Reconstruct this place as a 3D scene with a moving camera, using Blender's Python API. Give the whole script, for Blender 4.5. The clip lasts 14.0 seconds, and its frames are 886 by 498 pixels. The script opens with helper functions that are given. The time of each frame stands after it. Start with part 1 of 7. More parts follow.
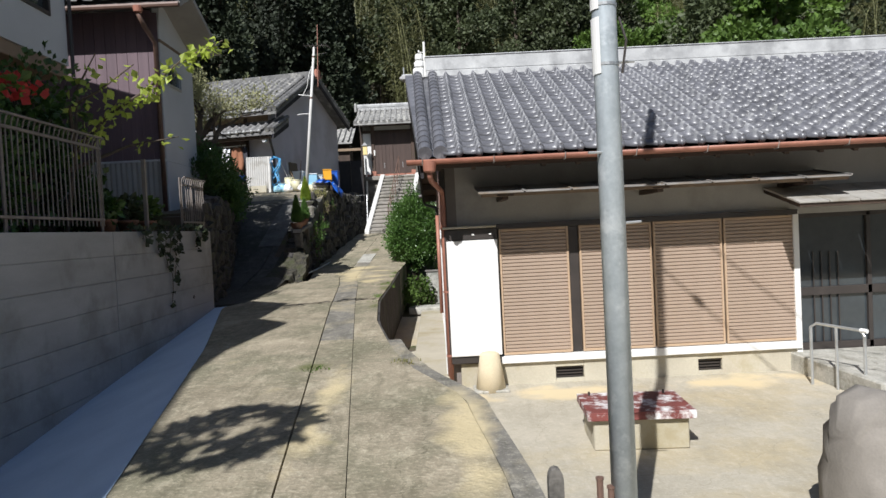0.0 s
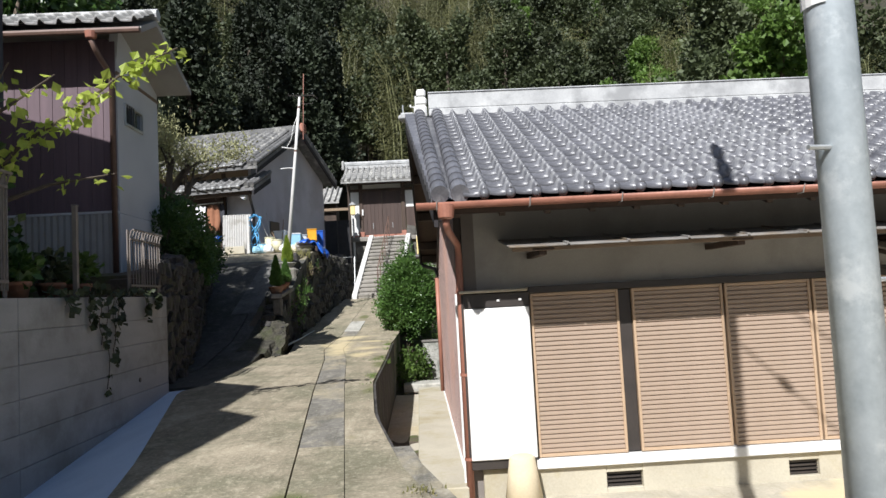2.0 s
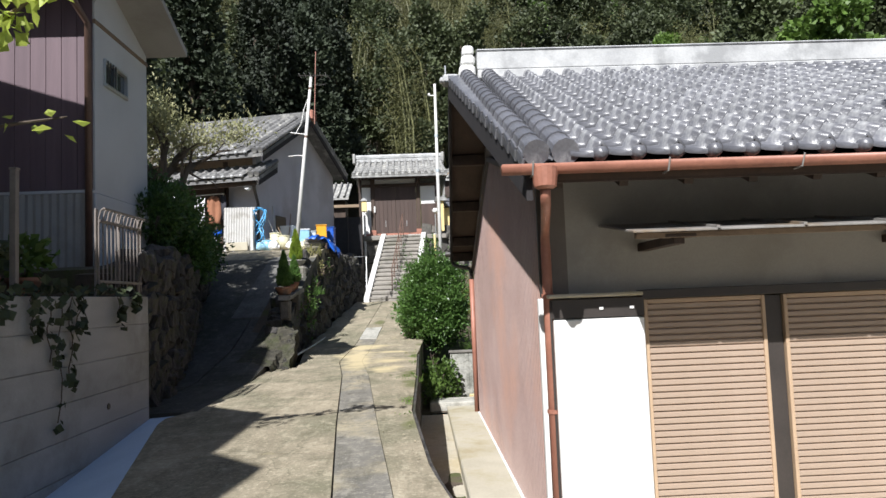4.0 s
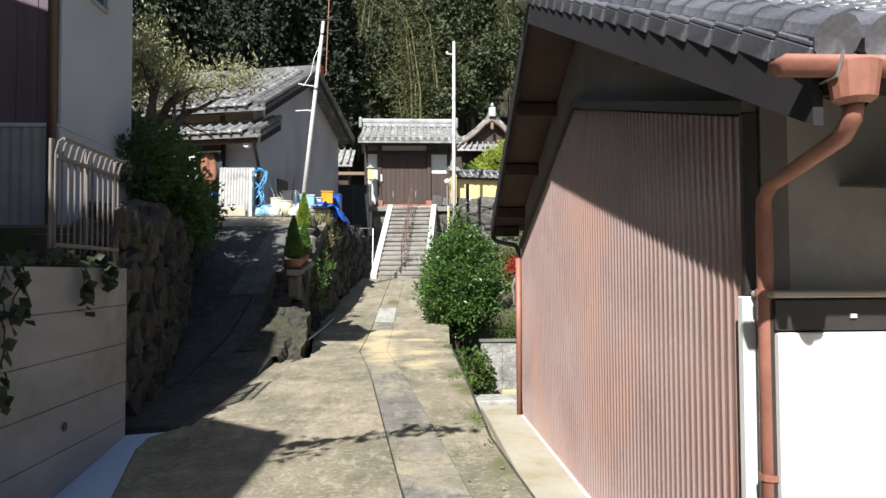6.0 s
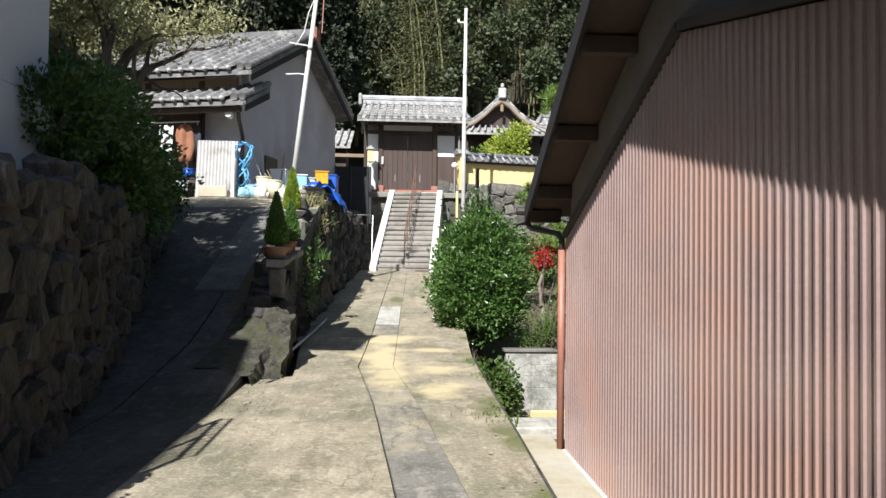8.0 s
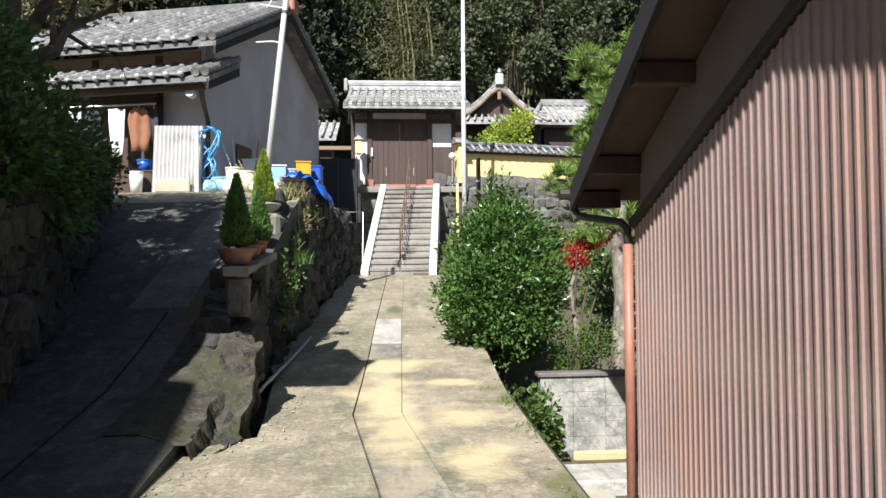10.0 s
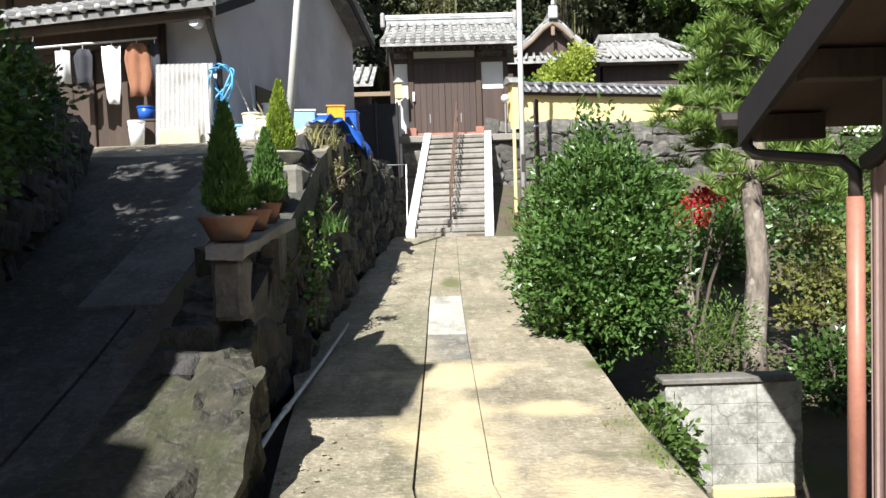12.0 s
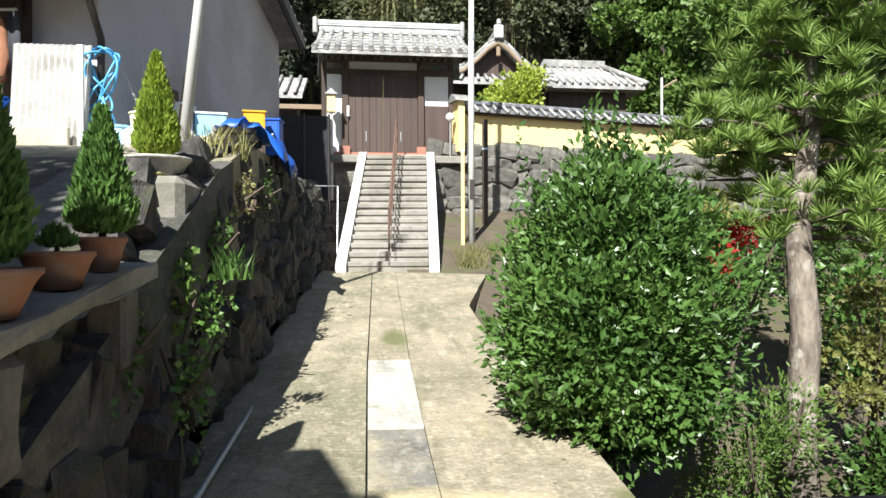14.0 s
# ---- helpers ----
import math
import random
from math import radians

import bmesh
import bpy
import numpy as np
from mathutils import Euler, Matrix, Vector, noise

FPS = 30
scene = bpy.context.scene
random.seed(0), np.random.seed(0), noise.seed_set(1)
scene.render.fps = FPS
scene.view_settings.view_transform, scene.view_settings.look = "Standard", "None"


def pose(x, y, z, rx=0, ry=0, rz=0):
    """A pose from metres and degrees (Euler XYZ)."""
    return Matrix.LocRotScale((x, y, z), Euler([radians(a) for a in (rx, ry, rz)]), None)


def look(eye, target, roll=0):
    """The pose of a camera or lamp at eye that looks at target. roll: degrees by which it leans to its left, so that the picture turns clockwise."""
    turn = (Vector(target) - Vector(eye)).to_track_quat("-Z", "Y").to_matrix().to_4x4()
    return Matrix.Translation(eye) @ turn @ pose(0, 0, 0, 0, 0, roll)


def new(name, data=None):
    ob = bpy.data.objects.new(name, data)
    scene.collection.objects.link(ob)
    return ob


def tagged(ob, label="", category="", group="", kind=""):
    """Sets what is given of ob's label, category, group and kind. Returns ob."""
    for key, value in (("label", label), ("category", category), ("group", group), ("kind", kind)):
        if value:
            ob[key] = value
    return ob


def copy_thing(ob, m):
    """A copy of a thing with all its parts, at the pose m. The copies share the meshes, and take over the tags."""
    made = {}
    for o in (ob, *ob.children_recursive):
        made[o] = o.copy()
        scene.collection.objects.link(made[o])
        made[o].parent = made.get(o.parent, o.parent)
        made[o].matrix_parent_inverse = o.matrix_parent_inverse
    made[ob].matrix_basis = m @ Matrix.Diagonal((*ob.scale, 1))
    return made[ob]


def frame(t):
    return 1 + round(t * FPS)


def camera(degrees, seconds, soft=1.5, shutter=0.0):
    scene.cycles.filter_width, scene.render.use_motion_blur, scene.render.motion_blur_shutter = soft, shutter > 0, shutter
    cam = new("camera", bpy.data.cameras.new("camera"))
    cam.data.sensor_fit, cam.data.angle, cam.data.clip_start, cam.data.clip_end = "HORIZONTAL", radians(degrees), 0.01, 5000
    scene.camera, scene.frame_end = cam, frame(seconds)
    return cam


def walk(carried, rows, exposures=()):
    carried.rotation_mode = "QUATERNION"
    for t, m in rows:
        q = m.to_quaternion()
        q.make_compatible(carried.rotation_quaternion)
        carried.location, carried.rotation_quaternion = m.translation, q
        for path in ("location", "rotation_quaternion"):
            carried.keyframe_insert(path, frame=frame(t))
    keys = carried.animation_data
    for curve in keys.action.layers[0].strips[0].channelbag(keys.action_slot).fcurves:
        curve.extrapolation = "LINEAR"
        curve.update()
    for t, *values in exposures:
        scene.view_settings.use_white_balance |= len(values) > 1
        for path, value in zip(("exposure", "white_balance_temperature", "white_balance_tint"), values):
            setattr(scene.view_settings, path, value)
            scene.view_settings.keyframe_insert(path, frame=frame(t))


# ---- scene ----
cam = camera(66.1, 14.0)
METRES, EYE, TILT, LEAN, TURN = 15.5, 1.5, 0.0, 0.0, -0.7
ROWS = [
    (0.0, 0.0, 0.0, 0.0, -0.08, -1.68, 2.89),
    (0.5, -0.0101, 0.0327, 0.0016, 1.34, -0.59, 2.64),
    (1.0, -0.0102, 0.066, 0.0012, 1.05, 2.85, 3.17),
    (1.5, -0.0189, 0.1005, 0.0015, -0.62, 3.36, 3.17),
    (2.0, -0.0222, 0.1342, 0.001, -1.37, 3.67, 3.04),
    (2.5, -0.0324, 0.1694, 0.0014, -0.18, 3.7, 2.5),
    (3.0, -0.0403, 0.2035, 0.0018, -0.58, 4.09, 2.3),
    (5.5, -0.0996, 0.3686, 0.0061, -2.34, 3.01, 1.76),
    (6.0, -0.1098, 0.4028, 0.0077, -2.31, 1.99, 0.29),
    (6.5, -0.1089, 0.4408, 0.0077, -2.34, 1.82, 0.0),
    (7.0, -0.1176, 0.4757, 0.0088, -2.41, 1.33, -0.93),
    (7.5, -0.116, 0.5134, 0.0079, -2.44, 1.42, -0.65),
    (8.0, -0.125, 0.5503, 0.009, -2.66, 1.34, -0.67),
    (10.5, -0.1403, 0.7355, 0.0118, -3.88, 1.38, 1.18),
    (11.0, -0.1447, 0.7734, 0.0141, -4.03, -0.16, 1.58),
    (11.5, -0.1496, 0.8066, 0.0158, -4.08, -1.32, 0.84),
    (12.0, -0.152, 0.8441, 0.0178, -0.23, -2.36, 1.77),
    (12.5, -0.1549, 0.8765, 0.0195, -3.69, -3.06, 0.84),
    (13.0, -0.1553, 0.9126, 0.0216, -0.96, -2.38, 1.3),
    (13.5, -0.1624, 0.9425, 0.0249, -4.05, -2.45, 0.18),
    (14.0, -0.162, 0.9769, 0.0263, -6.3, -0.28, 0.19),
]
walk(cam, [(t, pose(0, 0, EYE, TILT, LEAN, TURN) @ pose(METRES * x, METRES * y, METRES * z, 90 + pitch, roll, yaw)) for t, x, y, z, yaw, pitch, roll in ROWS], [(0.0, 0.27, 6150, 10), (2.0, 0.48, 6150, 10), (3.0, 0.56, 6150, 10), (6.5, 0.74, 6250, 10), (8.0, 0.76, 6200, 10), (11.0, 0.90, 6250, 10), (13.5, 1.14, 6350, 6), (14.0, 1.14, 6350, 6)])

# ---- world and sun ----
SUN = Vector((-0.38, -1.0, 1.03)).normalized()
world = bpy.data.worlds.new("world")
scene.world = world
world.use_nodes = True
wn = world.node_tree.nodes
sky = wn.new("ShaderNodeTexSky")
sky.sky_type = "NISHITA"
sky.sun_disc = False
sky.sun_elevation = math.asin(SUN.z)
sky.sun_rotation = math.atan2(SUN.x, SUN.y)
wn["Background"].inputs["Strength"].default_value = 0.05
world.node_tree.links.new(sky.outputs[0], wn["Background"].inputs["Color"])
sun = new("sun", bpy.data.lights.new("sun", "SUN"))
sun.data.energy, sun.data.angle, sun.data.color = 5.0, radians(0.55), (1.0, 0.97, 0.925)
sun.matrix_world = look(SUN * 30, (0, 0, 0))


# ---- materials ----
def mat(name, a, b=None, scale=4.0, rough=0.8, bump=0.15, fine=60.0, metal=0.0, stain=None, stain_scale=0.7, stain_at=0.56, spread=0.0, spec=0.5, stretch=(1, 1, 1), trans=0.0):
    """A procedural surface: two colours mixed by broad and fine noise, an optional stain, fine relief, and a spread between pieces."""
    m = bpy.data.materials.new(name)
    m.use_nodes = True
    nt = m.node_tree
    n, l = nt.nodes, nt.links
    bs = n["Principled BSDF"]
    b = b or tuple(c * 0.75 for c in a)
    tc = n.new("ShaderNodeTexCoord")
    mp = n.new("ShaderNodeMapping")
    mp.inputs["Scale"].default_value = stretch
    l.new(tc.outputs["Object"], mp.inputs[0])
    n1 = n.new("ShaderNodeTexNoise")
    n1.inputs["Scale"].default_value, n1.inputs["Detail"].default_value = scale, 6
    n2 = n.new("ShaderNodeTexNoise")
    n2.inputs["Scale"].default_value, n2.inputs["Detail"].default_value = fine, 4
    l.new(mp.outputs[0], n1.inputs["Vector"]), l.new(mp.outputs[0], n2.inputs["Vector"])
    add = n.new("ShaderNodeMath")
    add.operation = "MULTIPLY_ADD"
    l.new(n2.outputs["Fac"], add.inputs[0])
    add.inputs[1].default_value = 0.45
    l.new(n1.outputs["Fac"], add.inputs[2])
    ramp = n.new("ShaderNodeValToRGB")
    ramp.color_ramp.elements[0].position, ramp.color_ramp.elements[1].position = 0.5, 0.95
    ramp.color_ramp.elements[0].color, ramp.color_ramp.elements[1].color = (*b, 1), (*a, 1)
    l.new(add.outputs[0], ramp.inputs[0])
    col = ramp.outputs[0]
    if stain:
        n3 = n.new("ShaderNodeTexNoise")
        n3.inputs["Scale"].default_value, n3.inputs["Detail"].default_value = stain_scale, 8
        n3.inputs["Roughness"].default_value = 0.65
        l.new(tc.outputs["Object"], n3.inputs["Vector"])
        r3 = n.new("ShaderNodeValToRGB")
        r3.color_ramp.elements[0].position, r3.color_ramp.elements[1].position = stain_at - 0.07, stain_at + 0.07
        l.new(n3.outputs["Fac"], r3.inputs[0])
        mx = n.new("ShaderNodeMixRGB")
        l.new(r3.outputs[0], mx.inputs[0]), l.new(col, mx.inputs[1])
        mx.inputs[2].default_value = (*stain, 1)
        col = mx.outputs[0]
    if spread:
        oi = n.new("ShaderNodeObjectInfo")
        ge = n.new("ShaderNodeNewGeometry")
        ad = n.new("ShaderNodeMath")
        ad.operation = "ADD"
        l.new(oi.outputs["Random"], ad.inputs[0]), l.new(ge.outputs["Random Per Island"], ad.inputs[1])
        mr = n.new("ShaderNodeMapRange")
        mr.inputs["From Max"].default_value = 2.0
        mr.inputs["To Min"].default_value, mr.inputs["To Max"].default_value = 1 - spread, 1 + spread
        l.new(ad.outputs[0], mr.inputs["Value"])
        hv = n.new("ShaderNodeHueSaturation")
        l.new(mr.outputs[0], hv.inputs["Value"]), l.new(col, hv.inputs["Color"])
        col = hv.outputs[0]
    l.new(col, bs.inputs["Base Color"])
    bs.inputs["Roughness"].default_value, bs.inputs["Metallic"].default_value = rough, metal
    bs.inputs["Specular IOR Level"].default_value = spec
    if bump:
        bp = n.new("ShaderNodeBump")
        bp.inputs["Strength"].default_value, bp.inputs["Distance"].default_value = bump, 0.03
        l.new(add.outputs[0], bp.inputs["Height"]), l.new(bp.outputs[0], bs.inputs["Normal"])
    if trans:
        tr = n.new("ShaderNodeBsdfTranslucent")
        l.new(col, tr.inputs["Color"])
        ms = n.new("ShaderNodeMixShader")
        ms.inputs[0].default_value = trans
        l.new(bs.outputs[0], ms.inputs[1]), l.new(tr.outputs[0], ms.inputs[2])
        l.new(ms.outputs[0], n["Material Output"].inputs["Surface"])
    return m


M = {}
M["lane"] = mat("old concrete", (0.39, 0.332, 0.24), (0.22, 0.188, 0.13), 1.6, 0.9, 0.8, 34, stain=(0.19, 0.175, 0.115), stain_scale=0.9, stain_at=0.54)
def weathered(m, dark, pale, much=1.0):
    """Adds to a concrete surface what years leave on it: hairline cracks, dark mould specks and pale worn grit."""
    n, l = m.node_tree.nodes, m.node_tree.links
    bs = n["Principled BSDF"]
    tc = n.new("ShaderNodeTexCoord")
    warp = n.new("ShaderNodeTexNoise")
    warp.inputs["Scale"].default_value, warp.inputs["Detail"].default_value = 1.7, 5
    l.new(tc.outputs["Object"], warp.inputs["Vector"])
    wm = n.new("ShaderNodeVectorMath")
    wm.operation = "MULTIPLY_ADD"
    l.new(warp.outputs["Color"], wm.inputs[0])
    wm.inputs[1].default_value = (0.9, 0.9, 0.9)
    l.new(tc.outputs["Object"], wm.inputs[2])
    col = bs.inputs["Base Color"].links[0].from_socket
    for kind, scale, lo, hi, colour, most in (("crack", 0.55, 0.006, 0.0, dark, 0.75), ("streak", 1.0, 0.50, 0.66, dark, 0.62), ("worn", 1.0, 0.53, 0.64, pale, 0.42), ("speck", 9.0, 0.55, 0.70, dark, 0.5), ("grit", 34.0, 0.55, 0.66, pale, 0.55), ("blotch", 2.6, 0.52, 0.66, dark, 0.5), ("brush", 1.0, 0.54, 0.70, pale, 0.42)):
        if kind == "crack":
            t = n.new("ShaderNodeTexVoronoi")
            t.feature = "DISTANCE_TO_EDGE"
            l.new(wm.outputs[0], t.inputs["Vector"])
            out = t.outputs["Distance"]
        else:
            t = n.new("ShaderNodeTexNoise")
            t.inputs["Detail"].default_value, t.inputs["Roughness"].default_value = 6, 0.7
            l.new(tc.outputs["Object"], t.inputs["Vector"])
            out = t.outputs["Fac"]
            if kind in ("streak", "worn", "brush"):
                mp = n.new("ShaderNodeMapping")
                mp.inputs["Scale"].default_value = {"streak": (5.0, 0.8, 5.0), "worn": (9.0, 5.0, 9.0), "brush": (9.0, 26.0, 9.0)}[kind]
                mp.inputs["Location"].default_value = (3.1, 7.7, 0.0) if kind == "worn" else (0, 0, 0)
                l.new(tc.outputs["Object"], mp.inputs["Vector"])
                l.new(mp.outputs[0], t.inputs["Vector"])
        t.inputs["Scale"].default_value = scale
        mr = n.new("ShaderNodeMapRange")
        mr.inputs["From Min"].default_value, mr.inputs["From Max"].default_value, mr.inputs["To Max"].default_value = lo, hi, most * much
        l.new(out, mr.inputs["Value"])
        mx = n.new("ShaderNodeMixRGB")
        l.new(mr.outputs[0], mx.inputs[0]), l.new(col, mx.inputs[1])
        mx.inputs[2].default_value = (*colour, 1)
        col = mx.outputs[0]
    l.new(col, bs.inputs["Base Color"])


def spill(m, colour, spots):
    """Mixes loose spills of another colour into a material: soft round stains with ragged noisy edges, at places on the lane."""
    n, l = m.node_tree.nodes, m.node_tree.links
    bs = n["Principled BSDF"]
    geo = n.new("ShaderNodeTexCoord")
    wob = n.new("ShaderNodeTexNoise")
    wob.inputs["Scale"].default_value, wob.inputs["Detail"].default_value = 2.2, 7
    l.new(geo.outputs["Object"], wob.inputs["Vector"])
    total = None
    for x, y, z, r, k in spots:
        sub = n.new("ShaderNodeVectorMath")
        sub.operation = "SUBTRACT"
        l.new(geo.outputs["Object"], sub.inputs[0])
        sub.inputs[1].default_value = (x, y, z)
        sc = n.new("ShaderNodeVectorMath")
        sc.operation = "MULTIPLY"
        l.new(sub.outputs[0], sc.inputs[0])
        sc.inputs[1].default_value = (1, k, 0)
        ln = n.new("ShaderNodeVectorMath")
        ln.operation = "LENGTH"
        l.new(sc.outputs[0], ln.inputs[0])
        mr = n.new("ShaderNodeMapRange")
        mr.inputs["From Min"].default_value, mr.inputs["From Max"].default_value = 0.0, r
        mr.inputs["To Min"].default_value, mr.inputs["To Max"].default_value = 0.75, -0.25
        l.new(ln.outputs["Value"], mr.inputs["Value"])
        if total is None:
            total = mr.outputs[0]
        else:
            mx = n.new("ShaderNodeMath")
            mx.operation = "MAXIMUM"
            l.new(total, mx.inputs[0]), l.new(mr.outputs[0], mx.inputs[1])
            total = mx.outputs[0]
    ad = n.new("ShaderNodeMath")
    ad.operation = "MULTIPLY_ADD"
    l.new(wob.outputs["Fac"], ad.inputs[0]), l.new(total, ad.inputs[2])
    ad.inputs[1].default_value = 1.9
    rp = n.new("ShaderNodeMapRange")
    rp.inputs["From Min"].default_value, rp.inputs["From Max"].default_value = 1.02, 1.5
    rp.inputs["To Max"].default_value = 0.85
    l.new(ad.outputs[0], rp.inputs["Value"])
    mix = n.new("ShaderNodeMixRGB")
    l.new(rp.outputs[0], mix.inputs[0])
    l.new(bs.inputs["Base Color"].links[0].from_socket, mix.inputs[1])
    mix.inputs[2].default_value = (*colour, 1)
    l.new(mix.outputs[0], bs.inputs["Base Color"])


SAND = [(-2.05, 18.5, 0, 1.0, 1.5), (-1.5, 16.3, 0, 0.6, 1.0), (-1.5, 17.6, 0, 0.7, 2.0), (0.2, 4.6, 0, 0.32, 0.2), (-0.95, 5.0, 0, 0.22, 0.10), (-1.93, 15.9, 0, 0.5, 0.45), (-2.1, 17.2, 0, 0.6, 0.45), (-2.05, 16.5, 0, 0.45, 0.5), (-2.15, 18.3, 0, 0.8, 1.3), (-1.45, 15.2, 0, 0.5, 0.7)]
MOSS = [(-0.98, 12.2, 0, 0.26, 0.35), (-1.02, 13.4, 0, 0.34, 0.4), (-1.05, 14.4, 0, 0.3, 0.45), (-0.98, 16.9, 0, 0.35, 0.5), (-0.9, 18.6, 0, 0.22, 0.4), (-1.0, 10.9, 0, 0.2, 0.4), (-1.95, 22.4, 0, 0.3, 0.4), (-1.3, 6.7, 0, 0.3, 0.8)]
M["strip"] = mat("dark patched concrete", (0.22, 0.205, 0.175), (0.14, 0.13, 0.115), 3, 0.92, 0.35, 45, stain=(0.36, 0.31, 0.21), stain_scale=0.9, stain_at=0.58)
weathered(M["lane"], (0.115, 0.104, 0.064), (0.56, 0.50, 0.37), 0.85)
spill(M["lane"], (0.58, 0.48, 0.285), SAND)
spill(M["lane"], (0.115, 0.125, 0.042), MOSS)
M["sand"] = mat("sandy worn concrete", (0.62, 0.50, 0.27), (0.42, 0.34, 0.19), 2, 0.95, 0.3, 60)
weathered(M["strip"], (0.09, 0.085, 0.065), (0.42, 0.39, 0.32))
spill(M["strip"], (0.59, 0.49, 0.30), SAND)
M["slab"] = mat("pale concrete slab", (0.50, 0.48, 0.43), (0.33, 0.32, 0.28), 3, 0.9, 0.2, 50)
M["yard"] = mat("yard concrete", (0.50, 0.455, 0.365), (0.36, 0.325, 0.255), 0.9, 0.9, 0.15, 50, stain=(0.45, 0.38, 0.25), stain_scale=0.5)
weathered(M["slab"], (0.18, 0.17, 0.13), (0.66, 0.63, 0.56))
weathered(M["yard"], (0.27, 0.24, 0.175), (0.66, 0.60, 0.48), 0.55)
spill(M["yard"], (0.66, 0.54, 0.33), [(1.6, 9.0, 0, 1.2, 2.2), (4.0, 9.1, 0, 1.6, 2.4), (0.4, 8.9, 0, 0.7, 1.5)])
# Blue skylight on the shaded apron is mixed into this base colour.
M["white_strip"] = mat("pale concrete tinted with skylight", (0.62, 0.74, 0.90), (0.52, 0.64, 0.80), 2, 0.8, 0.05, 40)
# Ramp concrete coloured near-black, so that the base colour carries the shade.
M["ramp"] = mat("old concrete darkened for shade", (0.105, 0.10, 0.09), (0.055, 0.053, 0.048), 1.6, 0.95, 0.4, 30, stain=(0.06, 0.06, 0.045), stain_scale=0.9)
M["retaining"] = mat("board formed concrete", (0.46, 0.45, 0.43), (0.36, 0.35, 0.33), 1.2, 0.9, 0.12, 40, stain=(0.28, 0.27, 0.24), stain_scale=0.8, stretch=(1, 1, 4))
M["soil"] = mat("soil", (0.13, 0.10, 0.07), (0.07, 0.055, 0.04), 3, 1.0, 0.6, 30, stain=(0.08, 0.09, 0.03), stain_scale=1.5)
M["rock"] = mat("weathered stone", (0.20, 0.185, 0.165), (0.075, 0.07, 0.062), 3, 0.9, 0.7, 25, stain=(0.10, 0.11, 0.05), stain_scale=2.0, stain_at=0.62, spread=0.35)
# Strip paving dulled too, towards the shade on the ramp.
M["ramp_strip"] = mat("ramp paving darkened for shade", (0.16, 0.155, 0.145), (0.10, 0.096, 0.09), 2, 0.95, 0.35, 34, stain=(0.07, 0.07, 0.06), stain_scale=1.1)
weathered(M["ramp_strip"], (0.05, 0.05, 0.042), (0.24, 0.23, 0.20), 0.8)
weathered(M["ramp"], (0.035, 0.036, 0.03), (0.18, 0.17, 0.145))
# Dark copy of the fieldstone: the ramp walls' shade is in its colour.
M["rock_shaded"] = mat("green-stained stone darkened for shade", (0.10, 0.09, 0.084), (0.018, 0.017, 0.016), 5, 0.9, 1.0, 26, stain=(0.055, 0.06, 0.028), stain_scale=1.6, stain_at=0.56, spread=0.3, stretch=(1, 1, 0.45))
M["paving"] = mat("stone step", (0.36, 0.33, 0.29), (0.20, 0.185, 0.165), 3, 0.9, 0.35, 40, stain=(0.17, 0.16, 0.13), stain_scale=1.5, spread=0.12)
M["white_stone"] = mat("pale granite edge", (0.66, 0.65, 0.62), (0.52, 0.51, 0.48), 4, 0.8, 0.1, 60)
M["tile"] = mat("grey glazed roof tile", (0.165, 0.165, 0.18), (0.08, 0.08, 0.09), 6, 0.36, 0.2, 40, stain=(0.31, 0.31, 0.31), stain_scale=5.0, stain_at=0.61, spread=0.4, spec=0.7)
M["tile_shed"] = mat("dark weathered roof tile", (0.20, 0.195, 0.19), (0.10, 0.098, 0.096), 4, 0.55, 0.25, 40, stain=(0.36, 0.35, 0.32), stain_scale=3.0, stain_at=0.6, spread=0.4)
M["tile_old"] = mat("weathered roof tile", (0.33, 0.325, 0.31), (0.17, 0.165, 0.16), 4, 0.65, 0.25, 40, stain=(0.42, 0.41, 0.38), stain_scale=3.0, spread=0.3)
M["ridge"] = mat("ridge mortar", (0.55, 0.55, 0.54), (0.38, 0.38, 0.38), 3, 0.8, 0.15, 40, stain=(0.30, 0.30, 0.30), stain_scale=2.0)
M["rust"] = mat("brown painted corrugated steel", (0.36, 0.265, 0.24), (0.28, 0.195, 0.175), 1.2, 0.25, 0.05, 30, stain=(0.37, 0.235, 0.19), stain_scale=0.5, spec=0.9)
M["copper"] = mat("red brown gutter", (0.40, 0.175, 0.12), (0.29, 0.125, 0.085), 5, 0.5, 0.05, 40)
M["plaster"] = mat("grey beige plaster", (0.42, 0.405, 0.38), (0.34, 0.325, 0.30), 1.5, 0.9, 0.06, 70, stain=(0.30, 0.285, 0.26), stain_scale=0.7)
M["white"] = mat("white plaster", (0.80, 0.79, 0.76), (0.72, 0.71, 0.68), 2, 0.85, 0.05, 60)
M["shedwall"] = mat("grey lilac mortar", (0.56, 0.54, 0.575), (0.48, 0.46, 0.49), 1.0, 0.9, 0.08, 60, stain=(0.43, 0.41, 0.43), stain_scale=0.6)
M["wood"] = mat("dark weathered wood", (0.085, 0.055, 0.04), (0.04, 0.027, 0.02), 2, 0.75, 0.25, 40, stretch=(1, 1, 0.15))
M["woodpale"] = mat("pale weathered wood", (0.33, 0.24, 0.16), (0.2, 0.145, 0.10), 2, 0.8, 0.2, 40, stretch=(0.2, 1, 1))
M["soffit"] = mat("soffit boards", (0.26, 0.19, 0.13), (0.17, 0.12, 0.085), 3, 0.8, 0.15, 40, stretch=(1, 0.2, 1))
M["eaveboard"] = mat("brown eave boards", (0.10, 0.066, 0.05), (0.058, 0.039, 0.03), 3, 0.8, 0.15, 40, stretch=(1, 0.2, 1))
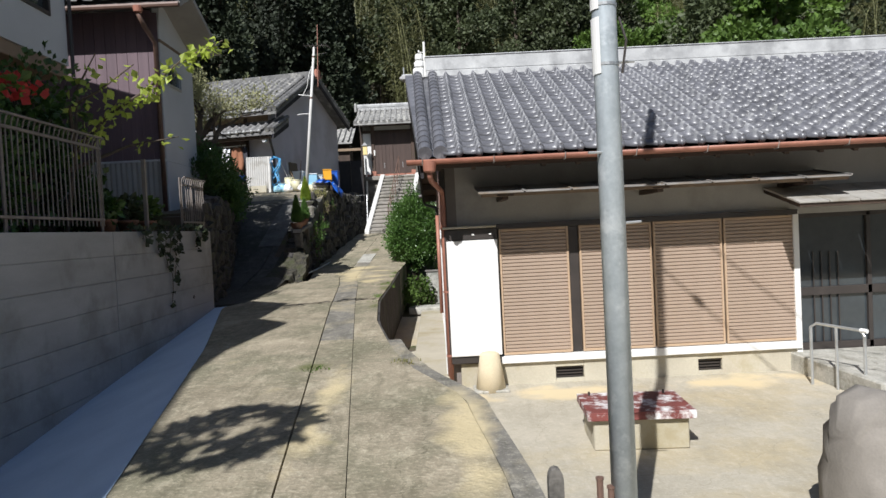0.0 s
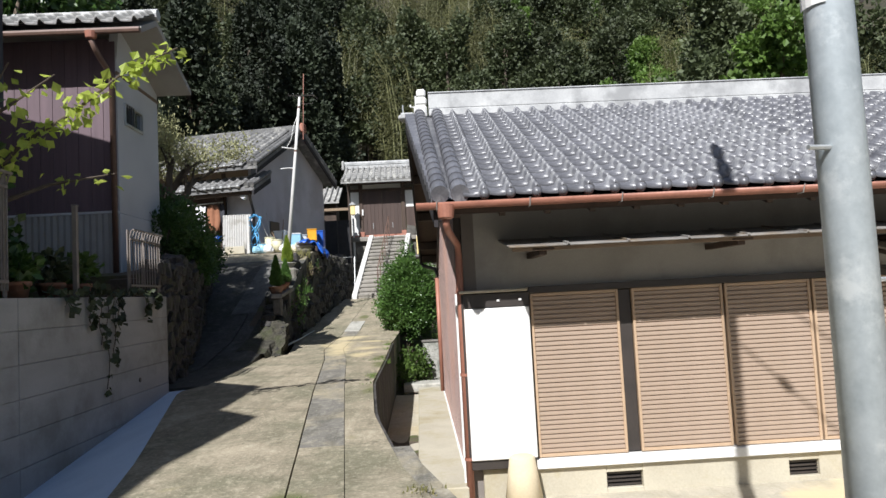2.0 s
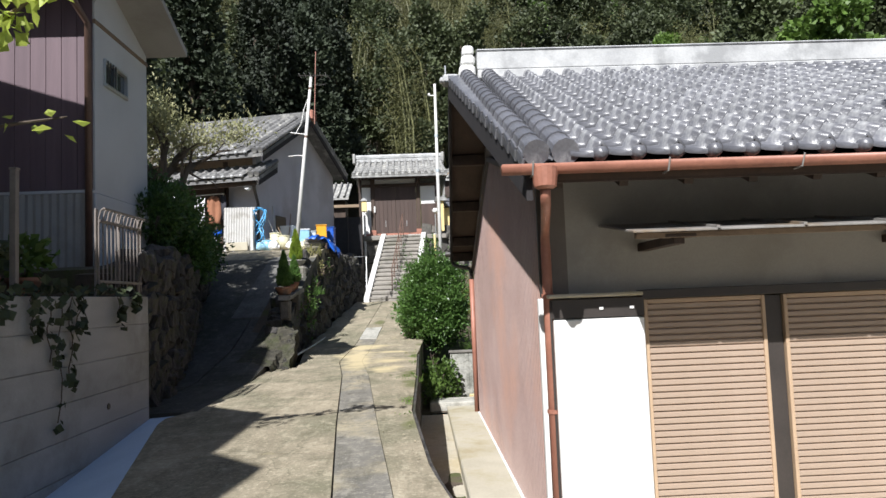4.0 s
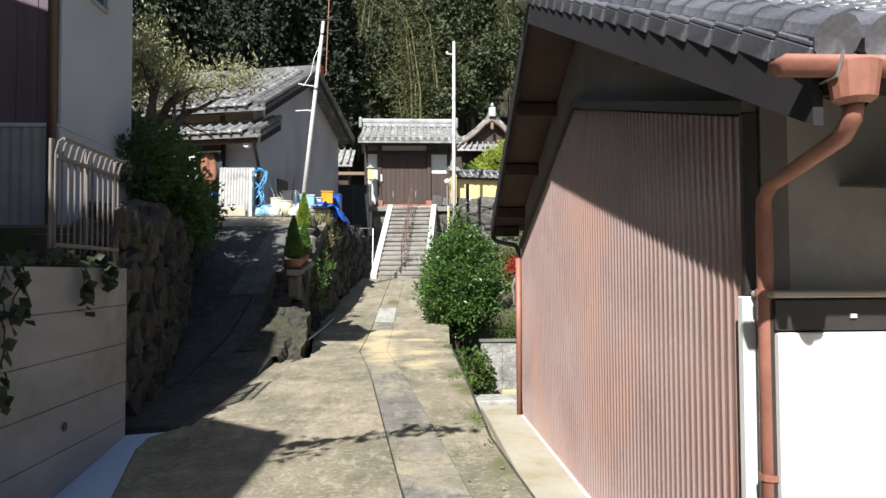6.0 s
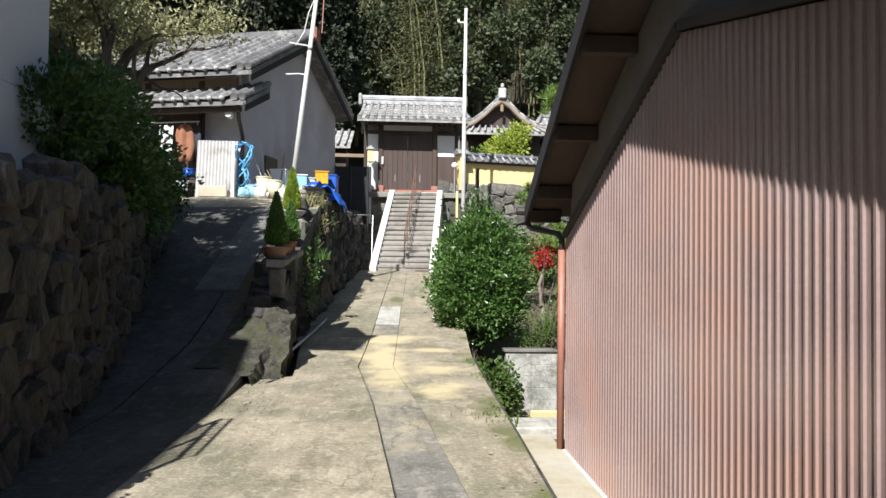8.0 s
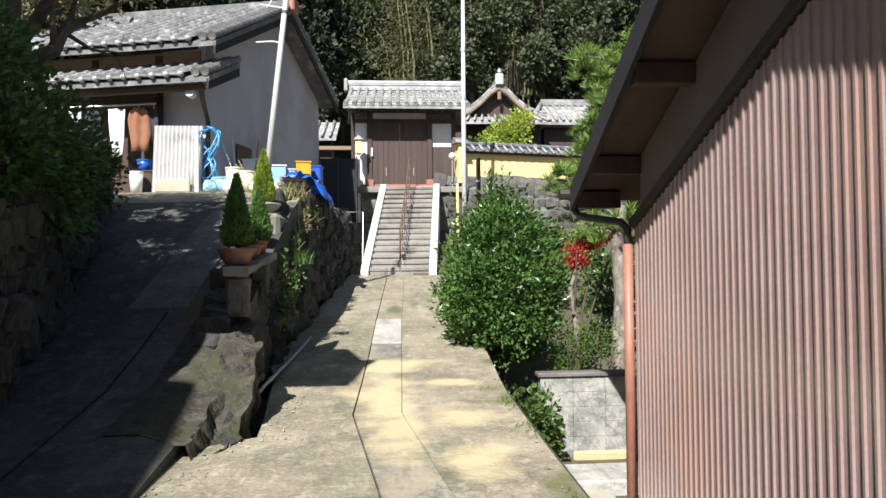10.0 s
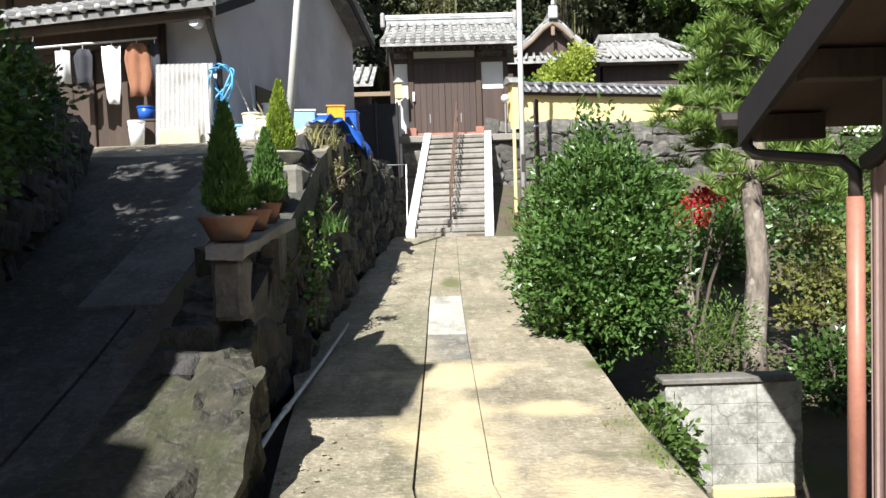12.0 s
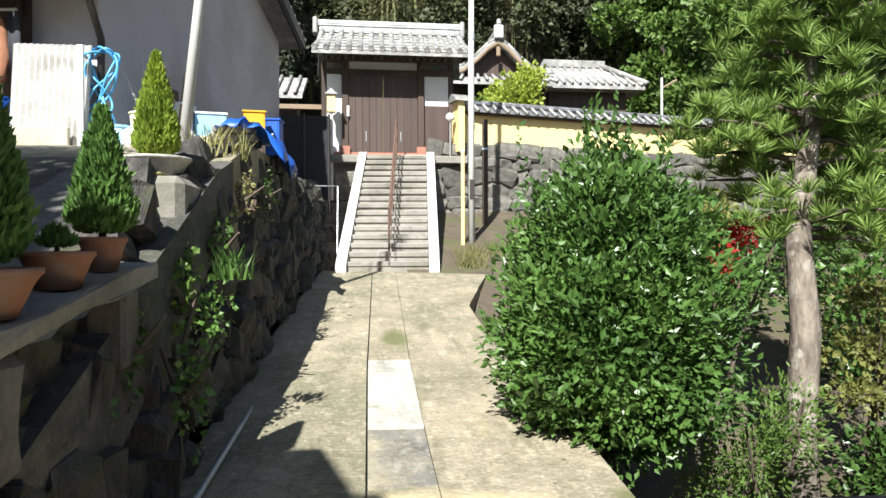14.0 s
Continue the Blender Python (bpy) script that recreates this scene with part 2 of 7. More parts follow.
M["door"] = mat("brown gate boards", (0.08, 0.05, 0.04), (0.048, 0.03, 0.024), 2, 0.6, 0.12, 40, stretch=(4, 1, 0.2))
M["shutter"] = mat("tan storm shutter", (0.40, 0.305, 0.235), (0.35, 0.265, 0.20), 2, 0.5, 0.03, 60)
M["shutter_frame"] = mat("shutter aluminium", (0.50, 0.36, 0.24), (0.42, 0.30, 0.20), 3, 0.45, 0.02, 60)
M["bronze"] = mat("dark bronze aluminium", (0.055, 0.045, 0.04), (0.035, 0.03, 0.027), 3, 0.45, 0.02, 60)
M["foundation"] = mat("foundation render", (0.52, 0.48, 0.38), (0.40, 0.36, 0.28), 2, 0.9, 0.15, 50, stain=(0.36, 0.31, 0.2), stain_scale=1.0)
# Near-black plate colour that paints the darkness inside an open vent.
M["black_void"] = mat("unlit vent hole", (0.012, 0.011, 0.01), (0.008, 0.008, 0.007), 3, 0.9, 0.0, 20)
M["canopy"] = mat("weathered canopy sheet", (0.30, 0.285, 0.265), (0.17, 0.16, 0.15), 3, 0.55, 0.1, 40, stain=(0.22, 0.17, 0.12), stain_scale=2.0)
M["canopy_pale"] = mat("pale canopy sheet", (0.46, 0.44, 0.40), (0.33, 0.31, 0.28), 3, 0.5, 0.1, 40, stain=(0.28, 0.25, 0.2), stain_scale=2.0)
M["cream"] = mat("cream concrete", (0.72, 0.62, 0.44), (0.60, 0.51, 0.35), 3, 0.9, 0.1, 50)
M["galv"] = mat("galvanised steel", (0.56, 0.61, 0.64), (0.42, 0.47, 0.50), 9, 0.5, 0.06, 50, metal=0.3, stain=(0.68, 0.72, 0.74), stain_scale=7.0, stain_at=0.6)
M["yellow"] = mat("ochre plaster", (0.83, 0.67, 0.32), (0.75, 0.59, 0.27), 1.0, 0.9, 0.05, 60)
M["paleyellow"] = mat("ochre plaster painted overexposed", (0.82, 0.78, 0.66), (0.74, 0.70, 0.58), 2, 0.9, 0.05, 60)
M["maroon"] = mat("maroon boards", (0.155, 0.105, 0.12), (0.11, 0.075, 0.088), 2, 0.7, 0.1, 40, stretch=(6, 6, 0.3))
M["housegrey"] = mat("house grey mortar", (0.60, 0.61, 0.62), (0.52, 0.53, 0.54), 1.2, 0.9, 0.08, 70)
M["glass"] = mat("window glass", (0.05, 0.06, 0.065), (0.03, 0.035, 0.04), 1, 0.08, 0.0, 10, spec=0.8)
M["alu"] = mat("silver aluminium", (0.55, 0.56, 0.56), (0.45, 0.46, 0.46), 4, 0.35, 0.02, 60, metal=0.6)
M["leaf_bush"] = mat("camellia leaves", (0.105, 0.19, 0.042), (0.04, 0.088, 0.02), 2, 0.36, 0.0, 20, spread=0.45, trans=0.22)
M["leaf_young"] = mat("sunlit young leaves", (0.55, 0.62, 0.13), (0.38, 0.47, 0.07), 2, 0.5, 0.0, 20, spread=0.3, trans=0.5)
M["leaf_forest"] = mat("woodland leaves", (0.10, 0.12, 0.055), (0.04, 0.055, 0.022), 0.3, 0.6, 0.0, 3, spread=0.55, trans=0.25)
M["leaf_green"] = mat("bright woodland leaves", (0.15, 0.235, 0.045), (0.075, 0.14, 0.026), 0.3, 0.55, 0.0, 3, spread=0.45, trans=0.3)
M["leaf_bamboo"] = mat("bamboo leaves", (0.17, 0.17, 0.065), (0.10, 0.105, 0.04), 0.3, 0.55, 0.0, 3, spread=0.4, trans=0.3)
M["cypress"] = mat("cypress foliage", (0.12, 0.225, 0.045), (0.06, 0.125, 0.025), 3, 0.6, 0.0, 20, spread=0.4, trans=0.25)
M["cypress_gold"] = mat("golden cypress foliage", (0.36, 0.46, 0.05), (0.22, 0.31, 0.035), 3, 0.6, 0.0, 20, spread=0.35, trans=0.35)
M["pine"] = mat("pine needles", (0.25, 0.36, 0.08), (0.13, 0.21, 0.04), 3, 0.55, 0.0, 20, spread=0.4, trans=0.25)
M["red"] = mat("red maple leaves", (0.55, 0.05, 0.04), (0.35, 0.03, 0.03), 3, 0.5, 0.0, 20, spread=0.35, trans=0.4)
M["yellowgreen"] = mat("turning leaves", (0.25, 0.25, 0.07), (0.13, 0.145, 0.04), 3, 0.5, 0.0, 20, spread=0.4, trans=0.35)
M["leaf_pale"] = mat("pale turning leaves", (0.40, 0.38, 0.21), (0.22, 0.23, 0.10), 3, 0.55, 0.0, 20, spread=0.45, trans=0.3)
M["bark"] = mat("bark", (0.15, 0.115, 0.085), (0.06, 0.047, 0.037), 4, 0.95, 0.8, 25, stretch=(1, 1, 0.3))
M["bark_pale"] = mat("pale flaking bark", (0.33, 0.28, 0.22), (0.13, 0.105, 0.08), 6, 0.95, 0.8, 25, stretch=(1, 1, 0.4))
M["bark_flake"] = mat("flaking pine bark", (0.30, 0.25, 0.20), (0.075, 0.06, 0.05), 9, 0.95, 1.0, 30, stain=(0.38, 0.34, 0.29), stain_scale=6.0, stain_at=0.58, stretch=(1, 1, 0.35))
M["bamboo"] = mat("bamboo stems", (0.22, 0.22, 0.10), (0.13, 0.135, 0.06), 2, 0.5, 0.0, 20, spread=0.3)
# Foliage colour holds the deep shadow of the gap between the trees.
M["cedar"] = mat("cedar foliage with deep shade in its colour", (0.035, 0.048, 0.022), (0.015, 0.022, 0.011), 0.4, 0.7, 0.0, 3, spread=0.5, trans=0.1)
M["blackwood"] = mat("black stained wood", (0.028, 0.024, 0.026), (0.016, 0.014, 0.016), 2, 0.8, 0.1, 40)
M["railing"] = mat("brown enamelled rail", (0.185, 0.112, 0.085), (0.13, 0.08, 0.06), 5, 0.5, 0.03, 40)
M["terracotta"] = mat("terracotta", (0.36, 0.17, 0.10), (0.25, 0.115, 0.07), 4, 0.85, 0.1, 40, stain=(0.3, 0.22, 0.17), stain_scale=3.0)
M["grass"] = mat("dry grass", (0.33, 0.29, 0.12), (0.17, 0.18, 0.06), 3, 0.8, 0.0, 20, spread=0.3, trans=0.3)
M["hill"] = mat("forest floor", (0.06, 0.05, 0.03), (0.03, 0.028, 0.018), 0.6, 1.0, 0.5, 8)


# ---- builders ----
def mesh_of(name, bm, material=None, smooth=False):
    me = bpy.data.meshes.new(name)
    bm.normal_update()
    bm.to_mesh(me)
    bm.free()
    if material:
        me.materials.append(material)
    if smooth:
        for p in me.polygons:
            p.use_smooth = True
    return me


def part(name, bm, material, parent=None, label="", smooth=False):
    ob = new(name, mesh_of(name, bm, material, smooth))
    if parent:
        ob.parent = parent
    return tagged(ob, label)


def thing(name, label, category, group="", at=(0, 0, 0), kind="", rz=0):
    ob = new(name)
    ob.empty_display_size = 0.1
    ob.matrix_basis = pose(*at, 0, 0, rz)
    return tagged(ob, label, category, group, kind)


def raw(name, verts, faces, material, parent=None, label="", smooth=False):
    me = bpy.data.meshes.new(name)
    me.from_pydata([tuple(v) for v in verts], [], [tuple(f) for f in faces])
    me.materials.append(material)
    if smooth:
        me.polygons.foreach_set("use_smooth", [True] * len(me.polygons))
    me.update()
    ob = new(name, me)
    if parent:
        ob.parent = parent
    return tagged(ob, label)


def box(bm, lo, hi, bevel=0.0, m=None):
    r = bmesh.ops.create_cube(bm, size=1.0)
    vs = r["verts"]
    c = [(a + b) / 2 for a, b in zip(lo, hi)]
    s = [abs(b - a) for a, b in zip(lo, hi)]
    t = Matrix.LocRotScale(c, None, s)
    bmesh.ops.transform(bm, matrix=(m @ t) if m else t, verts=vs)
    if bevel:
        es = list({e for v in vs for e in v.link_edges})
        bmesh.ops.bevel(bm, geom=es, offset=bevel, segments=1, affect="EDGES", profile=0.5)
    return bm


def boxes(items, bevel=0.0):
    bm = bmesh.new()
    for lo, hi in items:
        box(bm, lo, hi, bevel)
    return bm


def bx(lo, hi, bevel=0.0):
    return boxes([(lo, hi)], bevel)


def tube(bm, pts, r, seg=8, caps=True):
    """A round tube along points; r is one radius or one a point."""
    pts = [Vector(p) for p in pts]
    rs = r if isinstance(r, (list, tuple)) else [r] * len(pts)
    rings = []
    for i, p in enumerate(pts):
        d = (pts[min(i + 1, len(pts) - 1)] - pts[max(i - 1, 0)]).normalized()
        a = d.orthogonal().normalized() if abs(d.z) < 0.95 else Vector((1, 0, 0))
        a = (a - d * a.dot(d)).normalized()
        if rings and abs(d.z) < 0.95:
            a = Vector((-d.y, d.x, 0)).normalized()
        b = d.cross(a)
        rings.append([bm.verts.new(p + (a * math.cos(k * 2 * math.pi / seg) + b * math.sin(k * 2 * math.pi / seg)) * rs[i]) for k in range(seg)])
    for u, v in zip(rings, rings[1:]):
        off = min(range(seg), key=lambda o: sum((u[k].co - v[(k + o) % seg].co).length for k in range(seg)))
        for k in range(seg):
            bm.faces.new((u[k], u[(k + 1) % seg], v[(k + 1 + off) % seg], v[(k + off) % seg]))
    if caps:
        bm.faces.new(rings[0][::-1])
        bm.faces.new(rings[-1])
    bmesh.ops.recalc_face_normals(bm, faces=bm.faces[:])
    return bm


def pipe(pts, r, seg=8):
    return tube(bmesh.new(), pts, r, seg)


def lathe(profile, seg=20):
    bm = bmesh.new()
    rings = [[bm.verts.new((r * math.cos(k * 2 * math.pi / seg), r * math.sin(k * 2 * math.pi / seg), z)) for k in range(seg)] for r, z in profile]
    for u, v in zip(rings, rings[1:]):
        for k in range(seg):
            bm.faces.new((u[k], u[(k + 1) % seg], v[(k + 1) % seg], v[k]))
    return bm


def prism(poly, depth, axis="y"):
    """A flat outline, given as (a, z) pairs, made solid along an axis between two values."""
    bm = bmesh.new()
    lo, hi = depth
    f = (lambda a, z, d: (a, d, z)) if axis == "y" else (lambda a, z, d: (d, a, z))
    u = [bm.verts.new(f(a, z, lo)) for a, z in poly]
    v = [bm.verts.new(f(a, z, hi)) for a, z in poly]
    n = len(poly)
    bm.faces.new(u), bm.faces.new(v[::-1])
    for k in range(n):
        bm.faces.new((u[k], v[k], v[(k + 1) % n], u[(k + 1) % n]))
    bmesh.ops.recalc_face_normals(bm, faces=bm.faces[:])
    return bm


def sheet(name, xs, ys, height, material, parent=None, thick=0.0, jitter=0.0, label=""):
    """A ground sheet: xs(y) gives the left and right edge; height(x, y)."""
    verts, faces = [], []
    nx = 14
    for j, y in enumerate(ys):
        a, b = xs(y)
        for i in range(nx + 1):
            x = a + (b - a) * i / nx
            verts.append((x, y, height(x, y) + (noise.noise((x * 1.3, y * 1.3, 0)) * jitter if jitter else 0)))
    w = nx + 1
    for j in range(len(ys) - 1):
        for i in range(nx):
            faces.append((j * w + i, j * w + i + 1, (j + 1) * w + i + 1, (j + 1) * w + i))
    if thick:
        n = len(verts)
        rim = [i for i in range(w)] + [j * w + nx for j in range(1, len(ys))] + [(len(ys) - 1) * w + i for i in range(nx - 1, -1, -1)] + [j * w for j in range(len(ys) - 2, 0, -1)]
        for k in rim:
            x, y, z = verts[k]
            verts.append((x, y, z - thick))
        for k in range(len(rim)):
            k2 = (k + 1) % len(rim)
            faces.append((rim[k2], rim[k], n + k, n + k2))
    return raw(name, verts, faces, material, parent, label, smooth=False)


def leaves(points, size, spread=0.5, up=0.2, aspect=0.42, fold=0.25, rnd=None):
    """Small folded leaves at points with outward directions: vertices and faces."""
    rnd = rnd or np.random.default_rng(3)
    n = len(points)
    p = np.array([q[0] for q in points], float)
    d = np.array([q[1] for q in points], float)
    d = d + rnd.normal(0, spread, (n, 3))
    d[:, 2] += up
    d /= np.linalg.norm(d, axis=1)[:, None] + 1e-9
    s = np.cross(d, rnd.normal(0, 1, (n, 3)))
    s /= np.linalg.norm(s, axis=1)[:, None] + 1e-9
    up_ = np.cross(s, d)
    L = size * rnd.uniform(0.65, 1.3, (n, 1))
    v = np.empty((n, 4, 3))
    v[:, 0] = p
    v[:, 1] = p + d * L * 0.5 + s * L * aspect + up_ * L * fold * 0.4
    v[:, 2] = p + d * L
    v[:, 3] = p + d * L * 0.5 - s * L * aspect + up_ * L * fold * 0.4
    f = np.arange(n)[:, None] * 4
    faces = np.concatenate([f + [0, 1, 2], f + [0, 2, 3]])
    return v.reshape(-1, 3), faces


def foliage(name, points, size, material, parent=None, label="", **kw):
    v, f = leaves(points, size, **kw)
    return raw(name, v.tolist(), f.tolist(), material, parent, label)


def blob_points(n, centre, radii, rnd, inner=0.72, lumps=0.18, seed=0.0):
    """Points in the outer shell of a lumpy ellipsoid, each with its outward direction."""
    out = []
    while len(out) < n:
        d = Vector(rnd.normal(0, 1, 3)).normalized()
        k = rnd.uniform(inner, 1.0) * (1 + lumps * 2 * noise.noise(d * 2.3 + Vector((seed, seed * 1.7, 0))))
        out.append((Vector(centre) + Vector((d.x * radii[0], d.y * radii[1], d.z * radii[2])) * k, d))
    return out


# ---- ground heights ----
def lerp(table, t):
    for (a, va), (b, vb) in zip(table, table[1:]):
        if t <= b:
            return va + (vb - va) * max(0.0, (t - a)) / (b - a)
    return table[-1][1]


LANE = [(-6, -0.18), (0, 0.0), (4, 0.12), (11, 0.35), (14.6, 0.42), (16.4, 0.47), (17.7, 0.52), (19.3, 0.60), (21.4, 0.80), (24, 1.12), (27.2, 1.48), (30, 1.5)]
LANE_L = [(-6, -0.6), (0, -1.15), (3.8, -1.9), (8, -2.75), (11.6, -3.65), (12.0, -3.45), (15.55, -3.40), (15.75, -2.97), (16.4, -3.03), (17.2, -3.13), (17.9, -3.2), (18.6, -3.36), (21, -3.35), (27.2, -3.0), (30, -3.0)]
LANE_R = [(-6, 0.7), (3.7, 0.33), (5.4, 0.17), (6.4, -0.25), (7.4, -0.52), (9.3, -0.84), (11.5, -1.0), (14, -0.97), (17, -0.96), (19.4, -0.83), (20.4, -0.9), (21.5, -0.95), (24, -0.9), (25.5, -0.5), (27.2, 0.0), (30, 0.1)]
RAMP = [(12, 0.37), (14.3, 0.43), (16.2, 0.76), (17, 1.02), (20.6, 2.50), (22.4, 2.94), (24, 3.04), (34, 3.10)]
JOINT = [(-6, 0.1), (3.7, -0.95), (11, -1.73), (14.6, -2.08), (16.4, -2.33), (17.7, -2.31), (21.4, -2.26), (27.2, -2.1), (30, -2.1)]


def lane_z(x, y):
    return lerp(LANE, y)


def steps_of(a, b, d):
    n = max(1, round((b - a) / d))
    return [a + (b - a) * i / n for i in range(n + 1)]


# ---- shared builders for roofs and stones ----
def tile_shape(w, length):
    """One pantile: a shallow trough with a raised roll on its side, and a thick front edge."""
    us = [0.0, 0.14, 0.38, 0.62, 0.70, 0.79, 0.88, 1.0]
    zs = [0.020, 0.006, 0.0, 0.006, 0.060, 0.088, 0.062, 0.018]
    verts = []
    for z0, v, lift in ((-0.02, 0.0, 0.024), (0.012, 0.0, 0.024), (0.012, length, 0.0)):
        for u, z in zip(us, zs):
            verts.append(((u - 0.5) * w * 1.02, v - 0.012, z + z0 + lift + (0.006 if 0.1 < u < 0.6 and v == 0 else 0)))
    n = len(us)
    faces = [(i, i + 1, n + i + 1, n + i) for i in range(n - 1)] + [(n + i, n + i + 1, 2 * n + i + 1, 2 * n + i) for i in range(n - 1)]
    return verts, faces


def tiled_roof(parent, origin, u, v, cols, rows, w, length, material, singles=0, keep=None):
    """Rows of pantiles on a slope: the first columns as pieces of their own, the others joined."""
    u, v = Vector(u).normalized(), Vector(v).normalized()
    nrm = u.cross(v)
    base = Matrix((u, v, nrm)).transposed().to_4x4()
    tv, tf = tile_shape(w, length * 1.12)
    me = bpy.data.meshes.new("roof_tile")
    me.from_pydata(tv, [], tf)
    me.materials.append(material)
    me.polygons.foreach_set("use_smooth", [True] * len(tf))
    rnd = random.Random(4)
    jv, jf, made = [], [], 0
    for c in range(cols):
        for r in range(rows):
            p = Vector(origin) + u * (c + 0.5) * w + v * r * length + nrm * rnd.uniform(0, 0.006)
            if keep and not keep(p):
                continue
            m = Matrix.Translation(p) @ base @ Matrix.Rotation(rnd.uniform(-0.014, 0.014), 4, "Z")
            if made < singles:
                ob = new("roof_tile", me)
                ob.parent, ob.matrix_basis = parent, m
                made += 1
            else:
                k = len(jv)
                jv += [m @ Vector(q) for q in tv]
                jf += [tuple(i + k for i in f) for f in tf]
    if jf:
        tagged(raw("roof_tiles", jv, jf, material, parent, smooth=True), kind="stuff")


def roll_row(parent, pts, r, step, material, name="roll_tile", taper=0.82):
    """A row of round cover tiles along a line, each overlapping the next."""
    a, b = Vector(pts[0]), Vector(pts[1])
    n = max(1, round((b - a).length / step))
    d = (b - a).normalized()
    bm = tube(bmesh.new(), [(0, 0, 0), (0, 0, 0.035), (0, 0, 0.04), (0, 0, step * 1.1)], [r * 1.1, r * 1.1, r * 0.97, r * 0.95], 12)
    me = mesh_of(name, bm, material)
    q = d.to_track_quat("Z", "Y").to_matrix().to_4x4()
    for i in range(n):
        ob = new(name, me)
        ob.parent = parent
        ob.matrix_basis = Matrix.Translation(a + (b - a) * i / n) @ q


def stone_shapes(count, seed, material):
    """Rough field stones: boxes with chipped edges and uneven faces."""
    rnd = random.Random(seed)
    out = []
    for _ in range(count):
        bm = bmesh.new()
        box(bm, (-0.5, -0.5, -0.5), (0.5, 0.5, 0.5))
        bmesh.ops.bevel(bm, geom=bm.edges[:], offset=rnd.uniform(0.12, 0.2), segments=1, affect="EDGES")
        for vv in bm.verts:
            vv.co += Vector((rnd.uniform(-1, 1), rnd.uniform(-1, 1), rnd.uniform(-1, 1))) * 0.12
        bmesh.ops.triangulate(bm, faces=bm.faces[:])
        out.append(mesh_of("stone", bm, material))
    return out


def stone_wall(parent, line, base, top, size, seed, side=1, deep=0.3, material=None, wild=1.0, batter=0.0):
    """Fieldstones in wavering courses on the face of a wall that runs along a line of points. side: 1 puts the face to the right of the way."""
    rnd = random.Random(seed)
    shapes = stone_shapes(9, seed, material or M["rock"])
    segs, total = [], 0.0
    for p, q in zip(line, line[1:]):
        d = math.dist(p, q)
        segs.append((total, d, p, q))
        total += d

    def at(s):
        for s0, d, p, q in segs:
            if s <= s0 + d + 1e-6:
                k = (s - s0) / d
                return p[0] + (q[0] - p[0]) * k, p[1] + (q[1] - p[1]) * k, math.atan2(q[1] - p[1], q[0] - p[0])
        return line[-1][0], line[-1][1], 0.0
    row = 0
    z = min(base(*at(total * k / 20)[:2]) for k in range(21))
    zmax = max(top(*at(total * k / 20)[:2]) for k in range(21))
    while z < zmax:
        h = size * rnd.uniform(0.65, 0.95)
        s = -rnd.uniform(0, size)
        while s < total:
            wd = size * rnd.uniform(0.75, 1.6)
            x, y, a = at(min(max(s + wd / 2, 0.02), total - 0.02))
            if base(x, y) - h * 0.6 < z and z + h * 0.55 < top(x, y):
                ob = new("stone", rnd.choice(shapes))
                ob.parent = parent
                off = rnd.uniform(-0.05, 0.04) * wild - batter * max(0, z - base(x, y))
                nx, ny = math.sin(a) * side, -math.cos(a) * side
                ob.matrix_basis = Matrix.LocRotScale((x + nx * (off - deep / 2), y + ny * (off - deep / 2), z + h / 2 + rnd.uniform(-0.04, 0.04)),
                                                     Euler((rnd.uniform(-0.12, 0.12) * wild, rnd.uniform(-0.2, 0.2) * wild, a + rnd.uniform(-0.12, 0.12) * wild)), (wd * 1.08, deep * rnd.uniform(0.85, 1.15), h * (1.1 if wild == 1.0 else rnd.uniform(1.0, 1.7))))
            s += wd
        z += h * 0.93
        row += 1


def wall_strip(name, line, base, top, thick, material, parent=None, side=1):
    """A solid wall along a line of points, with its face on the line and its body behind it."""
    verts, faces = [], []
    for i, p in enumerate(line):
        a, b = line[max(i - 1, 0)], line[min(i + 1, len(line) - 1)]
        t = math.atan2(b[1] - a[1], b[0] - a[0])
        nx, ny = -math.sin(t) * side * thick, math.cos(t) * side * thick
        z0, z1 = base(*p), top(*p)
        verts += [(p[0], p[1], z0), (p[0], p[1], z1), (p[0] + nx, p[1] + ny, z1), (p[0] + nx, p[1] + ny, z0)]
    for i in range(len(line) - 1):
        k = i * 4
        for e in range(4):
            faces.append((k + e, k + (e + 1) % 4, k + 4 + (e + 1) % 4, k + 4 + e))
    faces += [(3, 2, 1, 0), tuple(len(verts) - 4 + e for e in range(4))]
    return raw(name, verts, faces, material, parent)


def limb(bm, start, direction, length, radius, depth, rnd, ends, droop=0.0, seg=6, bend=0.35):
    """A tapering, wandering branch that divides; ends collects twig points with directions."""
    p, d = Vector(start), Vector(direction).normalized()
    pts, rs = [p.copy()], [radius]
    n = 4
    for i in range(n):
        d = (d + Vector((rnd.uniform(-bend, bend), rnd.uniform(-bend, bend), rnd.uniform(-bend, bend) * 0.7 - droop))).normalized()
        p = p + d * length / n
        pts.append(p.copy())
        rs.append(radius * (1 - 0.55 * (i + 1) / n))
        if depth <= 1:
            ends.append((p.copy(), d.copy()))
    tube(bm, pts, rs, max(4, seg))
    if depth > 0:
        for k in range(rnd.randint(2, 3)):
            q = pts[rnd.randint(2, n)]
            dd = (d + Vector((rnd.uniform(-1, 1), rnd.uniform(-1, 1), rnd.uniform(-0.5, 0.8)))).normalized()
            limb(bm, q, dd, length * rnd.uniform(0.55, 0.8), rs[-1] * 0.8, depth - 1, rnd, ends, droop, seg - 1, bend)


# ---- ground and lane ----
raw("ground", [(-400, -400, -1.6), (400, -400, -1.6), (400, 600, -1.6), (-400, 600, -1.6)], [(0, 1, 2, 3)], M["soil"])
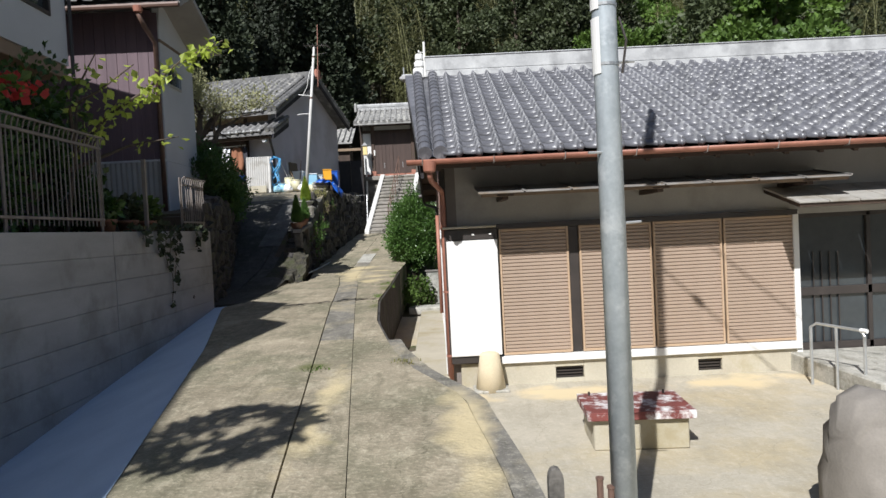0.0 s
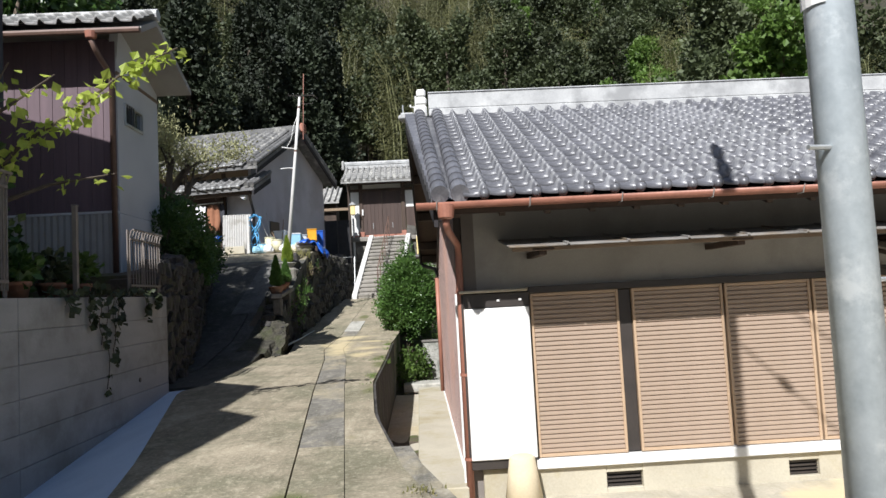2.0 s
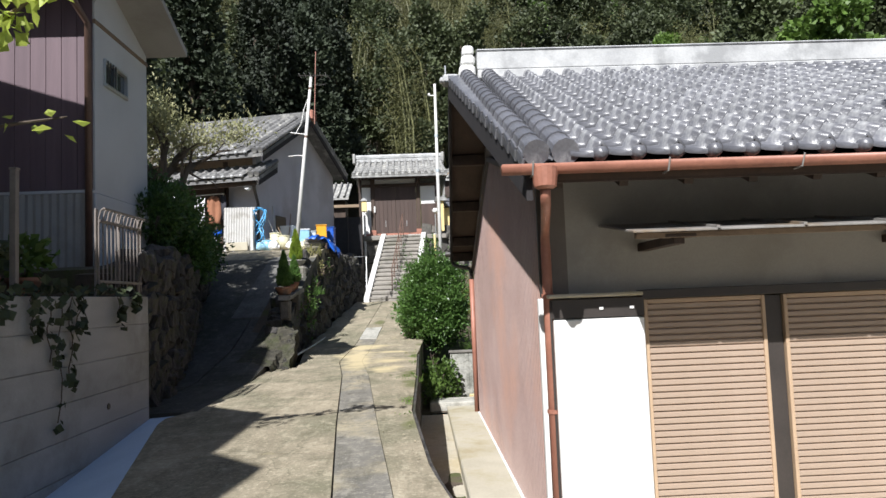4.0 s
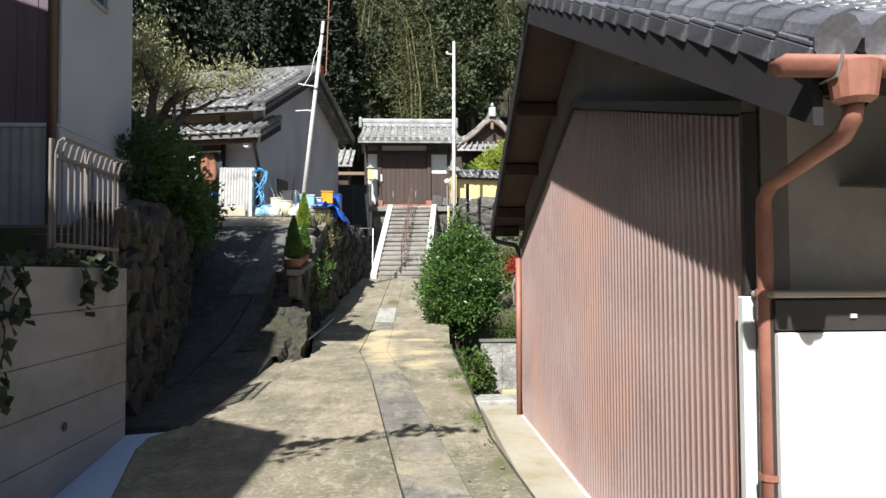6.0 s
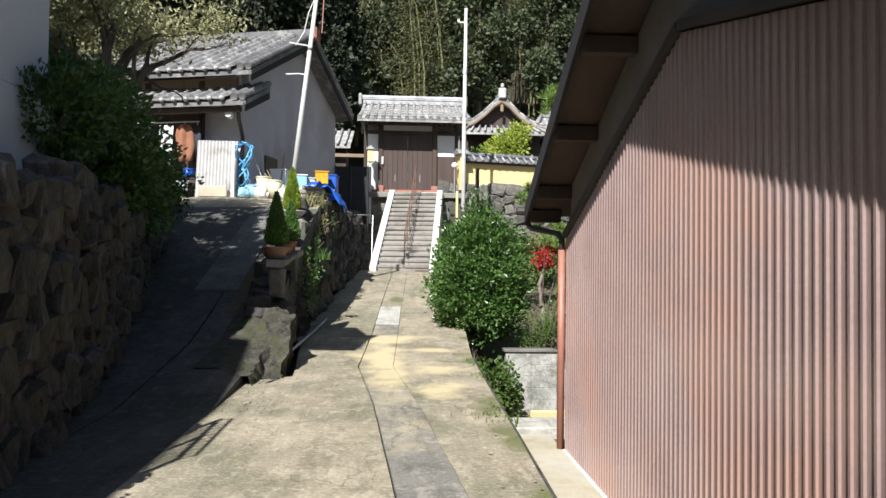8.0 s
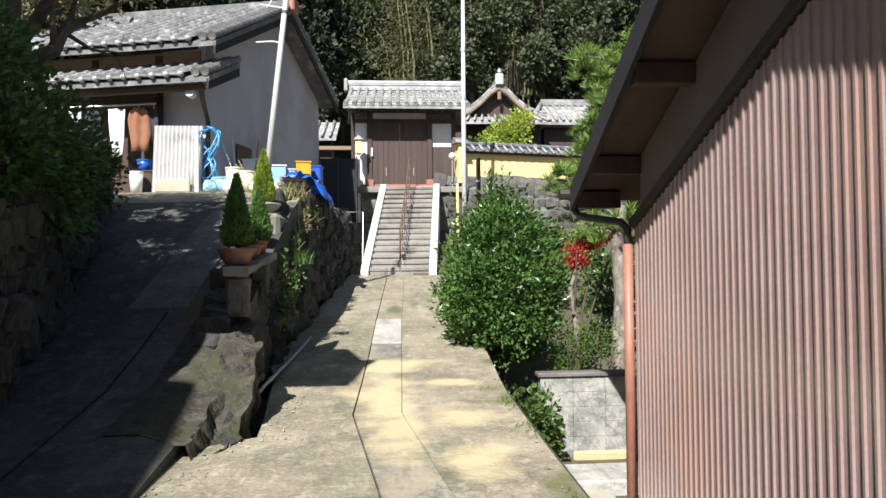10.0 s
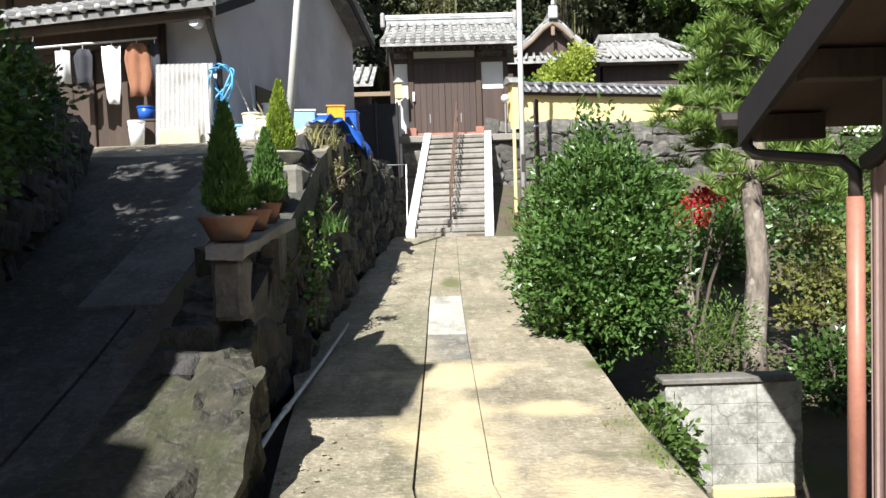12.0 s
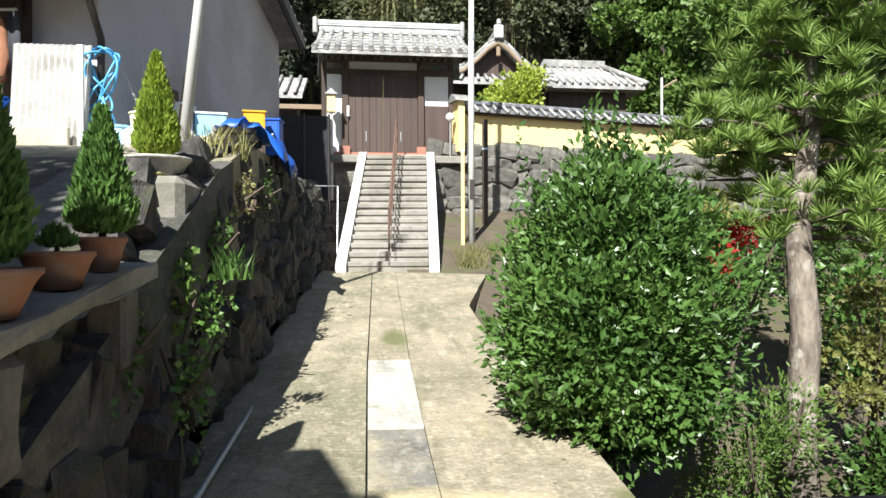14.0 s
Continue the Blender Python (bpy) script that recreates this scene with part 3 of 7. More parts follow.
tagged(bpy.data.objects["ground"], "bare soil around the village", "ground", kind="structure")

lane = tagged(new("road"), "worn concrete lane with joints, stains and sandy patches", "lane", kind="structure")


def pour(name, edges, a, b, material, drop=0.0, thick=0.5, jitter=0.012):
    sheet(name, edges, steps_of(a, b, 0.3), lambda x, y: lane_z(x, y) - drop, material, lane, thick, jitter)


cuts = [-6, 2.3, 6.1, 9.9, 14.0, 18.55, 23.2, 27.3]
for a, b in zip(cuts, cuts[1:]):
    pour("concrete_slab", lambda y: (lerp(LANE_L, y), lerp(JOINT, y) - 0.006), a + 0.006, b - 0.006, M["lane"], random.uniform(0, 0.008))
cuts = [-6, 1.0, 5.2, 10.3, 15.2, 18.9, 24.0, 27.3]
for a, b in zip(cuts, cuts[1:]):
    pour("concrete_slab", lambda y: (lerp(JOINT, y) + 0.40, lerp(LANE_R, y)), a + 0.005, b - 0.005, M["lane"], random.uniform(0, 0.008), 1.25)
for a, b, m in ((-6, 4.0, "lane"), (4.0, 8.1, "lane"), (8.1, 12.2, "strip"), (12.2, 15.2, "strip"), (15.2, 18.9, "lane"), (18.9, 19.85, "strip"), (19.85, 21.6, "slab"), (21.6, 23.3, "lane"), (23.3, 27.3, "lane")):
    pour("concrete_strip", lambda y: (lerp(JOINT, y) + 0.008, lerp(JOINT, y) + 0.394), a + 0.005, b - 0.005, M[m], 0.004 if m != "slab" else -0.012)
pour("kerb", lambda y: (lerp(LANE_R, y) + 0.012, lerp(LANE_R, y) + 0.17), -6, 8.0, M["strip"], 0.02, 1.2)
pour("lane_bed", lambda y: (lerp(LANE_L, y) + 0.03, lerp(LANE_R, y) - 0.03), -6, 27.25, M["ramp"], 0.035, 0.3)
# Thin dark strip that paints deep shade onto the lane's edge face.
wall_strip("lane_edge_wall", [(lerp(LANE_R, y) + 0.035, y) for y in steps_of(8.02, 17.2, 0.5)], lambda x, y: -0.9, lambda x, y: lane_z(x, y) - 0.03, 0.04, M["rock_shaded"], lane, 1)


tagged(sheet("yard_paving", lambda y: (-1.4, 16), steps_of(-10, 17.3, 0.8), lambda x, y: -0.75 + max(0, y - 11) * 0.01 + 0.01 * noise.noise((x, y, 3)), M["yard"]), "pale concrete yard before the house", "yard", kind="structure")
tagged(sheet("garden_soil", lambda y: (-1.5, 18), steps_of(17.3, 32, 0.6), lambda x, y: max(-0.66 + max(0, y - 18.6) * 0.255, lane_z(x, y) - 0.06 - max(0.0, x + 0.9) * 0.4 if y > 21.5 else -9) + 0.05 * noise.noise((x * 0.8, y * 0.8, 5)), M["soil"]), "dark soil of the small garden", "garden", kind="structure")
tagged(part("walkway", bx((-0.42, 9.5, -0.9), (0.13, 17.5, -0.57), 0.015), M["foundation"]), "pale concrete walkway along the house wall", "walkway", kind="structure")
tagged(part("walkway", bx((-0.75, 17.55, -0.9), (1.6, 18.15, -0.50), 0.02), M["slab"]), "pale concrete step before the block wall", "step", kind="structure")

# Earth-coloured sheet, laid here also to paint the gap's deep shade.
tagged(sheet("drain_channel", lambda y: (lerp(LANE_R, y) + 0.06, -0.43 if y > 9.4 else 0.02), steps_of(7.9, 17.3, 0.35), lambda x, y: -0.735 + 0.02 * noise.noise((x * 3, y * 3, 1)), M["soil"]), "earth channel between the lane and the house, dark for its deep shade too", "channel", kind="structure")
strip_rows = steps_of(-5, 11.9, 0.5)
sv, sf = [], []
for j, y in enumerate(strip_rows):
    zl, xr = lerp([(-5, -1.4), (3, -0.72), (5.9, -0.38), (11.9, 0.33)], y), lerp(LANE_L, y) - 0.01
    for i in range(7):
        k = i / 6
        sv.append((-3.88 + (xr + 3.88) * k, y, zl + (lane_z(0, y) - 0.015 - zl) * k))
for j in range(len(strip_rows) - 1):
    for i in range(6):
        sf.append((j * 7 + i, j * 7 + i + 1, j * 7 + 8 + i, j * 7 + 7 + i))
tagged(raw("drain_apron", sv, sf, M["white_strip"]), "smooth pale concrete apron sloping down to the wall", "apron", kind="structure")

# the branch ramp up to the outbuilding
STONE_L = [(-3.98, 11.93), (-4.12, 13.2), (-4.45, 14.6), (-4.85, 16.4), (-5.3, 18.6), (-5.9, 20.6), (-7.6, 21.2)]


def ramp_left(y):
    return lerp([(b, a) for a, b in STONE_L], y) - 0.25


def ramp_z(x, y):
    z = lerp(RAMP, y)
    if y < 16.4 and x > -3.6:
        k = min(1, (x + 3.6) / 0.4) * max(0, min(1, (16.4 - y) / 1.0))
        z = z + (lane_z(x, y) - z) * k
    return z


ramp = tagged(new("ramp"), "concrete ramp climbing beside the lane, shade put into its colour", "ramp", kind="structure")
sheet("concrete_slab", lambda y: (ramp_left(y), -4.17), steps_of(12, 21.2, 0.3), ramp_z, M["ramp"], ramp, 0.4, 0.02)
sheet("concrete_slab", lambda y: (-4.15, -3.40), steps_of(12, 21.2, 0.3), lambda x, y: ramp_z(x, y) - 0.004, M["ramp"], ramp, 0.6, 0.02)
sheet("concrete_strip", lambda y: (-4.55 + 0.02 * (y - 17), -4.0 + 0.02 * (y - 17)), steps_of(17.6, 21.3, 0.3), lambda x, y: lerp(RAMP, y) + 0.02, M["ramp_strip"], ramp, 0.1)
tagged(sheet("shed_terrace", lambda y: (-14, -3.42), steps_of(21.2, 34, 0.8), lambda x, y: lerp(RAMP, y), M["lane"], None, 1.2, 0.03), "sunlit earth and concrete terrace", "terrace", kind="structure")
tagged(part("terrace_garden", bx((-16, -6, -1.5), (-4.1, 12.1, 1.58)), M["soil"]), "raised garden terrace behind the wall", "terrace", kind="structure")
tagged(sheet("terrace_bank", lambda y: (-16, ramp_left(y) - 0.1), steps_of(12.1, 21.2, 0.6), lambda x, y: 2.0 + (y - 12) * 0.1, M["soil"], None, 1.5), "raised earth bank", "bank", kind="structure")

# retaining wall of board-formed concrete
wall_l = tagged(new("wall_retaining"), "grey concrete retaining wall with board joints", "wall", kind="structure")
part("wall_core", bx((-4.1, -6, -1.5), (-3.895, 11.86, 1.655)), M["retaining"], wall_l)
zz = -1.35
while zz < 1.66:
    h = 0.303
    for a, b in ((-6, -1.1), (-1.1, 3.7), (3.7, 8.3), (8.3, 11.88)):
        part("board_course", bx((-4.0, a + 0.002, zz), (-3.88 + random.uniform(-0.004, 0.004), b - 0.002, min(zz + h - 0.005, 1.668)), 0.004), M["retaining"], wall_l)
    zz += h
part("end_face", bx((-4.098, 11.862, -0.2), (-3.884, 11.885, 1.66)), M["retaining"], wall_l)
hole = bmesh.new()
tube(hole, [(-3.95, 10.9, 0.62), (-3.872, 10.9, 0.62)], 0.03, 10)
part("weep_pipe", hole, M["bronze"], wall_l)

# stone walls
sw = tagged(new("wall_stone_left"), "rough fieldstone wall under the hedge, shade in its stone colour", "stone wall", kind="structure")
wall_strip("wall_core", [(x - 0.2, y) for x, y in STONE_L], lambda x, y: -0.5, lambda x, y: 1.95 + (y - 12) * 0.1, 0.5, M["soil"], sw, 1)
stone_wall(sw, STONE_L, lambda x, y: lerp(RAMP, y), lambda x, y: 2.1 + (y - 12) * 0.1, 0.24, 11, 1, 0.3, M["rock_shaded"], 1.35)

RET = [(-3.40, 16.9), (-3.36, 18), (-3.27, 21), (-3.15, 24.5), (-3.0, 28.2), (-2.95, 29.6)]


def ret_top(x, y):
    return lerp([(16.2, 0.72), (16.8, 1.0), (17.1, 1.25), (17.6, 1.42), (18.5, 1.74), (19.2, 2.08), (20, 2.35), (21.7, 2.72), (25, 3.0), (29.6, 3.08)], y)


gully = tagged(sheet("gully", lambda y: (-3.6, lerp(LANE_L, y) + 0.06), steps_of(15.6, 18.8, 0.2), lambda x, y: lane_z(x, y) - 0.3 + 0.06 * noise.noise((x * 4, y * 4, 2)), M["soil"]), "dark gap between the lane's edge and the stone wall", "gully", kind="structure")
nose = []
for j, y in enumerate(steps_of(15.3, 17.4, 0.035)):
    xr = lerp([(15.3, -3.25), (15.7, -3.06), (16.3, -3.08), (16.8, -3.18), (17.4, -3.34)], y) + 0.07 * noise.noise((y * 3.1, 4.2, 0)) + 0.045 * noise.noise((y * 9, 1.7, 0))
    zt = lerp([(15.3, 0.42), (15.7, 0.47), (16.0, 0.62), (16.3, 0.84), (16.6, 1.05), (16.9, 1.08), (17.4, 1.12)], y)
    for i in range(25):
        if i < 17:
            k = i / 16
            x, z = -3.85 + (xr + 3.85) * k, ramp_z(-3.85, y) - 0.04 + (zt - ramp_z(-3.85, y) + 0.04) * min(1, k * 1.6)
            lift, out = 1.0, 0.15
        else:
            k = (i - 16) / 8
            x, z = xr - 0.08 * k, zt - (zt - 0.08) * k
            lift, out = 0.3, 1.0
        w = noise.noise((x * 5, y * 5, z * 5)) * 0.07 + noise.noise((x * 13, y * 13, z * 13)) * 0.05 + noise.noise((x * 31, y * 31, z * 31)) * 0.02
        z += w * lift * min(1, i / 4)
        nose.append((x + w * out, y, max(z, ramp_z(min(x, -3.41), y) + 0.012) if i < 16 and x < -3.3 else z))
nf = [(j * 25 + i, j * 25 + i + 1, j * 25 + 26 + i, j * 25 + 25 + i) for j in range(len(nose) // 25 - 1) for i in range(24)]
# Mossy concrete, darkened overall in place of a shadow missing on the nose.
M["rough"] = mat("mossy rough concrete darkened for shade", (0.066, 0.059, 0.042), (0.022, 0.02, 0.015), 7, 0.95, 1.0, 26, stain=(0.055, 0.06, 0.024), stain_scale=2.6, stain_at=0.55)
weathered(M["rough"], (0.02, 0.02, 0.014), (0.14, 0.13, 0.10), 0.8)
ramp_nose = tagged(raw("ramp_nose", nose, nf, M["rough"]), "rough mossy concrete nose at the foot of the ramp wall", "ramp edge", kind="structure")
# broken stones showing along its crumbled edge
edge_rnd = random.Random(77)
edge_shapes = stone_shapes(5, 78, M["rock_shaded"])
for k in range(48):
    v = nose[int((k + edge_rnd.random()) * (len(nose) // 25) / 48) * 25 + edge_rnd.choice((15, 16, 17, 18, 19, 21, 22))]
    ob = new("stone", edge_rnd.choice(edge_shapes))
    ob.parent = ramp_nose
    r = edge_rnd.uniform(0.05, 0.13)
    ob.matrix_basis = Matrix.LocRotScale((v[0] - 0.035, v[1], v[2] - 0.3 * r), Euler([edge_rnd.uniform(-0.5, 0.5) for _ in range(3)]), (r * 0.9, r * 1.3, r * 0.7))

sw = tagged(new("wall_stone_right"), "fieldstone wall holding up the ramp, shade in its stone colour", "stone wall", kind="structure")
wall_strip("wall_core", [(x - 0.36, y) for x, y in RET], lambda x, y: -0.3, lambda x, y: ret_top(x, y) - 0.1, 0.25, M["soil"], sw, 1)
stone_wall(sw, RET, lane_z, lambda x, y: ret_top(x, y) + 0.06, 0.25, 5, 1, 0.3, M["rock_shaded"], 1.9, 0.13)

# ---- stair and platform ----
plat = tagged(new("platform"), "stone-faced platform of the temple precinct", "platform", kind="structure")
plat_bm = bmesh.new()
foot = [(-6, 31.95), (-0.1, 31.95), (22, 37.1), (22, 52), (-6, 52)]
low, high = [plat_bm.verts.new((x, y, -1.5)) for x, y in foot], [plat_bm.verts.new((x, y, 4.06)) for x, y in foot]
plat_bm.faces.new(low[::-1]), plat_bm.faces.new(high)
for k in range(5):
    plat_bm.faces.new((low[k], low[(k + 1) % 5], high[(k + 1) % 5], high[k]))
part("platform_core", plat_bm, M["hill"], plat)
part("gate_floor", bx((-3.6, 31.55, 3.9), (0.3, 32.6, 4.085), 0.02), M["paving"], plat)
stone_wall(plat, [(-4.6, 31.75), (-2.62, 31.75)], lambda x, y: 1.4, lambda x, y: 4.1, 0.42, 21, 1)
stone_wall(plat, [(-0.5, 31.66), (0.0, 31.72), (10.5, 34.2)], lambda x, y: 1.4, lambda x, y: 4.3, 0.46, 22, 1)
stair = tagged(new("stair"), "weathered stone stair with pale granite borders", "stair", kind="structure")
stair.matrix_basis = pose(-1.84, 27.0, 0, 0, 0, -5.15)
NSTEP = 16
for i in range(NSTEP):
    y0, z1 = 0.1 + i * 0.29, 1.48 + (i + 1) * 0.1625
    for a, b in ((-0.715, 0.02), (0.026, 0.715)):
        part("step", bx((a + random.uniform(0, 0.006), y0 + random.uniform(-0.015, 0.01), z1 - 0.105), (b, y0 + 0.34, z1 + random.uniform(-0.01, 0.004)), 0.018), M["paving"], stair)
    part("riser", bx((-0.715, y0 + 0.03, z1 - 0.24), (0.715, y0 + 0.28, z1 - 0.1)), M["paving"], stair)
part("stair_body", prism([(0.15, 1.0), (4.85, 1.0), (4.85, 4.0), (0.15, 1.42)], (-0.86, 0.86), "x"), M["rock"], stair)
for a, b in ((-0.9, -0.72), (0.72, 0.9)):
    part("border_stone", prism([(-0.05, 1.1), (-0.04, 1.55), (0.06, 1.64), (4.6, 4.165), (4.85, 4.165), (4.85, 1.2)], (a, b), "x"), M["white_stone"], stair, "pale granite border")
part("landing_edge", bx((-0.9, 4.62, 3.95), (0.9, 4.9, 4.10), 0.012), M["white_stone"], stair)

rail = thing("handrail", "slim copper-brown metal handrail down the stair", "handrail", at=(-1.795, 27.5, 1.70), rz=-5.15)
def rail_pt(k, h):
    return (0, k * 3.95, k * 2.37 + h)
part("top_rail", pipe([rail_pt(0, 0.0), rail_pt(0, 0.82), rail_pt(1, 0.86), rail_pt(1, 0.0)], 0.019, 8), M["railing"], rail)
part("lower_rail", pipe([rail_pt(0, 0.45), rail_pt(1, 0.47)], 0.013, 8), M["railing"], rail)
for k in (0.2, 0.4, 0.6, 0.8):
    part("post", pipe([rail_pt(k, -0.1), rail_pt(k, 0.82)], 0.014, 8), M["railing"], rail)


# ---- the house with the brown side wall ----
house = tagged(new("house"), "single-storey plastered house with grey tiled roof and brown corrugated side", "house")
GY0, GY1, GX = 9.65, 16.68, 0.19
RS, RN, RIDGE, EZ, RZ = 8.68, 17.4, 13.05, 2.365, 4.36


def under_roof(y):
    return EZ - 0.02 + (RZ - EZ) * (1 - abs(y - RIDGE) / (RIDGE - RS))


gable = [(GY0, -0.75), (GY1, -0.75), (GY1, under_roof(GY1) - 0.08), (RIDGE, under_roof(RIDGE) - 0.08), (GY0, under_roof(GY0) - 0.08)]
# Darker copy of the wall plaster, with the eave shade in its colour.
M["gable"] = mat("gable plaster darkened for eave shade", (0.23, 0.205, 0.185), (0.17, 0.15, 0.137), 1.5, 0.9, 0.1, 60, stain=(0.17, 0.15, 0.135), stain_scale=1.0)
part("side_wall", prism(gable, (GX, GX + 0.14), "x"), M["gable"], house)
part("front_wall", boxes([((GX + 0.14, 9.65, 1.46), (12, 9.79, 2.6)), ((5.15, 9.65, -0.75), (5.2, 9.79, 1.46)), ((GX + 0.14, 9.75, -0.75), (4.93, 9.85, 1.46)), ((7.4, 9.65, -0.75), (12, 9.79, 1.46))]), M["plaster"], house)
part("rear_wall", bx((GX + 0.14, 16.6, -0.75), (12, 16.75, 2.55)), M["plaster"], house)
part("end_wall", bx((11.9, 9.79, -0.75), (12.04, 16.6, 2.6)), M["plaster"], house)
part("foundation", bx((GX + 0.10, 9.66, -0.8), (5.12, 9.75, -0.42)), M["foundation"], house, "sand-coloured rendered foundation")
for a, b in ((GX + 0.10, 1.63), (2.03, 3.66), (4.0, 5.12)):
    part("foundation_face", bx((a, 9.57, -0.8), (b, 9.66, -0.42), 0.006), M["foundation"], house)
for x in (1.83, 3.83):
    part("vent_sill", bx((x - 0.2, 9.575, -0.8), (x + 0.2, 9.66, -0.70), 0.005), M["foundation"], house)
    part("vent_head", bx((x - 0.2, 9.575, -0.53), (x + 0.2, 9.66, -0.42), 0.005), M["foundation"], house)
    vent = part("vent", bx((x - 0.195, 9.645, -0.70), (x + 0.195, 9.655, -0.53)), M["black_void"], house)
    for k in range(4):
        part("vent_slat", bx((x - 0.195, 9.62, -0.69 + 0.042 * k), (x + 0.195, 9.64, -0.67 + 0.042 * k)), M["bronze"], vent)
part("sill_beam", bx((0.86, 9.51, -0.44), (5.13, 9.67, -0.335), 0.008), M["white"], house)
part("corner_trim", bx((0.085, 9.66, -0.6), (0.165, 9.72, 1.49), 0.006), M["white"], house)

# corrugated cladding
pitch, depth = 0.084, 0.013
prof, y, k = [], 9.70, 0
while y < 16.7:
    for dy, dx in ((0.0, 0.0), (0.064, 0.0), (0.068, depth), (0.080, depth)):
        prof.append((min(y + dy, 16.7), 0.15 - dx))
    y += pitch


def clad_top(y):
    return lerp([(9.7, 2.42), (13.3, 3.33), (16.7, 1.97)], y)


cv, cf = [], []
for y, x in prof:
    cv += [(x, y, -0.60), (x, y, clad_top(y))]
cf = [(2 * i, 2 * i + 2, 2 * i + 3, 2 * i + 1) for i in range(len(prof) - 1)]
clad = raw("cladding", cv, cf, M["rust"], house, "brown painted corrugated steel cladding")
clad.modifiers.new("thick", "SOLIDIFY").thickness = 0.004
tb = bmesh.new()
for a, b in (((9.68, 2.43), (13.3, 3.345)), ((13.3, 3.345), (16.72, 1.98))):
    n = Vector((0, b[0] - a[0], b[1] - a[1])).normalized()
    o = Vector((0, -n.z, n.y)) * 0.07
    vs = [tb.verts.new(q) for x in (0.10, 0.185) for q in ((x, a[0], a[1]), (x, b[0], b[1]), Vector((x, b[0], b[1])) + o, Vector((x, a[0], a[1])) + o)]
    for f in ((0, 1, 2, 3), (7, 6, 5, 4), (0, 4, 5, 1), (1, 5, 6, 2), (2, 6, 7, 3), (3, 7, 4, 0)):
        tb.faces.new([vs[i] for i in f])
part("top_flashing", tb, M["bronze"], house)
part("corner_flashing", bx((0.105, 9.665, 1.5), (0.185, 9.705, 2.44), 0.004), M["bronze"], house)
part("base_flashing", bx((0.11, 9.74, -0.62), (0.185, 16.7, -0.56), 0.004), M["white"], house)

# roof body
VE = [(RS, -0.13), (RIDGE, -0.39), (RN, -0.25)]


def verge(y):
    return lerp(VE, y)


def slope(y):
    return EZ + 0.03 + (RZ - EZ) * (1 - abs(y - RIDGE) / (RIDGE - RS))


rv = []
for y in (RS, RIDGE, RN):
    for x in (verge(y) + 0.03, 12.5):
        rv += [(x, y, slope(y) - 0.02), (x, y, slope(y) - 0.11)]
rf = [(0, 2, 6, 4), (4, 6, 10, 8), (1, 5, 7, 3), (5, 9, 11, 7), (0, 1, 3, 2), (8, 10, 11, 9), (0, 4, 5, 1), (4, 8, 9, 5), (2, 3, 7, 6), (6, 7, 11, 10)]
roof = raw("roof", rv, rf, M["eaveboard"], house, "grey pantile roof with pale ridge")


def barge(y0, y1, hgt):
    bm = bmesh.new()
    q = []
    for y in (y0, y1):
        for x in (verge(y), verge(y) + 0.04):
            q += [bm.verts.new((x, y, slope(y) + 0.01)), bm.verts.new((x, y, slope(y) - hgt))]
    for f in ((0, 1, 5, 4), (2, 6, 7, 3), (0, 4, 6, 2), (1, 3, 7, 5), (0, 2, 3, 1), (4, 5, 7, 6)):
        bm.faces.new([q[i] for i in f])
    bmesh.ops.recalc_face_normals(bm, faces=bm.faces[:])
    return bm


part("bargeboard", barge(RS, RIDGE, 0.24), M["blackwood"], house)
part("bargeboard", barge(RIDGE, RN, 0.22), M["blackwood"], house)
for y in (10.4, 13.0, 14.4, 15.6, 16.7, 17.25):
    part("purlin", bx((verge(y) + 0.05, y - 0.06, slope(y) - 0.27), (GX, y + 0.06, slope(y) - 0.115), 0.006), M["wood"], house)
part("eave_board", bx((verge(RS) + 0.05, RS + 0.01, 2.27), (12.4, RS + 0.035, 2.37)), M["wood"], house)
for i in range(28):
    x = 0.1 + i * 0.45
    bm = bmesh.new()
    box(bm, (-0.03, 0, -0.09), (0.03, 0.66, -0.03), 0, Matrix.Translation((x, RS + 0.04, EZ - 0.04)) @ Matrix.Rotation(math.atan2(RZ - EZ, RIDGE - RS), 4, "X"))
    part("rafter", bm, M["wood"], house)
L_ = math.hypot(RIDGE - RS, RZ - EZ)
vs_ = Vector((0, RIDGE - RS, RZ - EZ))
rows = 19
tiled_roof(roof, (0.167, RS - 0.03, EZ + 0.055), (1, 0, 0), vs_, 47, rows, 0.257, (L_ - 0.12) / rows, M["tile"], 300)
for xa, xb, r in ((-0.06, -0.16, 0.082), (0.135, 0.12, 0.085)):
    roll_row(roof, [(xa, RS - 0.05, EZ + 0.10), (xb, RIDGE - 0.1, RZ + 0.08)], r, 0.255, M["tile"], "verge_tile")
edge_me = mesh_of("edge_tile", boxes([((0, 0, 0), (0.16, 0.27, 0.022)), ((0, 0, -0.09), (0.02, 0.27, 0))], 0.006), M["tile"])
for k in range(18):
    y = RS - 0.03 + k * 0.24
    ob = new("edge_tile", edge_me)
    ob.parent = roof
    ob.matrix_basis = Matrix.Translation((verge(y) - 0.02, y, slope(y) + 0.055)) @ Matrix.Rotation(math.atan2(RZ - EZ, RIDGE - RS) + 0.05, 4, "X")
raw("verge_bed", [(verge(RS) + 0.02, RS, EZ + 0.06), (0.2, RS, EZ + 0.05), (0.2, RIDGE, RZ + 0.04), (verge(RIDGE) + 0.02, RIDGE, RZ + 0.05)], [(0, 1, 2, 3)], M["tile"], roof)
raw("rear_tiles", [(verge(RN) + 0.02, RN, EZ + 0.06), (12.5, RN, EZ + 0.06), (12.5, RIDGE, RZ + 0.05), (verge(RIDGE) + 0.02, RIDGE, RZ + 0.05)], [(3, 2, 1, 0)], M["tile"], roof)
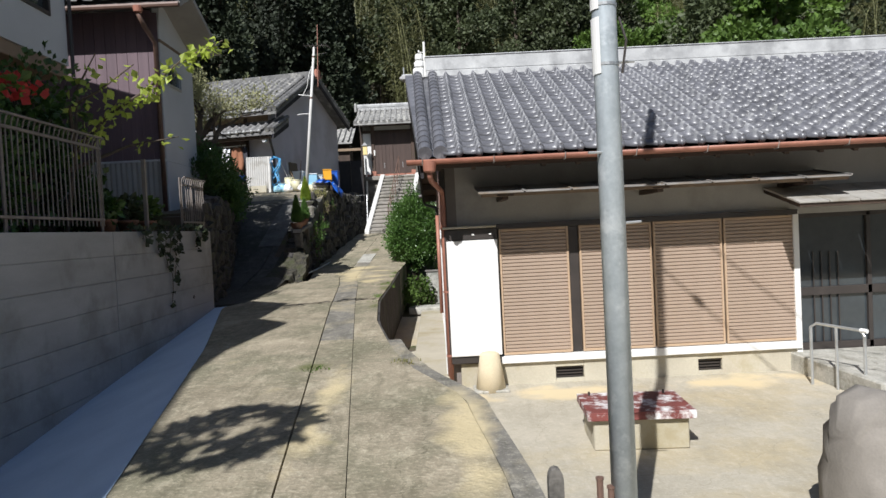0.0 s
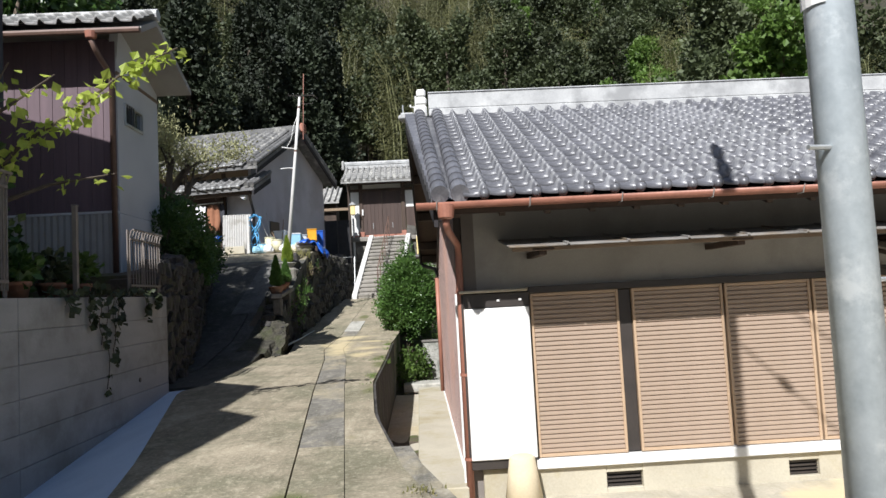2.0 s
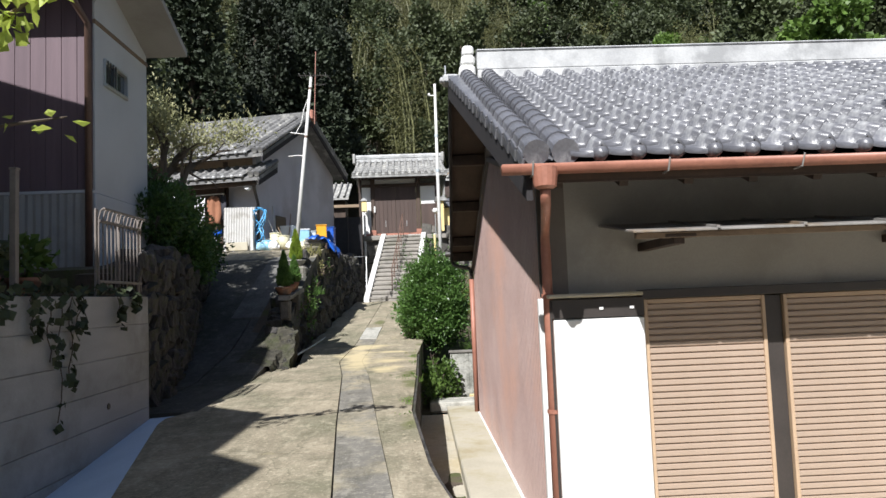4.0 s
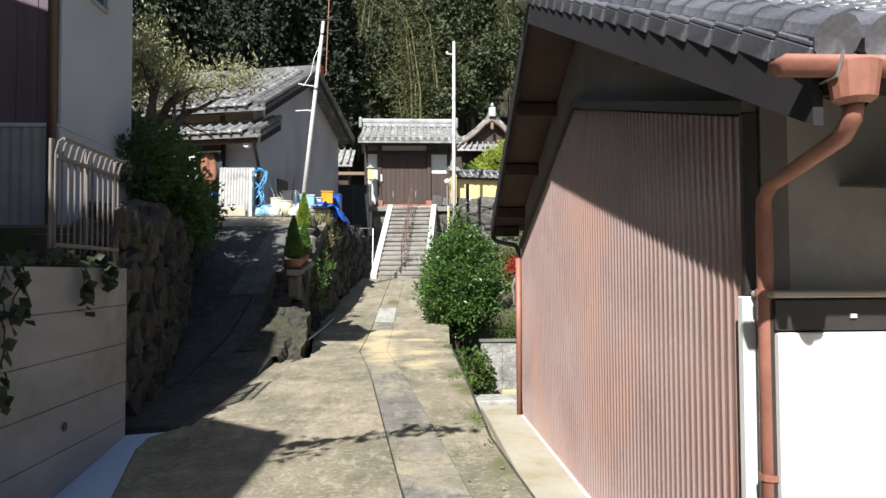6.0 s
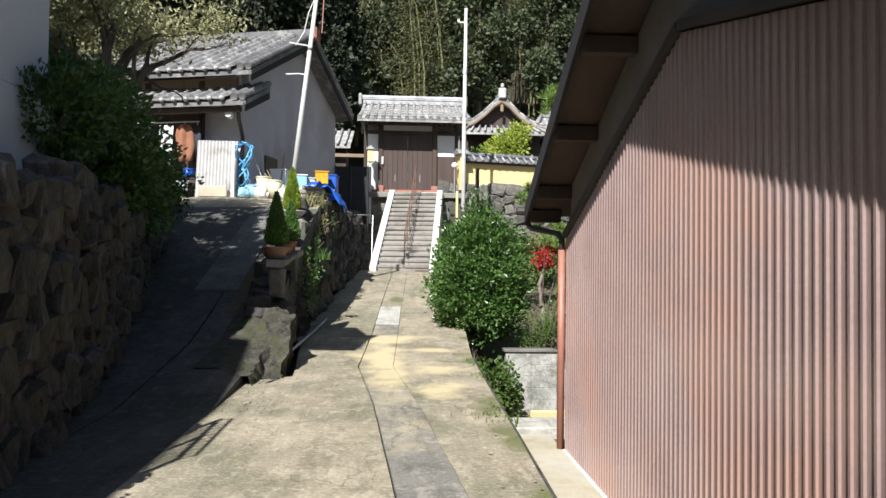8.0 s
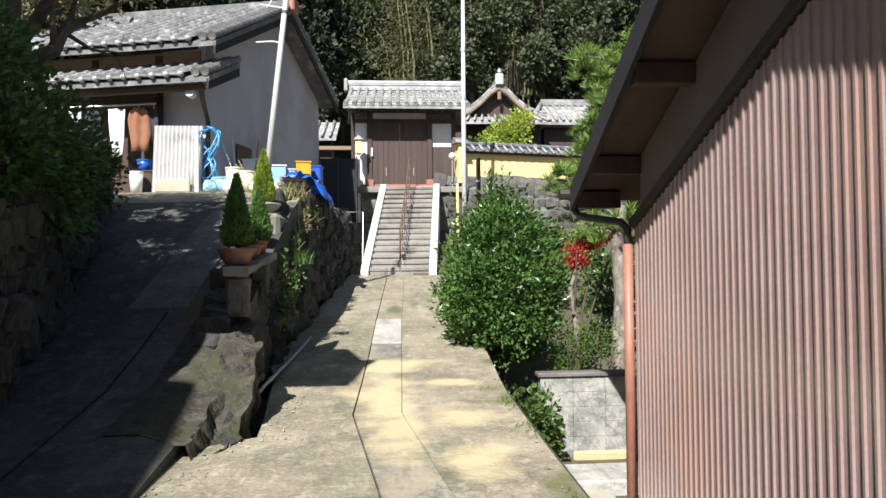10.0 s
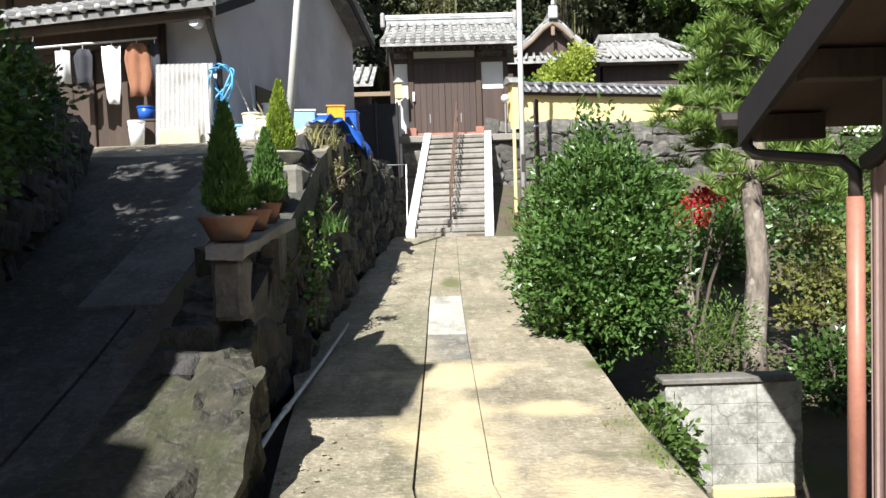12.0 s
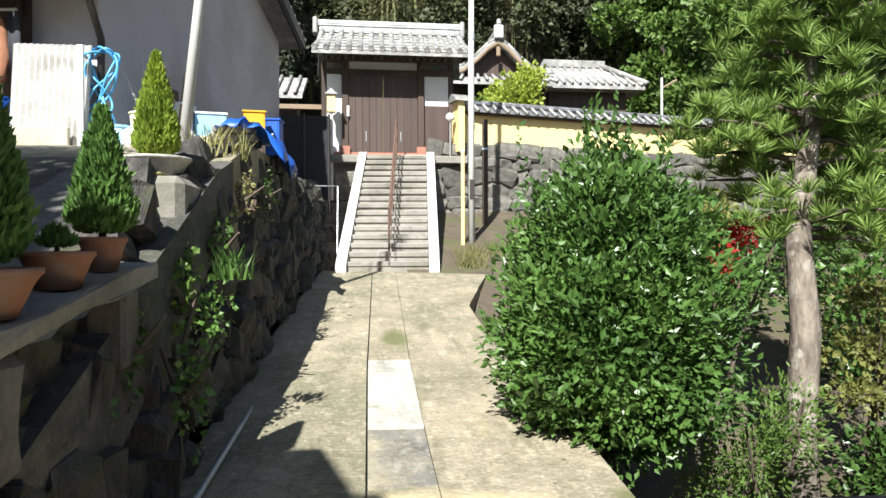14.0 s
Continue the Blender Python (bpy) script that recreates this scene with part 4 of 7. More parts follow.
end_me = mesh_of("eave_knob", lathe([(0.0, 0.055), (0.03, 0.048), (0.048, 0.025), (0.052, 0.0), (0.045, -0.05)], 12), M["tile"], True)
for c in range(47):
    ob = new("eave_knob", end_me)
    ob.parent = roof
    ob.matrix_basis = pose(0.167 + (c + 0.79) * 0.257, RS - 0.045, EZ + 0.085, 90, 0, 0)
part("ridge_course", boxes([((0.0, RIDGE - 0.17, RZ + 0.0), (12.4, RIDGE + 0.17, RZ + 0.12)), ((0.0, RIDGE - 0.145, RZ + 0.125), (12.4, RIDGE + 0.145, RZ + 0.37))], 0.012), M["ridge"], roof, "pale mortared ridge")
part("ridge_cap", boxes([((-0.01, RIDGE - 0.16, RZ + 0.37), (12.4, RIDGE + 0.16, RZ + 0.40))], 0.014), M["ridge"], roof)
part("ridge_end_tile", boxes([((-0.24, RIDGE - 0.17, RZ - 0.02), (-0.03, RIDGE + 0.17, RZ + 0.19)), ((-0.21, RIDGE - 0.14, RZ + 0.2), (-0.03, RIDGE + 0.14, RZ + 0.33)), ((-0.19, RIDGE - 0.12, RZ + 0.335), (-0.04, RIDGE + 0.12, RZ + 0.47))], 0.03), M["white"], roof, "white mortared end tile")
part("verge_cap", boxes([((-0.46, RIDGE - 0.12, RZ - 0.02), (-0.25, RIDGE + 0.12, RZ + 0.09)), ((-0.5, RIDGE - 0.06, RZ + 0.0), (-0.44, RIDGE + 0.06, RZ + 0.07))], 0.02), M["ridge"], roof)
part("aerial_stub", pipe([(-0.42, RIDGE, RZ + 0.05), (-0.42, RIDGE, RZ + 0.24)], 0.012, 6), M["alu"], roof)

# gutters and downpipes
gut = bmesh.new()
for x0, x1 in ((-0.30, 12.4),):
    ang = [math.pi + math.pi * k / 8 for k in range(9)]
    a = [gut.verts.new((x0, RS - 0.065 + 0.06 * math.cos(t), EZ + 0.015 + 0.065 * math.sin(t))) for t in ang]
    b = [gut.verts.new((x1, RS - 0.065 + 0.06 * math.cos(t), EZ + 0.015 + 0.065 * math.sin(t))) for t in ang]
    for k in range(8):
        gut.faces.new((a[k], a[k + 1], b[k + 1], b[k]))
    gut.faces.new(a[::-1])
g = part("gutter", gut, M["copper"], house, "red-brown half-round gutter", True)
g.modifiers.new("thick", "SOLIDIFY").thickness = 0.005
for i in range(14):
    x = -0.1 + i * 0.9
    part("gutter_bracket", pipe([(x, RS - 0.14, 2.39), (x, RS - 0.1, 2.31), (x, RS, 2.31)], 0.006, 6), M["alu"], house)
hop = lathe([(0.045, 0.0), (0.075, 0.02), (0.092, 0.145), (0.084, 0.15), (0.04, 0.05)], 16)
bmesh.ops.transform(hop, matrix=Matrix.Translation((-0.015, RS - 0.065, 2.215)), verts=hop.verts)
part("rain_hopper", hop, M["copper"], house)
part("downpipe", pipe([(-0.015, RS - 0.065, 2.24), (-0.015, RS - 0.05, 2.17), (0.0, RS + 0.03, 2.12), (0.13, 9.46, 2.03), (0.14, 9.54, 1.97), (0.14, 9.54, 1.86), (0.14, 9.54, -0.72)], [0.035, 0.035, 0.035, 0.035, 0.036, 0.04, 0.042], 10), M["copper"], house, "red-brown downpipe", True)
for z in (1.5, 0.6, -0.3):
    part("pipe_clip", pipe([(0.14, 9.54, z), (0.14, 9.54, z + 0.03)], 0.05, 10), M["copper"], house)
part("downpipe", pipe([(-0.2, RN + 0.02, 2.34), (-0.2, RN - 0.02, 2.18), (-0.17, RN - 0.06, 2.13), (0.07, 16.84, 2.04), (0.10, 16.77, 1.97), (0.10, 16.77, 1.82)], 0.036, 10), M["bronze"], house, "dark bronze elbow", True)
part("downpipe", pipe([(0.10, 16.77, 1.84), (0.10, 16.77, -0.6)], 0.045, 10), M["copper"], house, "", True)
part("gutter", pipe([(-0.34, RN + 0.07, 2.36), (12, RN + 0.07, 2.36)], 0.055, 8), M["bronze"], house)

# canopy above the shutters
can = tagged(new("window_canopy"), "thin weathered metal canopy above the shutters", "canopy")
m_ = Matrix.Translation((0, 9.65, 2.06)) @ Matrix.Rotation(math.radians(8.5), 4, "X")
for i in range(8):
    bm = bmesh.new()
    x = 0.60 + i * 0.608
    box(bm, (x, -0.90, -0.008), (x + 0.585, 0.0, 0.008), 0.003, m_)
    box(bm, (x + 0.575, -0.90, 0.008), (x + 0.6, 0.0, 0.026), 0, m_)
    part("sheet_panel", bm, M["canopy"], can)
bm = bmesh.new()
box(bm, (0.64, -0.84, -0.055), (5.44, -0.79, -0.014), 0.003, m_)
part("front_batten", bm, M["soffit"], can)
for x in (0.95, 2.98, 4.95):
    part("bracket", boxes([((x - 0.04, 8.86, 1.84), (x + 0.04, 9.65, 1.905)), ((x - 0.11, 8.82, 1.885), (x + 0.11, 8.93, 1.912))], 0.005), M["wood"], can)

# shutters
def shutter(x0, x1, z0=-0.325, z1=1.455):
    s = thing("storm_shutter", "tan ribbed metal storm shutter, closed", "shutter", "storm shutters of the house front", (x0, 9.58, z0))
    w, h = x1 - x0, z1 - z0
    part("frame", boxes([((0, -0.02, 0), (0.03, 0.03, h)), ((w - 0.03, -0.02, 0), (w, 0.03, h)), ((0.03, -0.018, 0), (w - 0.03, 0.03, 0.035)), ((0.03, -0.018, h - 0.035), (w - 0.03, 0.03, h))], 0.004), M["shutter_frame"], s, "pale tan frame")
    n = 34
    st = (h - 0.07) / n
    bm = bmesh.new()
    ps = [(0.0, 0.014), (0.22, -0.006), (0.80, -0.006), (0.98, 0.014), (1.0, 0.014)]
    for f, y in ps:
        bm.verts.new((0.03, y, f * st)), bm.verts.new((w - 0.03, y, f * st))
    bm.verts.ensure_lookup_table()
    for i in range(len(ps) - 1):
        bm.faces.new((bm.verts[2 * i], bm.verts[2 * i + 1], bm.verts[2 * i + 3], bm.verts[2 * i + 2]))
    me = mesh_of("slat", bm, M["shutter"])
    for k in range(n):
        ob = new("slat", me)
        ob.parent, ob.location = s, (0, 0, 0.035 + k * st)
    part("back_panel", bx((0.03, 0.03, 0), (w - 0.03, 0.04, h)), M["shutter"], s)
    return s


for x0, x1 in ((0.905, 1.885), (2.035, 3.06), (3.085, 4.06), (4.085, 5.115)):
    shutter(x0, x1)
jam = tagged(part("window_1", bx((1.892, 9.59, -0.32), (2.028, 9.65, 1.45), 0.004), M["bronze"]), "dark gap with a frame post between two shutters", "window frame", kind="structure")
part("shutter_track", bx((0.88, 9.53, 1.46), (5.13, 9.65, 1.53), 0.004), M["bronze"], house)
st = thing("shutter_box", "bright white enamelled shutter storage box", "shutter box", at=(0.165, 9.47, -0.30))
part("panel", bx((0, 0, 0), (0.71, 0.17, 1.62), 0.008), M["white"], st)
part("top_rail", bx((-0.01, 0.01, 1.63), (0.715, 0.18, 1.78), 0.005), M["bronze"], st)
part("top_cap", bx((-0.045, -0.04, 1.79), (0.70, 0.18, 1.82), 0.008), M["foundation"], st)
part("side_frame", bx((-0.028, 0.03, 0), (-0.004, 0.17, 1.78), 0.004), M["bronze"], st)
part("base_shadow_rail", bx((0.0, 0.03, -0.10), (0.7, 0.17, -0.004)), M["bronze"], st)
for x in (0.36, 0.60):
    part("screw_cap", bx((x, -0.003, 1.69), (x + 0.03, 0.009, 1.71)), M["white"], st)

bm = lathe([(0.0, 0.52), (0.11, 0.52), (0.135, 0.50), (0.21, 0.0), (0.0, 0.0)], 18)
fc = thing("concrete_cone", "cream tapered concrete footing beside the downpipe", "footing", at=(0.68, 9.32, -0.75))
part("cone", bm, M["cream"], fc, "", True)
part("base_plate", bx((-0.24, -0.2, 0), (0.24, 0.2, 0.035), 0.008), M["slab"], fc)

# entrance corner
en = tagged(new("door_1"), "dark glazed sliding entrance doors", "entrance door", kind="structure")
part("door_frame", boxes([((5.15, 9.69, -0.5), (5.12, 9.81, 1.46)), ((6.2, 9.69, -0.5), (6.26, 9.81, 1.46)), ((7.32, 9.69, -0.5), (7.4, 9.81, 1.46)), ((5.12, 9.69, 1.40), (7.32, 9.81, 1.46)), ((5.12, 9.69, 0.28), (7.32, 9.79, 0.40)), ((5.12, 9.69, -0.5), (7.32, 9.79, -0.40))], 0.004), M["bronze"], en)
for x0, x1 in ((5.12, 6.2), (6.26, 7.32)):
    part("pane", bx((x0, 9.74, -0.4), (x1, 9.76, 1.4)), M["glass"], en)
    for k in range(4):
        part("bar", bx((x0 + 0.3 + k * 0.12, 9.71, -0.4), (x0 + 0.315 + k * 0.12, 9.725, 0.9)), M["bronze"], en)
part("wall_post", bx((5.07, 9.55, -0.5), (5.15, 9.67, 1.5), 0.004), M["white"], house)
po = tagged(part("entrance_step", bx((4.98, 7.6, -0.78), (9, 9.69, -0.5), 0.015), M["slab"]), "raised concrete entrance step", "step", kind="structure")
ec = tagged(new("entrance_canopy"), "ribbed metal canopy over the entrance", "canopy")
m_ = Matrix.Translation((0, 9.65, 1.85)) @ Matrix.Rotation(math.radians(14), 4, "X")
for i in range(8):
    bm = bmesh.new()
    x = 4.70 + i * 0.4
    box(bm, (x, -1.0, -0.012), (x + 0.385, 0, 0.012), 0.003, m_)
    part("sheet_panel", bm, M["canopy_pale"], ec)
bm = bmesh.new()
box(bm, (4.72, -0.98, -0.07), (8.1, -0.92, -0.014), 0.003, m_)
box(bm, (4.72, -0.92, -0.07), (4.78, 0.0, -0.014), 0.003, m_)
part("frame", bm, M["wood"], ec)
hr = thing("grab_rail", "bent stainless grab rail at the entrance step", "grab rail", at=(4.8, 8.7, -0.75))
part("rail", pipe([(0, 0, 0), (0, 0, 0.75), (0.04, -0.06, 0.8), (0.26, -0.62, 0.78), (0.28, -0.66, 0.72), (0.28, -0.66, 0.0)], 0.019, 8), M["alu"], hr)
part("post", pipe([(0.14, -0.32, 0), (0.14, -0.32, 0.78)], 0.017, 8), M["alu"], hr)
part("end_cap", pipe([(0.26, -0.62, 0.78), (0.29, -0.70, 0.78)], 0.028, 8), M["white"], hr)

# well in the yard
wl = thing("well_box", "low concrete well with a rusty peeling steel lid", "well", at=(1.95, 6.9, -0.75), rz=-4)
part("kerb_wall", boxes([((-0.46, -0.34, 0), (0.46, -0.26, 0.36)), ((-0.46, 0.26, 0), (0.46, 0.34, 0.36)), ((-0.46, -0.26, 0), (-0.38, 0.26, 0.36)), ((0.38, -0.26, 0), (0.46, 0.26, 0.36))], 0.012), M["foundation"], wl)
M["lid"] = mat("peeling red lid", (0.22, 0.06, 0.05), (0.15, 0.045, 0.04), 4, 0.7, 0.3, 40, stain=(0.72, 0.70, 0.68), stain_scale=6.0, stain_at=0.55)
part("lid", boxes([((-0.52, -0.40, 0.37), (0.52, 0.40, 0.39)), ((-0.52, -0.40, 0.31), (0.52, -0.385, 0.37)), ((-0.52, -0.385, 0.31), (-0.505, 0.385, 0.37)), ((0.505, -0.385, 0.31), (0.52, 0.385, 0.37)), ((-0.52, 0.385, 0.31), (0.52, 0.40, 0.37))], 0.004), M["lid"], wl, "rusty red lid with flaking white paint")
for x in (-0.4, 0.0, 0.38):
    part("lid_bolt", pipe([(x, 0.3, 0.39), (x, 0.3, 0.43)], 0.012, 6), M["bronze"], wl)

# covered machine in the yard
M["cover"] = mat("grey beige cover cloth", (0.27, 0.245, 0.215), (0.21, 0.19, 0.165), 5, 0.85, 0.2, 60)
cm = thing("covered_scooter", "parked scooter under a grey beige cloth cover", "covered scooter", at=(3.03, 4.5, -0.75), rz=12)
sec = [(-0.42, 0.16, 0.80), (-0.36, 0.26, 1.00), (-0.18, 0.30, 1.05), (0.05, 0.30, 0.98), (0.3, 0.27, 0.86), (0.6, 0.27, 0.84), (0.95, 0.24, 0.80), (1.2, 0.16, 0.62)]
cv, cf = [], []
nseg = 22
for i, (x, w, h) in enumerate(sec):
    for k in range(nseg + 1):
        a = math.pi * k / nseg
        yy = math.cos(a)
        zz_ = math.sin(a) ** 0.55
        wob = 0.07 * noise.noise((x * 5, k * 0.7, 2)) + 0.022 * math.sin(k * 2.3 + x * 5)
        cv.append((x, (abs(yy) ** 0.7) * math.copysign(1, yy) * (w + wob) * (1.15 - 0.25 * zz_), 0.14 + (h - 0.14) * zz_ + wob * 0.6))
w_ = nseg + 1
for i in range(len(sec) - 1):
    for k in range(nseg):
        cf.append((i * w_ + k, i * w_ + k + 1, (i + 1) * w_ + k + 1, (i + 1) * w_ + k))
cf += [tuple(range(w_))[::-1], tuple((len(sec) - 1) * w_ + k for k in range(w_))]
cover = raw("cover", cv, cf, M["cover"], cm, "", True)
for x in (-0.22, 0.92):
    bm = lathe([(0.14, -0.045), (0.2, -0.04), (0.215, 0.0), (0.2, 0.04), (0.14, 0.045)], 18)
    bmesh.ops.transform(bm, matrix=Matrix.Translation((x, 0, 0.215)) @ Matrix.Rotation(math.pi / 2, 4, "X"), verts=bm.verts)
    part("wheel", bm, M["bronze"], cm, "", True)

# markers at the lane's edge
bm = prism([(-0.05, 0.0), (0.05, 0.0), (0.05, 0.56), (0.044, 0.60), (0.026, 0.63), (0.0, 0.64), (-0.026, 0.63), (-0.044, 0.60), (-0.05, 0.56)], (-0.04, 0.04))
mk = thing("marker_stone", "small round-topped grey boundary stone", "boundary stone", at=(0.72, 4.45, -0.75))
part("stone", bm, M["rock"], mk)
for x, h in ((0.98, 0.60), (1.05, 0.54)):
    ir = thing("iron_stub", "short rusty iron stub set in the yard", "iron stub", "iron stubs", (x, 4.3, -0.75))
    part("stub", pipe([(0, 0, 0), (0, 0, h)], 0.022, 8), M["railing"], ir)
    part("cap", pipe([(0, 0, h), (0, 0, h + 0.015)], 0.027, 8), M["railing"], ir)

# steel utility pole
up = thing("utility_pole", "galvanised steel utility pole with strapped paper notices", "utility pole", at=(1.14, 4.32, -0.78))
part("pole", pipe([(0, 0, 0), (0, 0, 4.2), (0, 0, 9.5)], [0.083, 0.076, 0.062], 20), M["galv"], up, "", True)
for z in (2.26, 3.28, 4.3):
    part("step_bolt", pipe([(0.06, 0.02, z), (0.19, 0.03, z + 0.005)], 0.009, 6), M["alu"], up)
    part("step_bolt", pipe([(-0.06, -0.04, z + 0.45), (-0.15, -0.06, z + 0.45)], 0.009, 6), M["alu"], up)
for z in (3.25, 3.62, 3.9):
    part("strap", pipe([(0, 0, z), (0, 0, z + 0.018)], 0.0815, 20), M["alu"], up)
for z0, z1 in ((3.2, 3.55), (3.6, 3.95)):
    bm = bmesh.new()
    pr = []
    for k in range(6):
        a = math.pi * (0.85 + 0.09 * k)
        pr.append((bm.verts.new((0.0845 * math.cos(a), 0.0845 * math.sin(a), z0)), bm.verts.new((0.0845 * math.cos(a), 0.0845 * math.sin(a), z1))))
    for a, b in zip(pr, pr[1:]):
        bm.faces.new((a[0], b[0], b[1], a[1]))
    part("notice_sleeve", bm, M["white"], up, "white weathered notice sleeve")
part("cable", pipe([(0.085, -0.03, 3.55), (0.12, -0.05, 3.4), (0.09, -0.04, 3.2)], 0.008, 6), M["bronze"], up)

# stay wires that hold the pole
for z0, x1 in ((7.91, 8.9), (7.03, 7.0)):
    wire = part("stay_wire", pipe([(0, 0.03, z0), (x1, 0.03, 0.03)], 0.011, 6), M["galv"], up)
    part("wire_grip", pipe([(x1 - 0.5, 0.03, 0.03 + 0.5 * (z0 - 0.03) / x1), (x1, 0.03, 0.03)], 0.022, 8), M["galv"], wire)
part("stay_insulator", pipe([(0.50, 0.03, 6.53), (0.57, 0.03, 6.46), (0.64, 0.03, 6.39)], [0.03, 0.05, 0.03], 8), M["white_stone"], up)

# unseen plain house closing the yard, added to keep low sky off the facade
hb = tagged(new("yard_house"), "unseen plain plastered house, added to block low sky light", "house")
part("wall", bx((-1.5, -15, -0.8), (15, -10.2, 5.2)), M["plaster"], hb)
part("roof", prism([(-15.6, 5.1), (-9.6, 5.1), (-9.6, 5.2), (-12.6, 7.0), (-15.6, 5.2)], (-2.0, 15.5), "x"), M["tile_old"], hb)

# block wall
bw = tagged(new("wall_block"), "short mouldy concrete block wall with a mossy coping", "block wall", kind="structure")
M["block"] = mat("mouldy concrete block", (0.42, 0.41, 0.37), (0.29, 0.285, 0.26), 5, 0.9, 0.2, 50, stain=(0.24, 0.24, 0.215), stain_scale=3, spread=0.16)
weathered(M["block"], (0.13, 0.13, 0.105), (0.58, 0.56, 0.50), 1.1)
for r in range(6):
    z = -0.72 + r * 0.175
    xs_ = [-0.27, 0.12, 0.51, 0.90] if r % 2 else [-0.27, 0.12, 0.51, 0.89]
    for a, b in zip(xs_, xs_[1:]):
        part("block", bx((a + 0.0015, 18.78 + random.uniform(-0.0015, 0.0015), z), (b - 0.0015, 18.93, z + 0.1725), 0.003), M["block"], bw)
part("coping", bx((-0.30, 18.75, 0.332), (0.84, 18.96, 0.385), 0.012), M["rock"], bw, "mossy dark coping")
part("sandy_foot", bx((0.1, 18.70, -0.72), (0.8, 18.775, -0.53), 0.02), M["sand"], bw)


# ---- temple gate ----
gate = tagged(new("temple_gate"), "old wooden temple gate with closed doors and a grey tiled roof", "gate")
for x in (-2.66, -0.78):
    part("post", bx((x - 0.08, 32.12, 4.085), (x + 0.08, 32.32, 6.5), 0.012), M["wood"], gate)
for x in (-3.18, -0.02):
    part("side_post", bx((x - 0.06, 32.2, 4.085), (x + 0.06, 32.36, 6.5), 0.01), M["wood"], gate)
part("lintel", boxes([((-3.1, 32.14, 6.16), (0.05, 32.3, 6.28)), ((-3.1, 32.1, 6.48), (0.05, 32.34, 6.6))], 0.01), M["wood"], gate)
part("lintel_panel", bx((-2.56, 32.2, 6.285), (-0.88, 32.26, 6.475)), M["white"], gate, "white plaster panel")
part("side_panel", bx((-3.11, 32.2, 4.23), (-2.745, 32.28, 6.155)), M["white"], gate, "white plaster panel")
part("upper_panel", bx((-0.69, 32.22, 5.42), (-0.09, 32.28, 6.155)), M["white"], gate, "white plaster panel")
part("lower_panel", bx((-0.69, 32.2, 4.22), (-0.09, 32.27, 5.41), 0.004), M["door"], gate)
part("threshold", bx((-3.1, 32.1, 4.085), (0.05, 32.34, 4.22), 0.012), M["copper"], gate, "reddish worn threshold beam")
for x0, x1 in ((-2.575, -1.725), (-1.715, -0.865)):
    leaf = part("door_leaf", boxes([((x0, 32.18, 4.225), (x1, 32.2, 6.155))]), M["door"], gate, "brown boarded door leaf, closed")
    for k in range(5):
        a = x0 + (x1 - x0) * k / 5
        part("door_board", bx((a + 0.004, 32.165, 4.23), (a + (x1 - x0) / 5 - 0.004, 32.182, 6.15), 0.003), M["door"], leaf)
    part("door_pull", bx(((x0 + x1) / 2 - 0.012, 32.15, 4.5), ((x0 + x1) / 2 + 0.012, 32.164, 4.75), 0.003), M["alu"], leaf)
for x in (-2.66, -0.78):
    part("foot_block", bx((x - 0.12, 32.02, 4.085), (x + 0.12, 32.12, 4.36), 0.01), M["copper"], gate, "reddish wooden foot block")
part("name_plate", bx((-2.62, 32.09, 5.1), (-2.56, 32.118, 5.36), 0.003), M["white"], gate)
part("bracket_arm", bx((-0.84, 31.75, 6.3), (-0.72, 32.12, 6.42), 0.02), M["wood"], gate)
GE, GR = (31.35, 6.52), (32.5, 7.28)
rv = [(-3.42, GE[0], GE[1]), (0.42, GE[0], GE[1]), (0.22, GR[0], GR[1]), (-3.28, GR[0], GR[1]), (-3.42, 33.65, 6.52), (0.42, 33.65, 6.52)]
groof = raw("roof", rv + [(x, y, z - 0.09) for x, y, z in rv], [(0, 1, 2, 3), (3, 2, 5, 4), (6, 9, 8, 7), (9, 10, 11, 8), (0, 6, 7, 1), (4, 5, 11, 10), (0, 3, 9, 6), (3, 4, 10, 9), (1, 7, 8, 2), (2, 8, 11, 5)], M["tile_old"], gate, "grey tiled gate roof")
for i in range(15):
    k = i / 14
    xe, xr = -3.36 + 3.72 * k, -3.22 + 3.38 * k
    mid = (xe + (xr - xe) * 0.5, 31.93, 6.865)
    roll_row(groof, [(xe, GE[0] - 0.04, GE[1] + 0.045), mid], 0.062, 0.24, M["tile_old"])
    roll_row(groof, [mid, (xr, GR[0] - 0.05, GR[1] + 0.05)], 0.062, 0.24, M["tile_old"])
    if i < 14:
        xm = xe + 0.133
        for r in range(6):
            y = GE[0] + 0.19 * r
            part("pan_tile", bx((xm - 0.085, y - 0.01, GE[1] + 0.012 + 0.1255 * r), (xm + 0.085, y + 0.2, GE[1] + 0.04 + 0.1255 * r)), M["tile_old"], groof)
part("ridge_course", boxes([((-3.3, 32.4, 7.25), (0.24, 32.6, 7.40)), ((-3.32, 32.38, 7.405), (0.26, 32.62, 7.45))], 0.01), M["ridge"], groof)
part("ridge_cap", pipe([(-3.34, 32.5, 7.5), (0.28, 32.5, 7.5)], 0.085, 10), M["ridge"], groof)
for x in (-3.4, 0.3):
    part("ridge_end_tile", boxes([((x - 0.06, 32.36, 7.2), (x + 0.06, 32.64, 7.62))], 0.03), M["tile_old"], groof)
for i in range(22):
    x = -3.3 + i * 0.17
    part("rafter", bx((x - 0.025, 31.40, 6.385), (x + 0.025, 31.66, 6.43)), M["wood"], gate)

